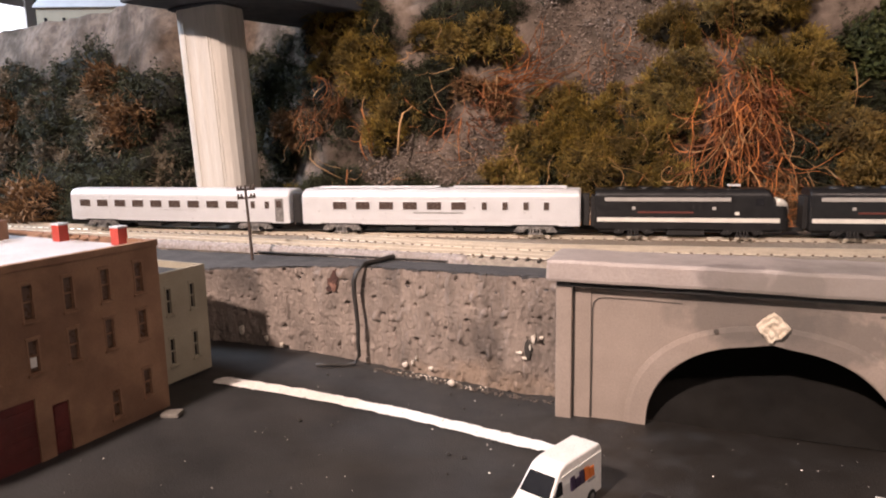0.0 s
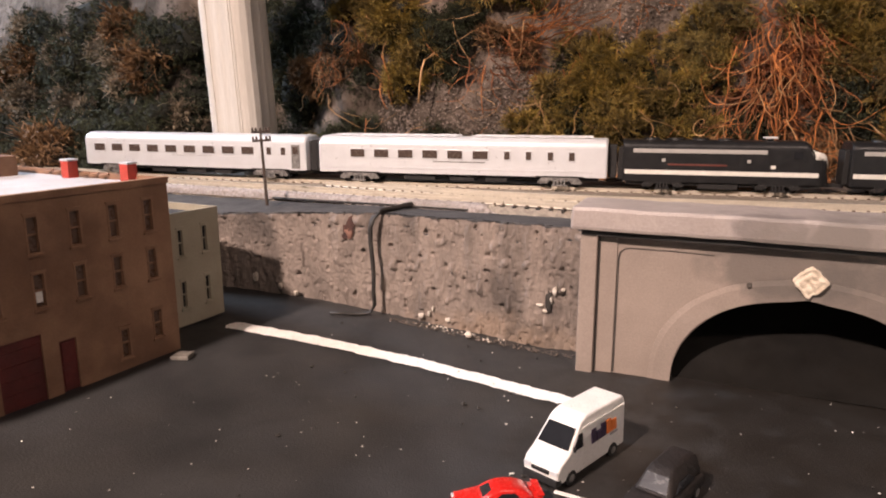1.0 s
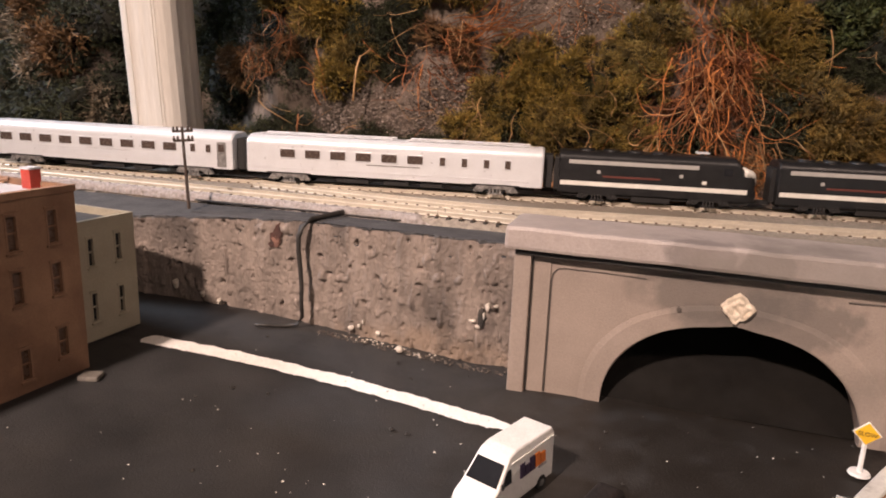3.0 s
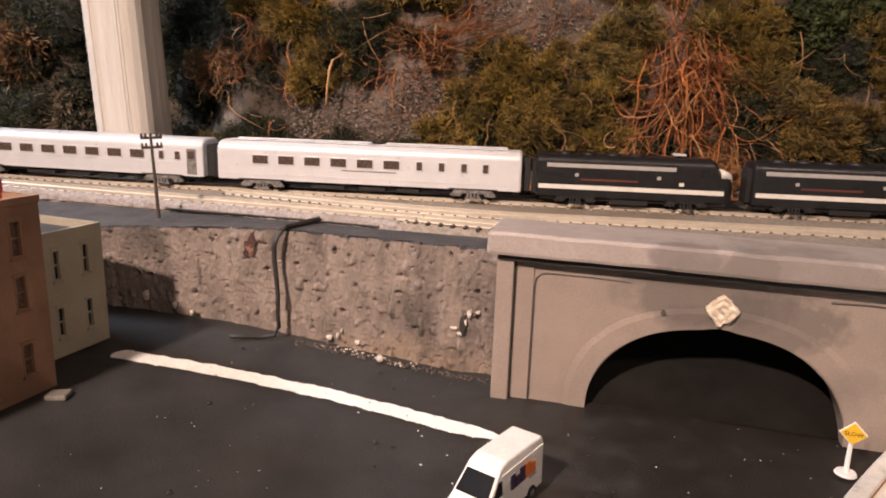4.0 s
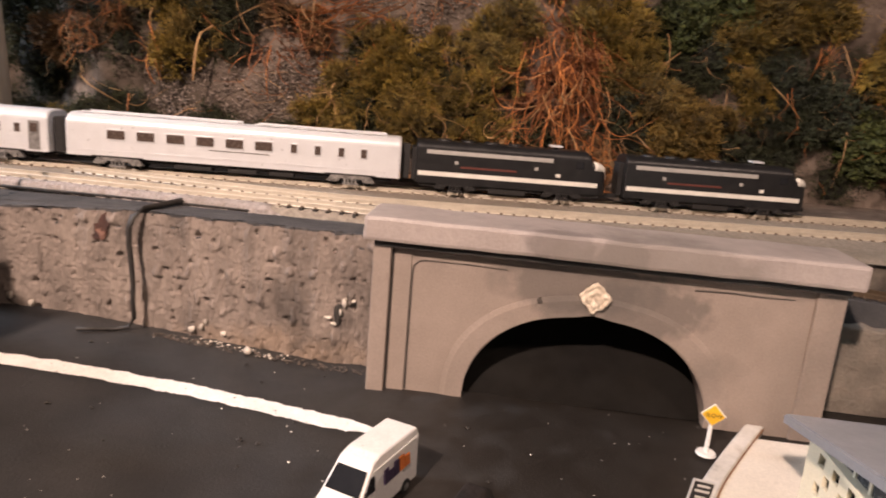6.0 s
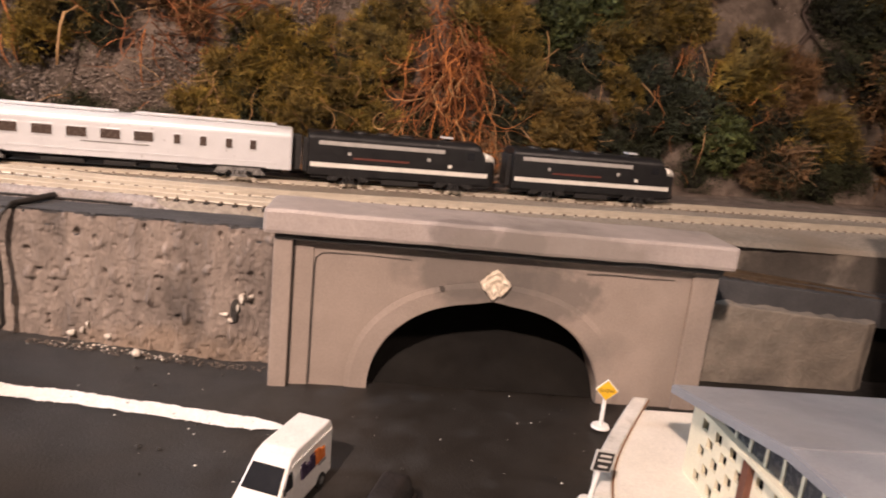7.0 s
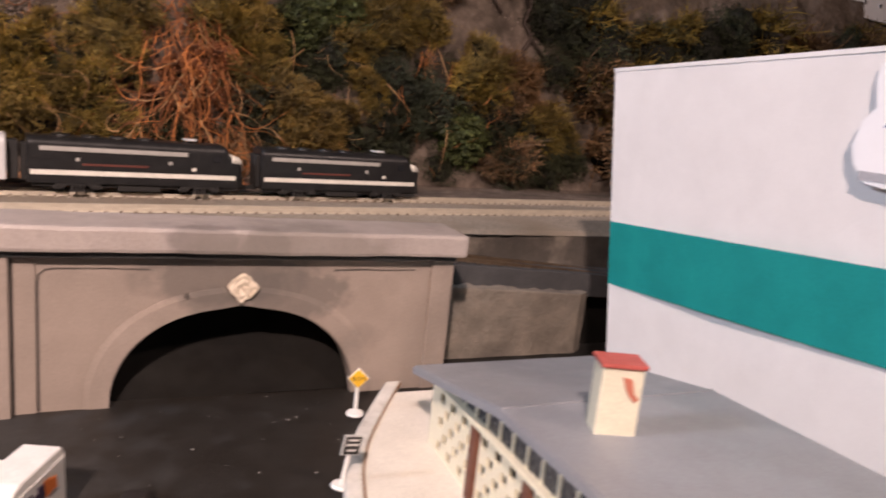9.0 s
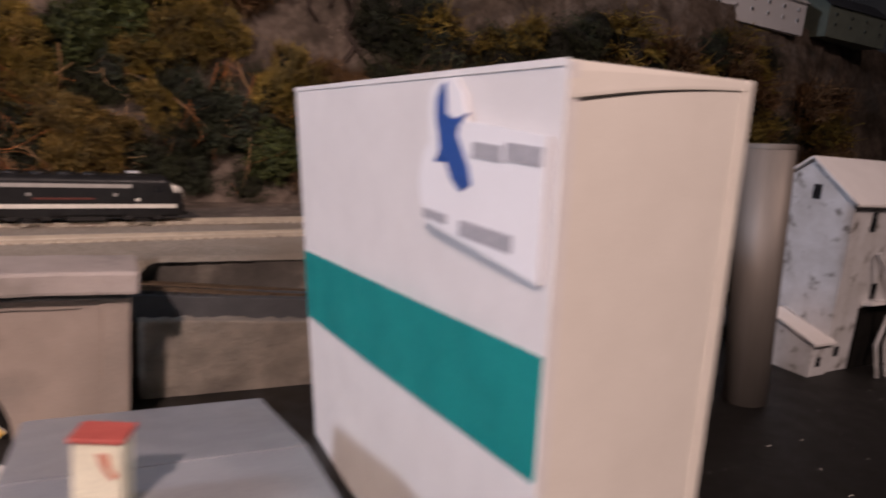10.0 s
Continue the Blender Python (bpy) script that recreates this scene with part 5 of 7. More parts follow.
bm = bmesh.new()
prev = None
for i in range(61):
    t = i / 60
    p, d = kerb_c(t), (kerb_c(min(1, t + 0.01)) - kerb_c(max(0, t - 0.01))).normalized()
    w = Vector((-d.y, d.x))
    cur = [bm.verts.new((p.x + w.x * a, p.y + w.y * a, z + 0.0001 * nz(p.x, p.y, a, 400))) for a, z in ((-0.0030, -0.0006), (-0.0027, 0.0026), (-0.0021, 0.0031), (0.0023, 0.0031), (0.0028, 0.0027), (0.0030, -0.0006))]
    if prev:
        for k in range(5):
            bm.faces.new((prev[k], prev[k + 1], cur[k + 1], cur[k]))
    else:
        bm.faces.new(cur)
    prev = cur
bm.faces.new(prev[::-1])
bmesh.ops.recalc_face_normals(bm, faces=bm.faces)
tagged(part("kerb", bm, M_kerb, None, smooth=False), "worn pale kerb curving round the pavement", "kerb", kind="structure")
bm = bmesh.new()
pts = [kerb_c(i / 30) for i in range(31)]
pl = [(p.x + 0.0034, p.y) for p in pts if p.y < -0.0090] + [(0.2045, -0.2), (0.2045, -0.0085), (0.1405, -0.0085)]
prism(bm, pl, "z", -0.0008, 0.0020)
tagged(part("pavement", bm, M_pave, None), "smooth cream pavement inside the kerb", "pavement", kind="structure")
tagged(part("gutter_joint", tube(bmesh.new(), [(p.x + 0.0032, p.y, 0.0019) for p in pts], 0.0005, 5), M_wood), "brown dirt line between kerb and pavement", "joint", kind="structure")

sg = thing("warning_sign", "yellow diamond warning sign on a white post with a round base", "road sign", pose(0.1205, -0.0212, 0.0004))
part("base", cyl(bmesh.new(), (0, 0, 0), (0, 0, 0.0008), 0.0034, 0.0030, 20), M_white, sg)
part("post", cyl(bmesh.new(), (0, 0, 0.0006), (0, 0, 0.0150), 0.0008, 0.0007, 8), M_white, sg)
RS = pose(0, -0.0009, 0.0145, 0, 0, -8) @ pose(0, 0, 0, 0, 45, 0)
plate = part("plate", bx((-0.0026, -0.0004, -0.0026), (0.0026, 0.0003, 0.0026), 0.0002, RS), M_yellow, sg)
part("edge", bx((-0.0029, 0.0, -0.0029), (0.0029, 0.0005, 0.0029), 0.0002, RS), M_white, sg)
txt = bpy.data.curves.new("word", "FONT")
txt.body, txt.size, txt.align_x, txt.align_y, txt.extrude = "SLOW", 0.0019, "CENTER", "CENTER", 0.00005
wo = new("word", txt)
wo.data.materials.append(M_blackplastic)
wo.parent = sg
wo.matrix_basis = pose(0, -0.00142, 0.0145, 90, 0, -8)

inf = thing("notice_board", "small dark notice board with white border on a white post", "sign", pose(0.1030, -0.0685, 0.0002, 0, 9, 6))
part("base", cyl(bmesh.new(), (0, 0, 0), (0, 0, 0.0008), 0.0033, 0.0029, 20), M_white, inf)
part("post", cyl(bmesh.new(), (0, 0, 0.0006), (0, 0, 0.0160), 0.0007, 0.0006, 8), M_white, inf)
bd = part("board", bx((-0.0030, -0.0012, 0.0108), (0.0030, -0.0005, 0.0172), 0.0001), M_notice, inf)
part("field", bx((-0.0026, -0.0014, 0.0112), (0.0026, -0.0010, 0.0168)), M_blackplastic, bd)
for z, a in ((0.0155, 0.0017), (0.0140, 0.0020), (0.0122, 0.0014)):
    part("bar", bx((-a, -0.0016, z), (a, -0.0012, z + 0.0006)), M_notice, bd, "plain grey bar")


# ---------------------------------------------------------------- box building and things beside it
cb = thing("white_box_building", "tall white card box building with a teal stripe", "building")
bm = bmesh.new()
base = [(0.2335, -0.0230, -0.0006), (0.2345, -0.1785, -0.0006), (0.2852, -0.1722, -0.0006), (0.288, -0.0190, -0.0006)]
top = [(0.2208, -0.0130, 0.1385), (0.2315, -0.1712, 0.1465), (0.2866, -0.1652, 0.1480), (0.281, -0.0090, 0.141)]
lo, hi = [bm.verts.new(p) for p in base], [bm.verts.new(p) for p in top]
bm.faces.new(lo)
bm.faces.new(hi[::-1])
for i in range(4):
    bm.faces.new((lo[i], lo[(i + 1) % 4], hi[(i + 1) % 4], hi[i]))
bmesh.ops.recalc_face_normals(bm, faces=bm.faces)
for f in bm.faces:
    f.material_index = 1 if f.normal.y < -0.8 else 0
part("body", bm, [M_paper, M_papercream], cb)


def lerp(a, b, t):
    return Vector(a) + (Vector(b) - Vector(a)) * t


def on_front(s, h, out=0.0):
    """A place on the striped side: s along it from the far edge, h its share of the height."""
    p = lerp(lerp(base[0], base[1], s), lerp(top[0], top[1], s), h)
    return p + Vector((-out, 0, 0))


def on_end(s, h, out=0.0):
    p = lerp(lerp(base[1], base[2], s), lerp(top[1], top[2], s), h)
    return p + Vector((0, -out, 0))


def ribbon(bm, fn, s0, s1, ha, hb, t, n=24):
    """A plate along a side between two heights that may slope: ha, hb are (low, high) at the ends."""
    prev = None
    for i in range(n + 1):
        k = i / n
        s = s0 + (s1 - s0) * k
        l, h = ha[0] + (hb[0] - ha[0]) * k, ha[1] + (hb[1] - ha[1]) * k
        cur = [bm.verts.new(fn(s, l, -0.0002)), bm.verts.new(fn(s, h, -0.0002)), bm.verts.new(fn(s, h, t)), bm.verts.new(fn(s, l, t))]
        if prev:
            for j in range(4):
                bm.faces.new((prev[j], prev[(j + 1) % 4], cur[(j + 1) % 4], cur[j]))
        else:
            bm.faces.new(cur)
        prev = cur
    bm.faces.new(prev[::-1])
    bmesh.ops.recalc_face_normals(bm, faces=bm.faces)
    return bm


part("stripe", ribbon(bmesh.new(), on_front, 0.0, 0.998, (0.368, 0.558), (0.428, 0.610), 0.0002), M_teal, cb, "teal painted stripe")
part("edge_strip", ribbon(bmesh.new(), on_front, 0.998, 1.004, (0.0, 1.0), (0.0, 1.0), 0.0004, 2), M_paper, cb)
part("top_flap", ribbon(bmesh.new(), on_front, 0.0, 1.0, (0.994, 1.004), (0.994, 1.004), 0.0003), M_paper, cb)
bm = bmesh.new()
hinge = [on_end(0.0, 1.002, 0.0002), on_end(1.0, 1.002, 0.0002)]
hem = [on_end(0.01, 0.958, 0.0009), on_end(0.995, 0.990, 0.0003)]
up, dn = [], []
for i in range(9):
    k = i / 8
    a, b = lerp(hinge[0], hinge[1], k), lerp(hem[0], hem[1], k) + Vector((0, 0, 0.0010 * math.sin(math.pi * k)))
    up.append([bm.verts.new(a), bm.verts.new(lerp(a, b, 0.5) + Vector((0, 0, 0.0012 * (1 - k)))), bm.verts.new(b)])
    dn.append([bm.verts.new(v.co - Vector((0, 0, 0.0006))) for v in up[-1]])
for p, q in zip(up, up[1:]):
    for k in range(2):
        bm.faces.new((p[k], p[k + 1], q[k + 1], q[k]))
for p, q in zip(dn, dn[1:]):
    for k in range(2):
        bm.faces.new((p[k], q[k], q[k + 1], p[k + 1]))
for p, q, u, w in zip(up, up[1:], dn, dn[1:]):
    bm.faces.new((p[2], u[2], w[2], q[2]))
for p, u in ((up[0], dn[0]), (up[-1], dn[-1])):
    for k in range(2):
        bm.faces.new((p[k], u[k], u[k + 1], p[k + 1]))
bmesh.ops.recalc_face_normals(bm, faces=bm.faces)
part("end_flap", bm, M_papercream, cb, "top flap of card lifted away from the box end")
part("end_rim", ribbon(bmesh.new(), on_end, -0.002, 0.045, (0.0, 1.0), (0.0, 1.0), 0.0007, 2), M_paper, cb, "projecting card edge at the box end")
part("end_rim", ribbon(bmesh.new(), on_end, 0.955, 1.002, (0.0, 1.0), (0.0, 1.0), 0.0007, 2), M_papercream, cb)

card = []
for a, b in ((0.655, 0.820), (0.662, 0.785), (0.69, 0.748), (0.985, 0.708), (0.985, 0.905), (0.80, 0.922), (0.785, 0.965), (0.760, 0.99), (0.715, 0.99), (0.690, 0.970), (0.684, 0.94), (0.690, 0.89), (0.668, 0.865)):
    card.append((a, b))
bm = bmesh.new()
lo = [bm.verts.new(on_front(a, b, 0.0006)) for a, b in card]
hi = [bm.verts.new(on_front(a, b, 0.0016)) for a, b in card]
bm.faces.new(lo)
bm.faces.new(hi[::-1])
for i in range(len(card)):
    bm.faces.new((lo[i], lo[(i + 1) % len(card)], hi[(i + 1) % len(card)], hi[i]))
bmesh.ops.recalc_face_normals(bm, faces=bm.faces)
cd = part("logo_card", bm, M_cardwhite, cb, "pasted white card cut round a plain logo")
bird = [(0.700, 0.975), (0.716, 0.985), (0.722, 0.955), (0.722, 0.935), (0.745, 0.925), (0.785, 0.935), (0.760, 0.915), (0.755, 0.900), (0.770, 0.880), (0.790, 0.850), (0.798, 0.825), (0.770, 0.812), (0.745, 0.828), (0.725, 0.855), (0.690, 0.855), (0.705, 0.875), (0.700, 0.900), (0.690, 0.930), (0.690, 0.955)]
bm = bmesh.new()
bird = [(a + 0.018, b) for a, b in bird]
lo = [bm.verts.new(on_front(a, b, 0.0014)) for a, b in bird]
hi = [bm.verts.new(on_front(a, b, 0.0018)) for a, b in bird]
bm.faces.new(hi[::-1])
for i in range(len(bird)):
    bm.faces.new((lo[i], lo[(i + 1) % len(bird)], hi[(i + 1) % len(bird)], hi[i]))
bmesh.ops.recalc_face_normals(bm, faces=bm.faces)
part("blue_shape", bm, M_blue, cd, "plain blue logo shape")
for s0, s1, h0, h1 in ((0.818, 0.890, 0.868, 0.892), (0.900, 0.978, 0.868, 0.894), (0.675, 0.750, 0.756, 0.773), (0.790, 0.925, 0.742, 0.768)):
    part("bar", ribbon(bmesh.new(), lambda s, h, o: on_front(s, h, 0.0014 + max(o, 0)), s0, s1, (h0, h1), (h0 - 0.004, h1 - 0.004), 0.0004, 4), M_ink, cd, "grey plain bar")

tb = thing("metal_tube", "upright brushed metal tube standing on the dark ground", "tube", pose(0.4608, -0.0446, 0, -3.0, -3.0, 0))
bm = bmesh.new()
prev = None
N = 32
rings = []
for r, z in ((0.0116, 0.1345), (0.0126, 0.1345), (0.0112, 0.0), (0.0102, 0.0)):
    rings.append([bm.verts.new((r * math.cos(2 * math.pi * k / N), r * math.sin(2 * math.pi * k / N), z)) for k in range(N)])
for a, b in zip(rings, rings[1:] + rings[:1]):
    for k in range(N):
        bm.faces.new((a[k], a[(k + 1) % N], b[(k + 1) % N], b[k]))
bmesh.ops.recalc_face_normals(bm, faces=bm.faces)
part("pipe", bm, M_tube, tb, smooth=True)
bm = bmesh.new()
rings = [[bm.verts.new((r * math.cos(2 * math.pi * k / N), r * math.sin(2 * math.pi * k / N), z)) for k in range(N)] for r, z in ((0.0124, 0.1325), (0.0129, 0.1325), (0.0129, 0.1348), (0.0115, 0.1348), (0.0115, 0.1325))]
for a, b in zip(rings, rings[1:]):
    for k in range(N):
        bm.faces.new((a[k], a[(k + 1) % N], b[(k + 1) % N], b[k]))
bmesh.ops.recalc_face_normals(bm, faces=bm.faces)
part("rim", bm, M_tube, tb)

el = thing("grain_elevator", "tall weathered white wooden grain elevator with a gabled roof and lean-to", "building", pose(0.5495, -0.0263, 0, 0, 0, 4))
bm = bmesh.new()
prism(bm, [(0, 0), (0.058, 0), (0.058, 0.106), (0.029, 0.127), (0, 0.106)], "x", 0.0, 0.085)
part("tower", bm, M_elevwhite, el)
for s in (0, 1):
    a, b = ((-0.004, 0.1035), (0.029, 0.1285)) if s == 0 else ((0.029, 0.1285), (0.062, 0.1035))
    part("roof", prism(bmesh.new(), [a, b, (b[0], b[1] + 0.0014), (a[0], a[1] + 0.0014)], "x", -0.004, 0.089), M_paper, el, "white snow-pale roof slope")
part("shed", prism(bmesh.new(), [(-0.002, 0), (0.03, 0), (0.03, 0.032), (-0.002, 0.021)], "x", -0.018, 0.0), M_elevwhite, el)
part("shed_roof", prism(bmesh.new(), [(-0.005, 0.0202), (0.031, 0.0325), (0.031, 0.0339), (-0.005, 0.0216)], "x", -0.0205, 0.001), M_paper, el)
part("shed_door", bx((-0.012, -0.0025, 0.006), (-0.008, -0.0019, 0.012)), M_glass, el)
for lo, hi in (((-0.0006, 0.022, 0.104), (0.0002, 0.027, 0.113)), ((-0.0006, 0.010, 0.018), (0.0002, 0.014, 0.024)), ((-0.0006, 0.040, 0.05), (0.0002, 0.044, 0.056))):
    part("window", bx(lo, hi), M_glass, el)
for lo, hi in (((0.020, -0.0006, 0.088), (0.025, 0.0002, 0.100)), ((0.035, -0.0006, 0.045), (0.041, 0.0002, 0.055)), ((0.008, -0.0006, 0.010), (0.013, 0.0002, 0.016))):
    part("window", bx(lo, hi), M_glass, el)
part("porch_roof", bx((0.028, -0.018, 0.040), (0.066, 0.0, 0.042), 0, pose(0, 0, 0, -14, 0, 0)), M_paper, el)
for x in (0.030, 0.040, 0.050, 0.062):
    part("porch_leg", tube(bmesh.new(), [(x, -0.017, 0.0), (x - 0.003, -0.014, 0.020), (x, -0.016, 0.040)], 0.0013, 6), M_elevwhite, el)
# closed panel; its near-black colour stands for shade under the porch
part("porch_back", bx((0.026, -0.0012, 0.0), (0.070, -0.0002, 0.040)), M_dark, el, "near-black panel drawn as the shade of an open bay")
part("chute", tube(bmesh.new(), [(0.030, -0.003, 0.075), (0.045, -0.014, 0.050), (0.052, -0.020, 0.030)], 0.002, 8), M_elevwhite, el)
sh = thing("small_house", "small pale blue-grey shed beyond the metal tube", "building", pose(0.505, 0.055, 0, 0, 0, 10))
part("body", prism(bmesh.new(), [(0, 0), (0.03, 0), (0.03, 0.03), (0.015, 0.042), (0, 0.03)], "x", -0.025, 0.02), M_elevwhite, sh)


def house(name, label, m, w, d, h, wall_mat, roof_mat, cols):
    o = thing("hill_house", label, "house", m, group="houses on the hilltop")
    part("wall", prism(bmesh.new(), [(0, -0.01), (d, -0.01), (d, h), (d / 2, h + d * 0.32), (0, h)], "x", 0, w), wall_mat, o)
    for s in (0, 1):
        a, b = ((-0.003, h - 0.002), (d / 2, h + d * 0.33)) if s == 0 else ((d / 2, h + d * 0.33), (d + 0.003, h - 0.002))
        part("roof", prism(bmesh.new(), [a, b, (b[0], b[1] + 0.0015), (a[0], a[1] + 0.0015)], "x", -0.003, w + 0.003), roof_mat, o)
    for i in range(cols):
        x = w * (i + 0.5) / cols
        for z in (h * 0.25, h * 0.65):
            wn = part("window", bx((x - 0.0025, -0.0006, z - 0.003), (x + 0.0025, 0.0004, z + 0.003)), wall_mat, o)
            part("pane", bx((x - 0.0019, -0.0009, z - 0.0024), (x + 0.0019, 0.0, z + 0.0024)), M_glass, wn)
    return o


house("a", "white gabled house with small windows on the hilltop", pose(0.860, 0.418, 0.3010, 0, 0, 6), 0.212, 0.06, 0.036, M_cardwhite, M_paper, 6)
house("b", "grey-green house with a dark roof on the hilltop", pose(1.118, 0.438, 0.3070, 0, 0, 4), 0.16, 0.06, 0.036, M_green, M_deck, 4)
house("c", "pale house with a white roof edge on the hilltop", pose(0.66, 0.425, 0.284, 0, 0, 8), 0.10, 0.06, 0.02, M_elevwhite, M_paper, 4)
house("d", "pale town house with small windows above the hillside", pose(-0.80, 0.42, 0.245, 0, 0, 25), 0.12, 0.07, 0.05, M_cream, M_roofwhite, 5)
house("e", "pale grey long building above the hillside", pose(-0.66, 0.45, 0.245, 0, 0, 25), 0.16, 0.06, 0.035, M_elevwhite, M_red, 6)

bm = bmesh.new()
bmesh.ops.create_icosphere(bm, subdivisions=2, radius=0.0045)
for v in bm.verts:
    v.co = Vector((v.co.x * 1.2, v.co.y * 0.5, v.co.z * 0.7)) * (1 + 0.9 * nz(*v.co, 420))
bmesh.ops.translate(bm, verts=bm.verts, vec=(-0.2110, 0.1040, 0.0615))
tagged(part("paper_scrap", bm, M_paper), "crumpled white paper scrap beside the pier foot", "paper")


# ---------------------------------------------------------------- plants on the hillside
def strand(vs, fs, pts, r0, r1):
    """A thin three-sided strand along points."""
    k0 = len(vs)
    n = len(pts)
    for i, p in enumerate(pts):
        d = (pts[min(i + 1, n - 1)] - pts[max(i - 1, 0)]).normalized()
        u = d.orthogonal().normalized()
        w = d.cross(u)
        r = r0 + (r1 - r0) * i / (n - 1)
        for a in (0, 2.094, 4.189):
            vs.append(p + r * (math.cos(a) * u + math.sin(a) * w))
    for i in range(n - 1):
        for j in range(3):
            a, b = k0 + 3 * i + j, k0 + 3 * i + (j + 1) % 3
            fs.append((a, b, b + 3, a + 3))


def sprig(vs, fs, pts, r0, r1):
    """A hair-fine flat needle along points."""
    k0, n = len(vs), len(pts)
    for i, p in enumerate(pts):
        d = (pts[min(i + 1, n - 1)] - pts[max(i - 1, 0)]).normalized()
        u = d.orthogonal().normalized() * (r0 + (r1 - r0) * i / (n - 1))
        vs += [p - u, p + u]
    fs += [(k0 + 2 * i, k0 + 2 * i + 1, k0 + 2 * i + 3, k0 + 2 * i + 2) for i in range(n - 1)]


def rnd_dir(rnd, up=0.2, out=0.5):
    """A random way that leans outward from the slope (-y) and up."""
    while True:
        d = Vector((rnd.uniform(-1, 1), rnd.uniform(-1, 1), rnd.uniform(-1, 1)))
        if 0.1 < d.length < 1:
            d.normalize()
            d.y -= out
            d.z += up
            return d.normalized()


def flake(vs, fs, rnd, c, s):
    u = Vector((rnd.uniform(-1, 1), rnd.uniform(-1, 1), rnd.uniform(-1, 1))).normalized()
    w = u.orthogonal().normalized()
    k = len(vs)
    a, b = s * rnd.uniform(0.6, 1.2), s * rnd.uniform(0.3, 0.7)
    vs += [c - u * a, c + w * b, c + u * a, c - w * b]
    fs += [(k, k + 1, k + 2, k + 3)]


def speck(vs, fs, rnd, c, s):
    u = Vector((rnd.uniform(-1, 1), rnd.uniform(-1, 1), rnd.uniform(-1, 1))).normalized()
    w = u.orthogonal().normalized()
    k = len(vs)
    vs += [c - u * s * 0.8, c + w * s * rnd.uniform(0.4, 0.9), c + u * s * rnd.uniform(0.5, 1.0)]
    fs.append((k, k + 1, k + 2))


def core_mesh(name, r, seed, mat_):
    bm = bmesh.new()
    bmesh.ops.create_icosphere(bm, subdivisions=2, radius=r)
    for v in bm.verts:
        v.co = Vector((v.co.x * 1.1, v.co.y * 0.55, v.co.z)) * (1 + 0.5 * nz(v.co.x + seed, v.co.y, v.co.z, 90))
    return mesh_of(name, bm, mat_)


def lichen_mesh(seed, tufts, r, length, mat_, curl=0.45):
    """Dry moss: tufts of wiry sprigs that stand out from a loose cushion, with gaps between them."""
    rnd = random.Random(seed)
    vs, fs = [], []
    for _ in range(tufts):
        d0 = rnd_dir(rnd, 0.15, 0.35)
        k = r * rnd.uniform(0.45, 1.0)
        root = Vector((d0.x * k * 1.15, d0.y * k * 0.6, d0.z * k))
        size = rnd.uniform(0.6, 1.35)
        for _ in range(rnd.randint(15, 22)):
            d = (d0 + 0.75 * Vector((rnd.uniform(-1, 1), rnd.uniform(-1, 1), rnd.uniform(-1, 1)))).normalized()
            p = root.copy()
            pts = [p.copy()]
            for _ in range(3):
                d = (d + curl * Vector((rnd.uniform(-1, 1), rnd.uniform(-1, 1), rnd.uniform(-1, 1)))).normalized()
                p = p + d * length * size / 3 * rnd.uniform(0.7, 1.25)
                pts.append(p.copy())
            sprig(vs, fs, pts, 0.00042, 0.00022)
            for q in pts[1:]:
                e = (d + 0.9 * Vector((rnd.uniform(-1, 1), rnd.uniform(-1, 1), rnd.uniform(-1, 1)))).normalized()
                sprig(vs, fs, [q, q + e * length * size * 0.30], 0.00032, 0.00018)
                if rnd.random() < 0.3:
                    flake(vs, fs, rnd, q + e * length * 0.12, 0.0010)
        # a few stronger wires that arch out of the tuft
        for _ in range(2):
            d = (d0 + 0.8 * Vector((rnd.uniform(-1, 1), rnd.uniform(-1, 1), rnd.uniform(-1, 1)))).normalized()
            p, bow, pts = root.copy(), Vector((rnd.uniform(-1, 1), rnd.uniform(-1, 1), rnd.uniform(-1, 1))), [root.copy()]
            for _ in range(5):
                d = (d + 0.35 * bow).normalized()
                p = p + d * length * size * 0.34
                pts.append(p.copy())
            strand(vs, fs, pts, 0.00034, 0.00018)
    return soup("bush", vs, fs, mat_)


def foam_mesh(seed, n, r, size, mat_, flat=0.55):
    """Ground foam or small leaves: very many flakes on a lumpy cushion."""
    rnd = random.Random(seed)
    vs, fs = [], []
    for _ in range(n):
        d = rnd_dir(rnd, 0.1, 0.25)
        k = r * (0.82 + 0.6 * nz(d.x + seed, d.y, d.z, 2.1) + 0.55 * nz(d.x, d.y + seed, d.z, 4.6)) * rnd.uniform(0.86, 1.05)
        (speck if size < 0.0013 else flake)(vs, fs, rnd, Vector((d.x * k * 1.15, d.y * k * flat, d.z * k)), size * rnd.uniform(0.6, 1.2))
    return soup("bush", vs, fs, mat_)


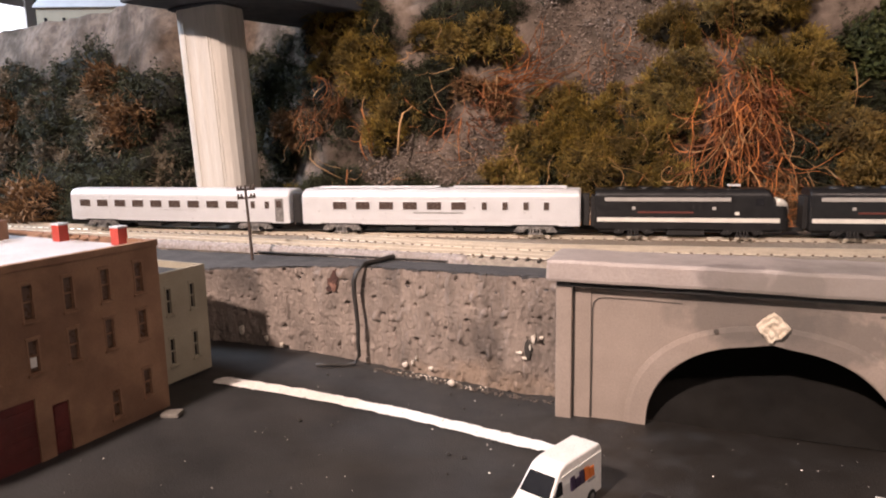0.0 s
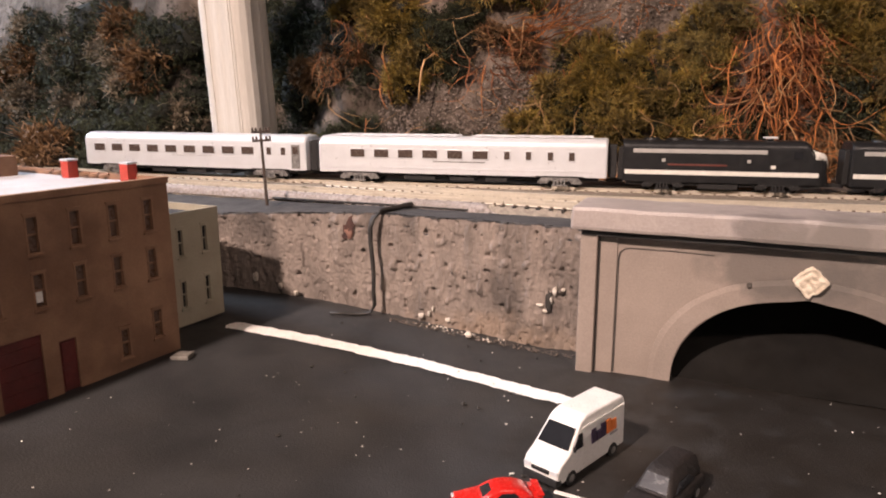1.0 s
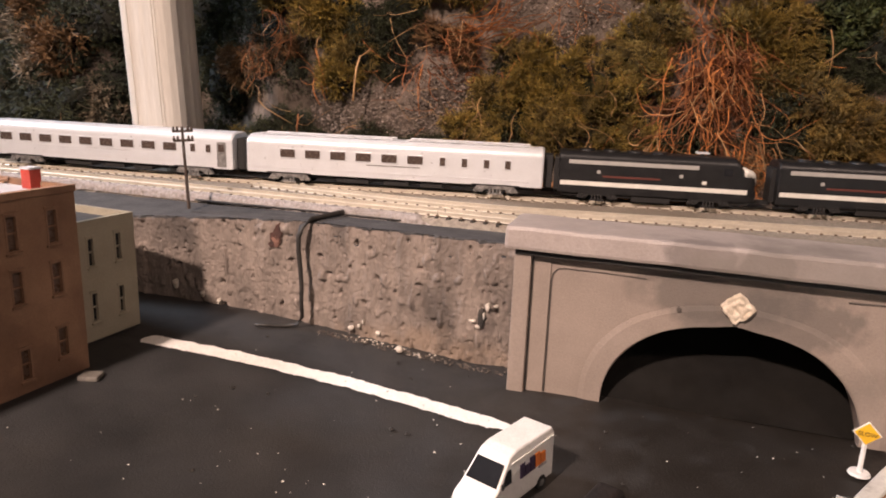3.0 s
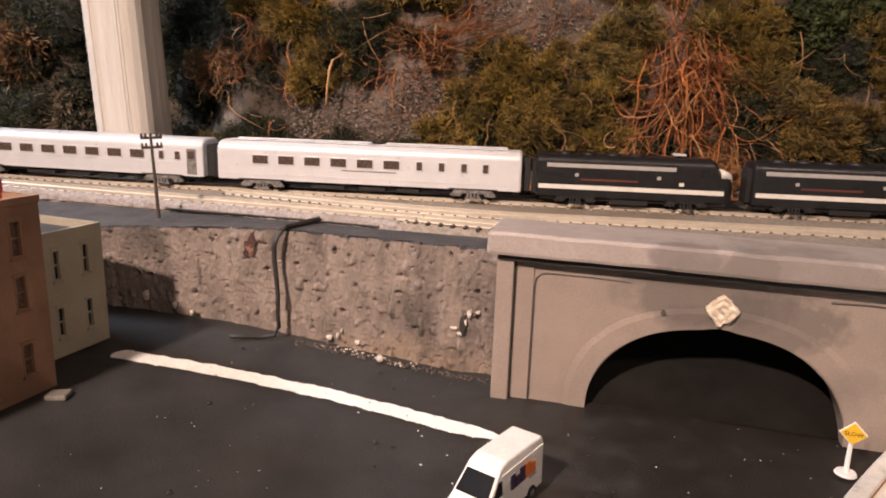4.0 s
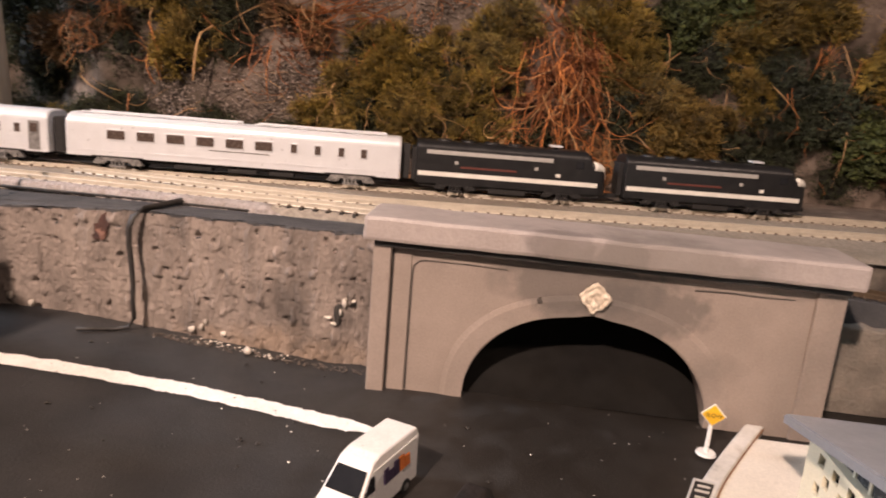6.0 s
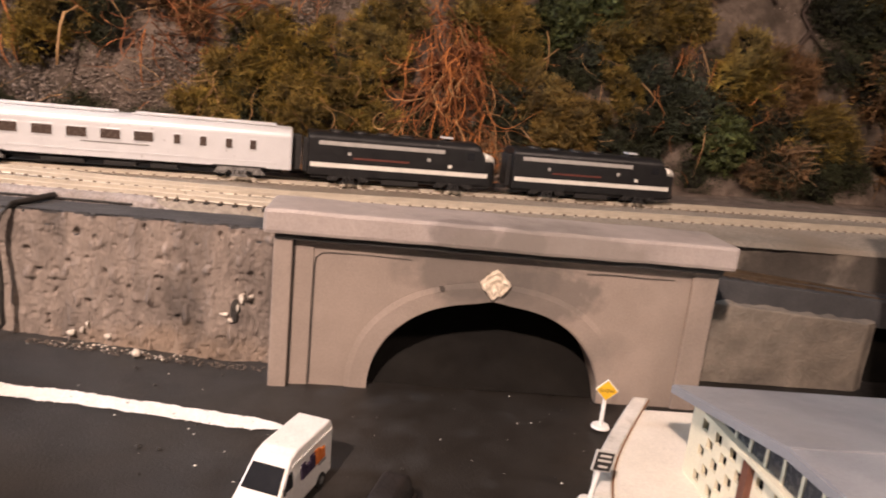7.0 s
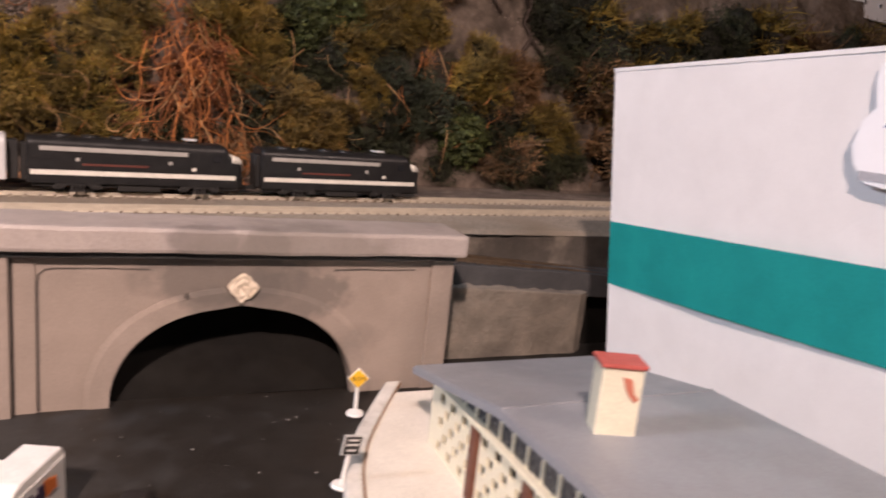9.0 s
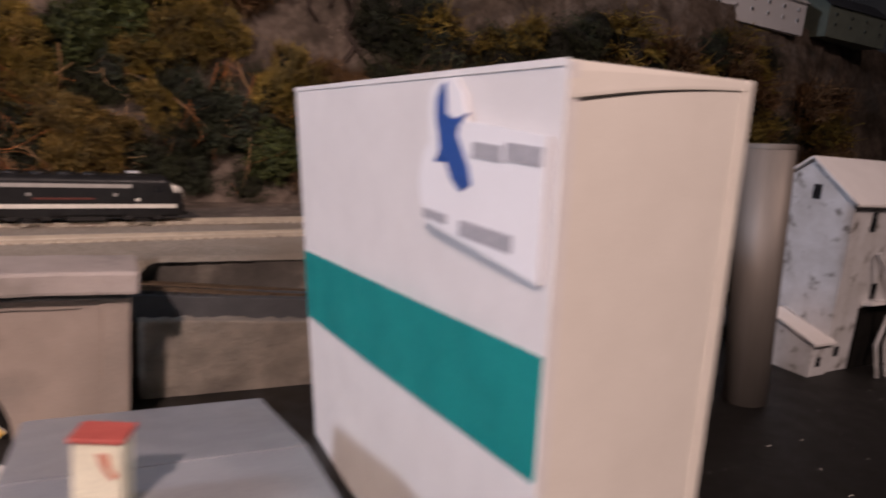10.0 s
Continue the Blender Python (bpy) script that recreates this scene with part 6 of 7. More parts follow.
def twig_mesh(seed, n, w, h, mat_, thick=0.0005):
    """A tangle of long curved strands that springs from one root and fans out and down."""
    rnd = random.Random(seed)
    vs, fs = [], []
    for _ in range(n):
        p = Vector((rnd.gauss(0, w * 0.10), rnd.uniform(-0.006, 0.004), h * rnd.uniform(-0.1, 0.45)))
        side = rnd.gauss(0, 0.55)
        d = Vector((side, rnd.uniform(-0.6, 0.1), rnd.choice((-1.0, -1.0, -0.9, 0.7)) + rnd.uniform(-0.3, 0.3))).normalized()
        bend = Vector((-side * rnd.uniform(-0.3, 1.6) + rnd.gauss(0, 0.3), rnd.uniform(-0.3, 0.3), rnd.uniform(-0.7, 0.5))) * 0.7
        ln = h * rnd.choice((0.35, 0.55, 0.8, 1.05)) * rnd.uniform(0.8, 1.15)
        pts = [p.copy()]
        for i in range(8):
            d = (d + bend * 0.55 + 0.26 * Vector((rnd.uniform(-1, 1), rnd.uniform(-1, 1), rnd.uniform(-1, 1)))).normalized()
            p = p + d * ln / 8
            p.y = max(-0.016, min(0.004, p.y))
            pts.append(p.copy())
        strand(vs, fs, pts, thick * rnd.choice((0.5, 0.7, 0.8, 1.2)), thick * 0.3)
    return soup("twigs", vs, fs, mat_)


PALE = [lichen_mesh(70 + i, 34, 0.0140, 0.0064, M_lichen_mound, 0.75) for i in range(3)]
TAN = [lichen_mesh(90 + i, 30, 0.0140, 0.0070, M_lichen_tan, 0.7) for i in range(2)]
BLUE = [foam_mesh(80 + i, 3000, 0.0150, 0.0012, M_bluegreen) for i in range(2)]
OLIVE = [lichen_mesh(10 + i, 30, 0.0140, 0.0078, M_lichen if i % 5 not in (1, 3) else M_lichen_pale, 0.6) for i in range(5)]
BROWN = [lichen_mesh(20 + i, 26, 0.0135, 0.0085, M_lichen_brown, 0.8) for i in range(4)]
RUST = [lichen_mesh(60 + i, 28, 0.0135, 0.0095, M_lichen_rust, 0.85) for i in range(3)]
FOAM = [foam_mesh(30 + i, 4200, 0.0155, 0.00094, M_foam) for i in range(4)]
LEAFY = [foam_mesh(40 + i, 1900, 0.0150, 0.00165, M_leafy) for i in range(2)]
TWIGS = [twig_mesh(50 + i, 30, 0.03, 0.040, M_twig if i != 1 else M_twigpale) for i in range(4)]
# unseen dark lumps put inside bushes so their gaps look shadowed
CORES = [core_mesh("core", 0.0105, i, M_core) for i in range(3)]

KINDS = {
    "olive": (OLIVE, "wiry olive-green lichen clump on the hillside", "bush"),
    "brown": (BROWN, "wiry dry brown lichen clump on the hillside", "bush"),
    "foam": (FOAM, "dark green foam bush on the hillside", "bush"),
    "rust": (RUST, "fuzzy mat of rust-red dry fibres on the hillside", "bush"),
    "pale": (PALE, "springy mound of brownish-olive lichen on the hillside", "bush"),
    "tan": (TAN, "dull greyish-tan lichen clump on the hillside", "bush"),
    "blue": (BLUE, "grey-green ground foam bush on the hillside", "bush"),
    "leafy": (LEAFY, "rounded bush of small bright green leaves on the hillside", "bush"),
    "twigs": (TWIGS, "tangle of orange-brown dry twigs on the hillside", "twigs"),
}
plant_rnd = random.Random(77)


FAR = {}


def plant(kind, x, z, size, off=0.0, thicket=False):
    """One plant on the slope; those of a thicket are joined later, as nobody could count them."""
    meshes, label, cat = KINDS[kind]
    me = plant_rnd.choice(meshes)
    s = size * plant_rnd.uniform(0.88, 1.12)
    turn = plant_rnd.choice((-1, 1))
    m = pose(x, hill_y(x, z) - 0.004 * s - off, z, plant_rnd.uniform(-12, 4), plant_rnd.uniform(-40, 40) if cat == "bush" else plant_rnd.uniform(-15, 15), plant_rnd.uniform(-15, 15)) @ Matrix.Diagonal((s * turn, s * 1.35, s * plant_rnd.uniform(0.85, 1.1), 1))
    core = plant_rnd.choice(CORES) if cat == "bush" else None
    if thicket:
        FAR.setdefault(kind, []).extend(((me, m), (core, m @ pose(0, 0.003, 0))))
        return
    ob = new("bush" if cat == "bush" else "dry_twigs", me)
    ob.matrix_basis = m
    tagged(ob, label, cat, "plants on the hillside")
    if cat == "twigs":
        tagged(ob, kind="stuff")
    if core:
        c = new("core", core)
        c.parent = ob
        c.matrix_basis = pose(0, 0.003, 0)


def patch(kind, n, x0, x1, z0, z1, size, off=0.0):
    """Plants over a stretch of the slope, evenly strewn."""
    cols = max(1, round(math.sqrt(n * (x1 - x0) / (z1 - z0))))
    rows_ = max(1, math.ceil(n / cols))
    for i in range(n):
        a, b = i % cols, i // cols
        x = x0 + (x1 - x0) * (a + 0.5 + plant_rnd.uniform(-0.4, 0.4)) / cols
        z = z0 + (z1 - z0) * (b + 0.5 + plant_rnd.uniform(-0.4, 0.4)) / rows_
        plant(kind, x, z, size, off)


def far_patch(kind, n, x0, x1, z0, z1, size, off=0.0):
    """Like patch, but the far plants of one kind are joined."""
    cols = max(1, round(math.sqrt(n * (x1 - x0) / (z1 - z0))))
    rows_ = max(1, math.ceil(n / cols))
    for i in range(n):
        x = x0 + (x1 - x0) * (i % cols + 0.5 + plant_rnd.uniform(-0.4, 0.4)) / cols
        z = z0 + (z1 - z0) * (i // cols + 0.5 + plant_rnd.uniform(-0.4, 0.4)) / rows_
        s = size * plant_rnd.uniform(0.85, 1.15)
        m = pose(x, hill_y(x, z) - 0.004 * s - off, z, plant_rnd.uniform(-12, 4), plant_rnd.uniform(-40, 40), plant_rnd.uniform(-15, 15)) @ Matrix.Diagonal((s, s * 1.35, s, 1))
        FAR.setdefault(kind, []).append((plant_rnd.choice(KINDS[kind][0]), m))
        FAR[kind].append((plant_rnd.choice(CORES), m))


def join_far():
    for kind, items in FAR.items():
        cos, idx, tot, slot, base = [], [], [], [], 0
        for me, m in items:
            nv, nl, npoly = len(me.vertices), len(me.loops), len(me.polygons)
            co, ix, lt = np.empty(nv * 3), np.empty(nl, dtype=int), np.empty(npoly, dtype=int)
            me.vertices.foreach_get("co", co)
            me.loops.foreach_get("vertex_index", ix)
            me.polygons.foreach_get("loop_total", lt)
            a = np.array(m)
            cos.append(co.reshape(-1, 3) @ a[:3, :3].T + a[:3, 3])
            idx.append(ix + base)
            tot.append(lt)
            slot.append(np.full(npoly, 1 if me.name.startswith("core") else 0))
            base += nv
        co, ix, lt, sl = np.concatenate(cos), np.concatenate(idx), np.concatenate(tot), np.concatenate(slot)
        out = bpy.data.meshes.new("bushes")
        out.vertices.add(len(co))
        out.vertices.foreach_set("co", co.ravel())
        out.loops.add(len(ix))
        out.loops.foreach_set("vertex_index", ix)
        out.polygons.add(len(lt))
        out.polygons.foreach_set("loop_start", np.cumsum(lt) - lt)
        out.materials.append(KINDS[kind][0][0].materials[0])
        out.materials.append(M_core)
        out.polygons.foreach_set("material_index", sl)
        out.update(calc_edges=True)
        tagged(new("bushes", out), KINDS[kind][1].replace("clump", "clumps").replace("bush ", "bushes "), "bushes", kind="stuff")


def cluster(kind, x, z, rx, rz, n, size, off=0.0, thicket=False):
    """A clump of plants that fills an oval of the slope."""
    for i in range(n):
        r, a = math.sqrt((i + 0.5) / n), i * 2.39996 + plant_rnd.uniform(-0.5, 0.5)
        plant(kind, x + rx * r * math.cos(a), max(0.0590, z + rz * r * math.sin(a)), size * plant_rnd.uniform(0.62, 1.22), off, thicket)


# dark undergrowth below the larger clumps
for x, z, rx, rz, n in ((-0.180, 0.160, 0.035, 0.045, 9), (-0.130, 0.140, 0.022, 0.026, 5), (-0.100, 0.190, 0.030, 0.016, 5), (-0.030, 0.105, 0.042, 0.022, 9), (0.020, 0.100, 0.020, 0.030, 5), (0.050, 0.078, 0.018, 0.014, 4), (0.105, 0.130, 0.024, 0.050, 9), (0.150, 0.125, 0.026, 0.060, 11), (0.200, 0.130, 0.030, 0.070, 14), (0.255, 0.110, 0.030, 0.050, 10)):
    cluster("foam", x, z, rx, rz, n, 1.05, -0.006, True)
# dark foam imitates the pier's shadow in the hollow beside it, then the slope up to the rock band
cluster("foam", -0.262, 0.130, 0.020, 0.070, 9, 1.1, -0.004, True)
cluster("foam", -0.228, 0.150, 0.010, 0.050, 9, 1.0, -0.003, True)
cluster("brown", -0.238, 0.120, 0.012, 0.010, 4, 0.62, 0.006)
cluster("brown", -0.200, 0.135, 0.022, 0.012, 3, 0.62)
cluster("olive", -0.178, 0.160, 0.026, 0.014, 7, 0.78, 0.004)
cluster("olive", -0.196, 0.190, 0.022, 0.014, 4, 0.85)
cluster("foam", -0.170, 0.195, 0.010, 0.022, 3, 0.9, 0.004)
cluster("olive", -0.148, 0.130, 0.015, 0.020, 5, 0.75, 0.005)
cluster("foam", -0.126, 0.140, 0.012, 0.026, 5, 0.85, 0.003)
cluster("olive", -0.104, 0.178, 0.036, 0.010, 7, 0.7, 0.004)
cluster("brown", -0.086, 0.142, 0.018, 0.010, 3, 0.65)
cluster("foam", -0.190, 0.078, 0.024, 0.018, 9, 0.95)
cluster("foam", -0.120, 0.068, 0.046, 0.011, 12, 0.85, 0.0, True)
cluster("olive", -0.234, 0.069, 0.010, 0.009, 4, 0.6, 0.006)
cluster("olive", -0.166, 0.0645, 0.006, 0.004, 2, 0.42, 0.010)
cluster("olive", -0.070, 0.0610, 0.020, 0.003, 5, 0.62, 0.012)
# olive cushions between the rock patches
cluster("olive", -0.068, 0.085, 0.014, 0.012, 4, 0.75, 0.004)
cluster("olive", -0.052, 0.106, 0.016, 0.014, 5, 0.75, 0.004)
cluster("olive", -0.022, 0.115, 0.020, 0.014, 7, 0.80, 0.005)
cluster("olive", -0.014, 0.094, 0.018, 0.012, 5, 0.72, 0.004)
cluster("olive", 0.012, 0.100, 0.012, 0.022, 5, 0.72, 0.004)
cluster("olive", 0.026, 0.078, 0.010, 0.014, 4, 0.60, 0.004)
cluster("olive", 0.028, 0.128, 0.012, 0.014, 4, 0.7, 0.003)
cluster("olive", -0.040, 0.132, 0.014, 0.010, 4, 0.62, 0.004)
cluster("olive", 0.004, 0.140, 0.016, 0.008, 3, 0.55, 0.003)
cluster("olive", 0.030, 0.145, 0.014, 0.014, 4, 0.75, 0.003)
cluster("olive", 0.040, 0.185, 0.024, 0.018, 5, 0.85)
cluster("foam", -0.090, 0.205, 0.006, 0.012, 2, 0.6)
cluster("foam", -0.045, 0.208, 0.008, 0.012, 2, 0.6)
cluster("foam", 0.006, 0.205, 0.007, 0.010, 2, 0.55)
# under the rust-coloured tangle
cluster("rust", 0.070, 0.112, 0.020, 0.026, 6, 0.72)
cluster("brown", 0.085, 0.074, 0.018, 0.010, 4, 0.62)
cluster("foam", 0.056, 0.078, 0.014, 0.008, 3, 0.62, 0.002)
cluster("olive", 0.040, 0.068, 0.007, 0.008, 2, 0.5, 0.003)
# beyond the tangle
cluster("olive", 0.094, 0.158, 0.020, 0.014, 6, 0.80, 0.003)
cluster("olive", 0.085, 0.195, 0.024, 0.014, 5, 0.9)
cluster("olive", 0.112, 0.128, 0.014, 0.014, 5, 0.78, 0.003)
cluster("foam", 0.112, 0.100, 0.012, 0.012, 3, 0.8)
cluster("leafy", 0.143, 0.158, 0.013, 0.013, 4, 1.05, 0.004)
cluster("leafy", 0.165, 0.178, 0.014, 0.012, 3, 1.0)
cluster("foam", 0.150, 0.132, 0.022, 0.008, 4, 0.9)
cluster("pale", 0.147, 0.098, 0.026, 0.020, 11, 0.82, 0.005)
cluster("foam", 0.128, 0.070, 0.020, 0.008, 3, 0.7)
cluster("olive", 0.180, 0.150, 0.014, 0.016, 4, 0.85)
cluster("olive", 0.215, 0.172, 0.026, 0.014, 8, 0.85, 0.003)
cluster("olive", 0.205, 0.205, 0.030, 0.014, 5, 1.0)
cluster("blue", 0.218, 0.118, 0.026, 0.026, 9, 0.9, 0.003)
cluster("olive", 0.188, 0.120, 0.010, 0.012, 3, 0.7, 0.003)
cluster("blue", 0.205, 0.078, 0.020, 0.012, 5, 0.8)
cluster("leafy", 0.263, 0.094, 0.014, 0.011, 4, 0.85, 0.004)
cluster("olive", 0.280, 0.142, 0.022, 0.022, 8, 0.85, 0.003)
cluster("olive", 0.350, 0.103, 0.026, 0.014, 7, 0.9, 0.002)
cluster("brown", 0.310, 0.082, 0.026, 0.014, 5, 0.85)
cluster("brown", 0.325, 0.135, 0.026, 0.026, 7, 0.95)
cluster("foam", 0.300, 0.105, 0.018, 0.014, 4, 0.9)
cluster("brown", 0.250, 0.215, 0.03, 0.012, 4, 0.9)
patch("twigs", 3, 0.225, 0.275, 0.130, 0.160, 0.5)
patch("foam", 6, 0.350, 0.410, 0.150, 0.225, 1.4)
patch("foam", 10, 0.280, 0.390, 0.064, 0.120, 1.2)
far_patch("brown", 10, 0.39, 0.62, 0.070, 0.150, 1.6)
far_patch("olive", 8, 0.41, 0.64, 0.140, 0.215, 1.4)
far_patch("foam", 22, 0.40, 0.95, 0.080, 0.220, 1.9)
far_patch("foam", 14, 0.55, 1.00, 0.12, 0.26, 1.7)
far_patch("brown", 12, 0.62, 1.20, 0.075, 0.240, 2.0)
far_patch("olive", 10, 0.62, 1.20, 0.100, 0.250, 2.0)
# behind and beside the pier
far_patch("foam", 30, -0.66, -0.25, 0.060, 0.185, 1.5)
for i in range(16):
    x = -0.64 + 0.0215 * i
    plant(("foam", "blue", "foam", "brown")[i % 4], x, 0.0645, 0.85 + 0.2 * (i % 3), hill_y(x, 0.0645) - ya(x) - 0.030 + 0.006 * (i % 2))
for i in range(12):
    x = -0.64 + 0.027 * i
    plant("foam", x, 0.078, 1.3, hill_y(x, 0.078) - ya(x) - 0.042)
# mostly muted bush colours here carry the haze over the left slope
far_patch("blue", 16, -0.66, -0.27, 0.070, 0.195, 1.3)
far_patch("brown", 3, -0.64, -0.30, 0.080, 0.195, 1.4)
far_patch("tan", 14, -0.68, -0.30, 0.065, 0.185, 1.3)
far_patch("foam", 18, -1.10, -0.62, 0.070, 0.200, 2.1)
far_patch("brown", 12, -1.10, -0.60, 0.080, 0.205, 2.0)

join_far()


def stick(label, pts, r, material, taper=0.6, name="stick"):
    return tagged(part(name, tube(bmesh.new(), pts, r, 7, taper), material, smooth=True), label, "stick", "loose sticks")


def on_hill(x, z, out=0.006):
    return Vector((x, hill_y(x, z) - out, z))


stick("pale orange bent twig hanging on the slope", [on_hill(-0.1305, 0.1350, 0.016), on_hill(-0.1318, 0.1330, 0.018), on_hill(-0.1350, 0.1305, 0.020), on_hill(-0.1362, 0.124, 0.020), on_hill(-0.1368, 0.114, 0.019), on_hill(-0.1370, 0.104, 0.017)], 0.00075, M_twigpale, 0.9)
stick("orange-brown split log lying at the foot of the slope", [(-0.058, 0.150, 0.0595), (-0.03, 0.1555, 0.0598), (0.0, 0.161, 0.0596), (0.045, 0.170, 0.0590)], 0.0030, M_wood, 0.6, "log")
rs = random.Random(5)
for _ in range(46):
    x, z = rs.uniform(-0.22, 0.26), rs.uniform(0.06, 0.16)
    a, ln = rs.uniform(-0.9, 0.9), rs.uniform(0.014, 0.034)
    bend = rs.uniform(-0.008, 0.008)
    pts = [on_hill(x + math.sin(a) * ln * k / 4 + bend * (k / 4) ** 2, max(0.059, z - math.cos(a) * ln * k / 4), 0.013 + 0.003 * math.sin(k)) for k in range(5)]
    stick("thin dry tan stick caught in the bushes", pts, 0.00042, M_twigpale if rs.random() < 0.6 else M_twig, 0.5, "dry_stick")
# bare root lines on the rock
for pts in ([(0.345, 0.250), (0.348, 0.232), (0.356, 0.215), (0.350, 0.200), (0.362, 0.185)], [(0.318, 0.252), (0.312, 0.236), (0.322, 0.222), (0.316, 0.208)], [(0.356, 0.215), (0.368, 0.205), (0.372, 0.190)], [(0.322, 0.222), (0.334, 0.214), (0.338, 0.200)], [(0.335, 0.222), (0.338, 0.205), (0.330, 0.192), (0.338, 0.180), (0.352, 0.165)], [(0.300, 0.222), (0.297, 0.205), (0.305, 0.195)], [(0.338, 0.180), (0.328, 0.168), (0.333, 0.155)]):
    stick("dark crooked root on the bare rock", [on_hill(a, b, 0.003) for a, b in pts], 0.0020, M_polewood, 0.5, "root")


# loose gravel on the bare rock
rg = random.Random(12)
for n_, x0, x1, z0, z1 in ((3400, -0.175, -0.07, 0.080, 0.128), (1300, -0.03, 0.04, 0.060, 0.085), (3200, -0.06, 0.03, 0.130, 0.215), (500, 0.09, 0.13, 0.06, 0.08), (200, 0.26, 0.36, 0.10, 0.23)):
    vs, fs = [], []
    for _ in range(n_):
        c, s = on_hill(rg.uniform(x0, x1), rg.uniform(z0, z1), 0.0008), rg.choice((0.0004, 0.0005, 0.0006, 0.0009, 0.0013)) * rg.uniform(0.7, 1.2)
        k = len(vs)
        vs += [c + Vector(d) * s * rg.uniform(0.6, 1.2) for d in ((1, 0, 0), (0, 0, 1), (-1, 0, 0), (0, 0, -1), (0, -1, 0))]
        fs += [(k, k + 1, k + 4), (k + 1, k + 2, k + 4), (k + 2, k + 3, k + 4), (k + 3, k, k + 4)]
    tagged(new("gravel", soup("gravel", vs, fs, M_gravel)), "loose grey gravel on the bare hillside", "gravel", kind="stuff")

# fine dry strands hanging all over the bushes
rt = random.Random(31)
for label, mt, n_ in (("fine pale tan strands of dry grass over the bushes", M_twigpale, 150), ("fine orange-brown rootlets over the bushes", M_twig, 80)):
    vs, fs = [], []
    for _ in range(n_):
        x, z = rt.uniform(-0.235, 0.29), rt.triangular(0.062, 0.20, 0.10)
        a, ln, curl = rt.uniform(-2.2, 2.2), rt.uniform(0.006, 0.020), rt.uniform(-0.4, 0.4)
        pts = []
        for k in range(7):
            pts.append(on_hill(x, max(0.0595, z), rt.uniform(0.013, 0.0155)))
            x, z, a = x + math.sin(a) * ln / 6, z - math.cos(a) * ln / 6, a + curl + rt.uniform(-0.25, 0.25)
        strand(vs, fs, pts, rt.choice((0.00014, 0.00017, 0.00024)), 0.00009)
    tagged(new("dry_strands", soup("dry_strands", vs, fs, mt)), label, "twigs", kind="stuff")

# long rootlets: strands that start in an oval of the slope, run one way and curl over
def vines(label, mt, n, cx, cz, sx, sz, way, fan, length, thick, seed, wild=0.22, out=0.014, stray=0.30):
    rnd = random.Random(seed)
    vs, fs = [], []
    for _ in range(n):
        u, v = rnd.uniform(-1, 1), rnd.uniform(-1, 1)
        x, z = cx + sx * u * (1 - 0.45 * max(0, v)), cz + sz * v
        a = radians(way) + fan * u + rnd.gauss(0, stray)
        ln, curl, ph = rnd.uniform(0.55, 1.25) * length, rnd.gauss(0, wild), rnd.uniform(0, 6.3)
        o, hook = out + rnd.uniform(-0.004, 0.005), rnd.choice((0, 0, 0.35, -0.35, 0.6, -0.6))
        pts = []
        for i in range(13):
            pts.append(on_hill(x, max(0.0598, z), o + 0.0022 * math.sin(ph + 0.7 * i)))
            a += curl + 0.16 * math.sin(ph + 0.9 * i) + (hook if i > 8 else 0)
            x, z = x + math.sin(a) * ln / 12, z - math.cos(a) * ln / 12
        t = thick * rnd.choice((0.6, 0.8, 1.0, 1.25))
        strand(vs, fs, pts, t, t * 0.45)
    tagged(new("dry_strands", soup("dry_strands", vs, fs, mt)), label, "twigs", kind="stuff")


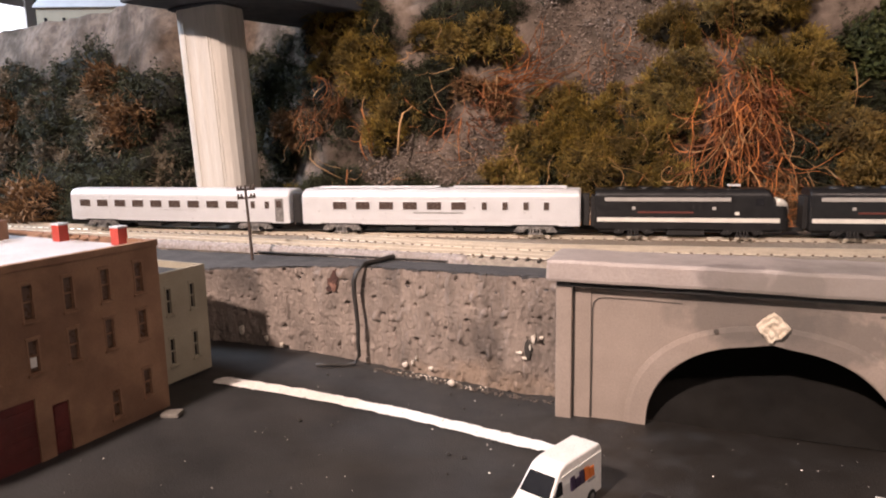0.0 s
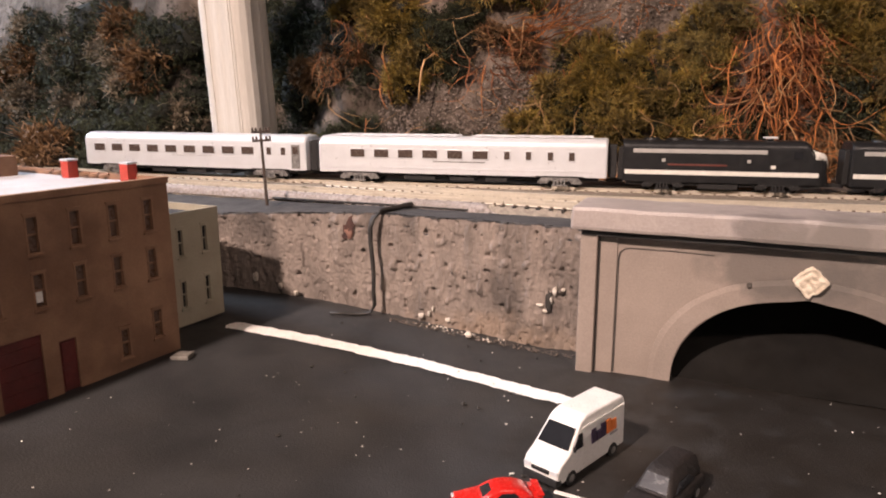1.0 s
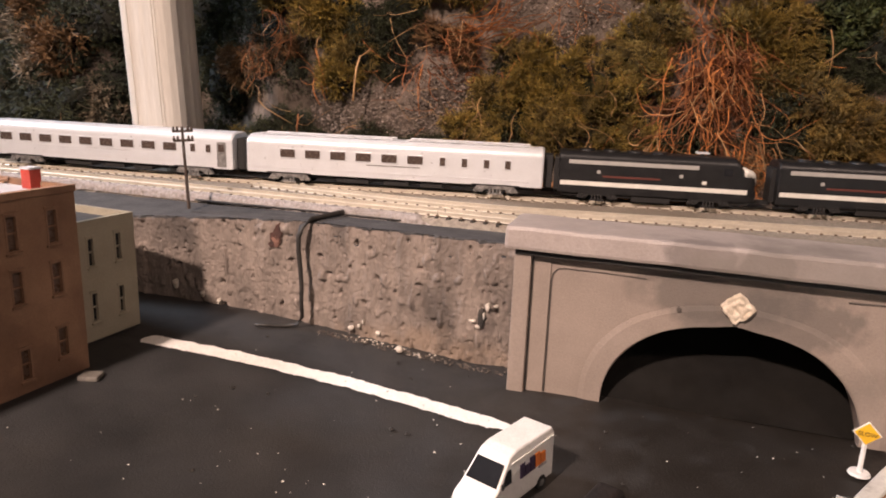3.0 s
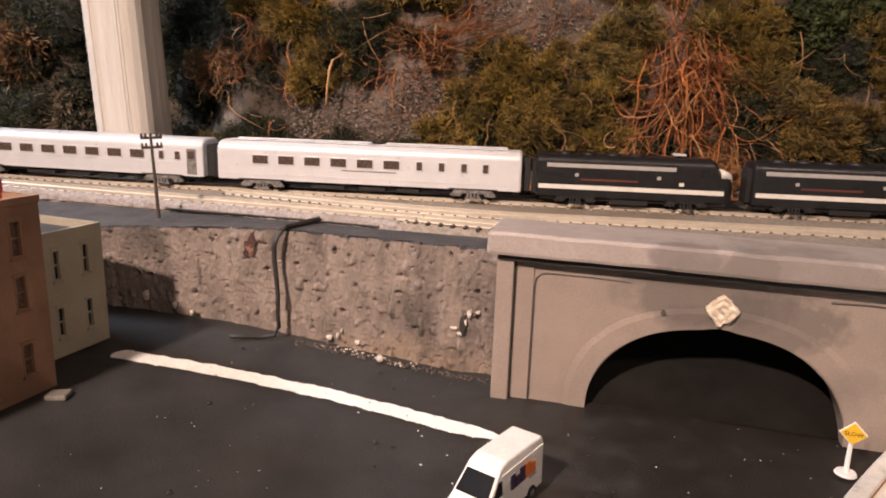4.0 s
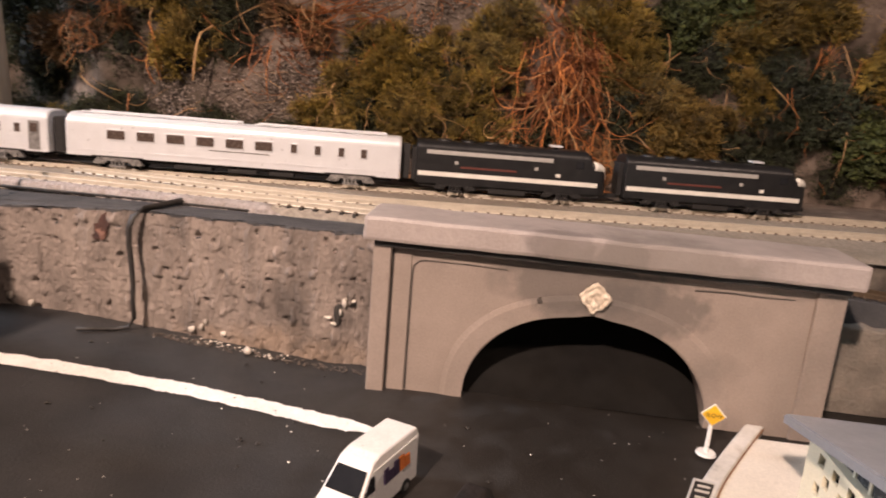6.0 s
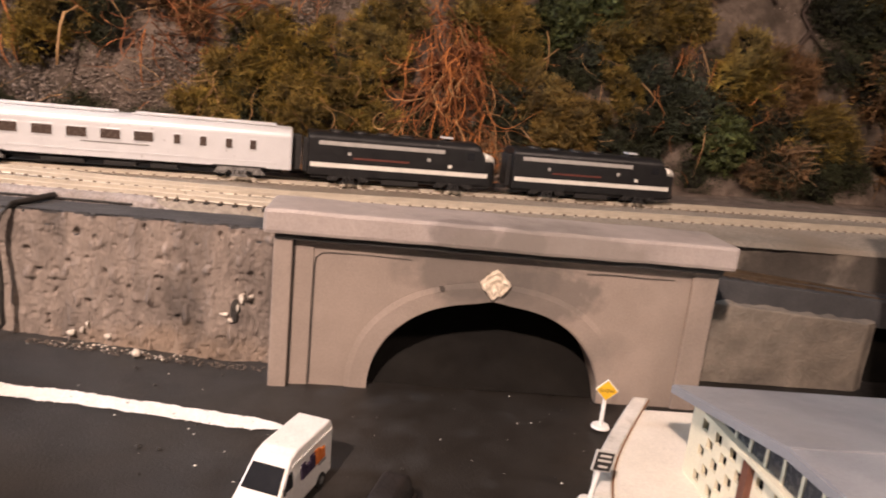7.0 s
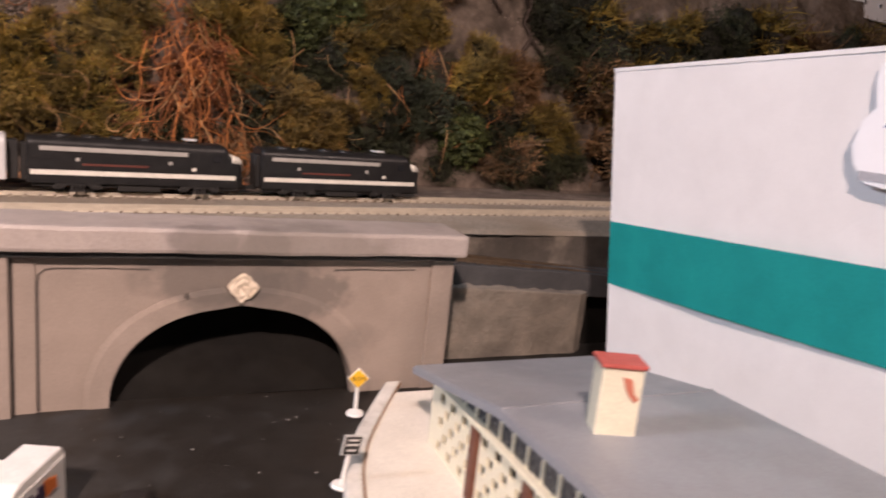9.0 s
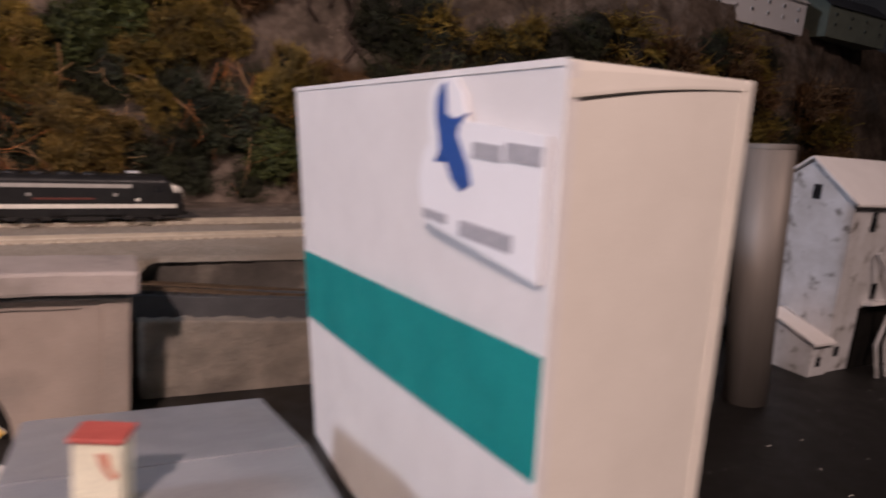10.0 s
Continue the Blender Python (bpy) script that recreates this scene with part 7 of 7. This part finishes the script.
# the big rust-coloured tangle falls from one crown and spreads towards the track
vines("dark rust rootlets inside the big tangle", M_lichen_rust, 170, 0.070, 0.122, 0.034, 0.038, 0, 0.50, 0.028, 0.00038, 8, 0.14, 0.010, 0.6)
vines("orange-brown rootlets falling down the slope", M_twig, 80, 0.070, 0.122, 0.030, 0.038, 0, 0.55, 0.034, 0.00034, 9, 0.12, 0.014, 0.45)
vines("thick bright rootlets falling from the crown", M_twig, 18, 0.068, 0.138, 0.018, 0.024, 5, 0.80, 0.048, 0.00052, 23, 0.08, 0.017)
vines("bright curved rootlets over the rust-coloured tangle", M_twigpale, 16, 0.068, 0.124, 0.030, 0.032, 0, 0.6, 0.032, 0.00034, 10, 0.16, 0.017, 0.5)
vines("long orange stems rising at the crown of the tangle", M_twig, 12, 0.064, 0.158, 0.010, 0.012, 172, 0.5, 0.028, 0.00044, 11, 0.10, 0.014)
vines("pale dry twigs crossing below the tangle", M_twigpale, 12, 0.106, 0.084, 0.016, 0.012, 35, 0.9, 0.032, 0.00040, 12, 0.03, 0.017)
vines("brown rootlets spread along the foot of the slope", M_twig, 26, 0.086, 0.070, 0.030, 0.010, 60, 1.0, 0.028, 0.00036, 13, 0.10, 0.016)
vines("pale curled rootlets hanging to the track", M_twigpale, 9, 0.042, 0.080, 0.014, 0.016, -10, 0.5, 0.030, 0.00036, 14, 0.20, 0.018)
# smaller tangles along the slope
vines("sheaf of orange rootlets leaning up the slope", M_twig, 34, -0.072, 0.148, 0.020, 0.010, 118, 0.3, 0.036, 0.00044, 15, 0.07, 0.014)
vines("rusty curls between the rock patches", M_lichen_rust, 34, -0.088, 0.138, 0.020, 0.016, 60, 1.6, 0.026, 0.00040, 16, 0.25, 0.013)
vines("rusty curls on the upper rock", M_twig, 14, -0.006, 0.165, 0.018, 0.012, 70, 1.8, 0.022, 0.00038, 17, 0.22, 0.010)
vines("orange-brown curls beside the pier", M_twig, 20, -0.205, 0.134, 0.026, 0.016, 70, 1.6, 0.032, 0.00040, 18, 0.20, 0.014)
vines("pale stub twigs beside the pier", M_twigpale, 9, -0.236, 0.118, 0.010, 0.012, -20, 1.2, 0.017, 0.00042, 19, 0.06, 0.018)
vines("pale crooked twigs among the olive lichen", M_twigpale, 10, -0.020, 0.105, 0.045, 0.028, 50, 1.4, 0.026, 0.00036, 20, 0.12, 0.019)
vines("pale crooked twigs on the far slope", M_twig, 5, 0.250, 0.110, 0.080, 0.040, 80, 1.4, 0.026, 0.00032, 21, 0.10, 0.017)
vines("fine pale twigs on the upper slope", M_twigpale, 14, -0.140, 0.175, 0.060, 0.020, 40, 1.6, 0.018, 0.00034, 22, 0.12, 0.015)
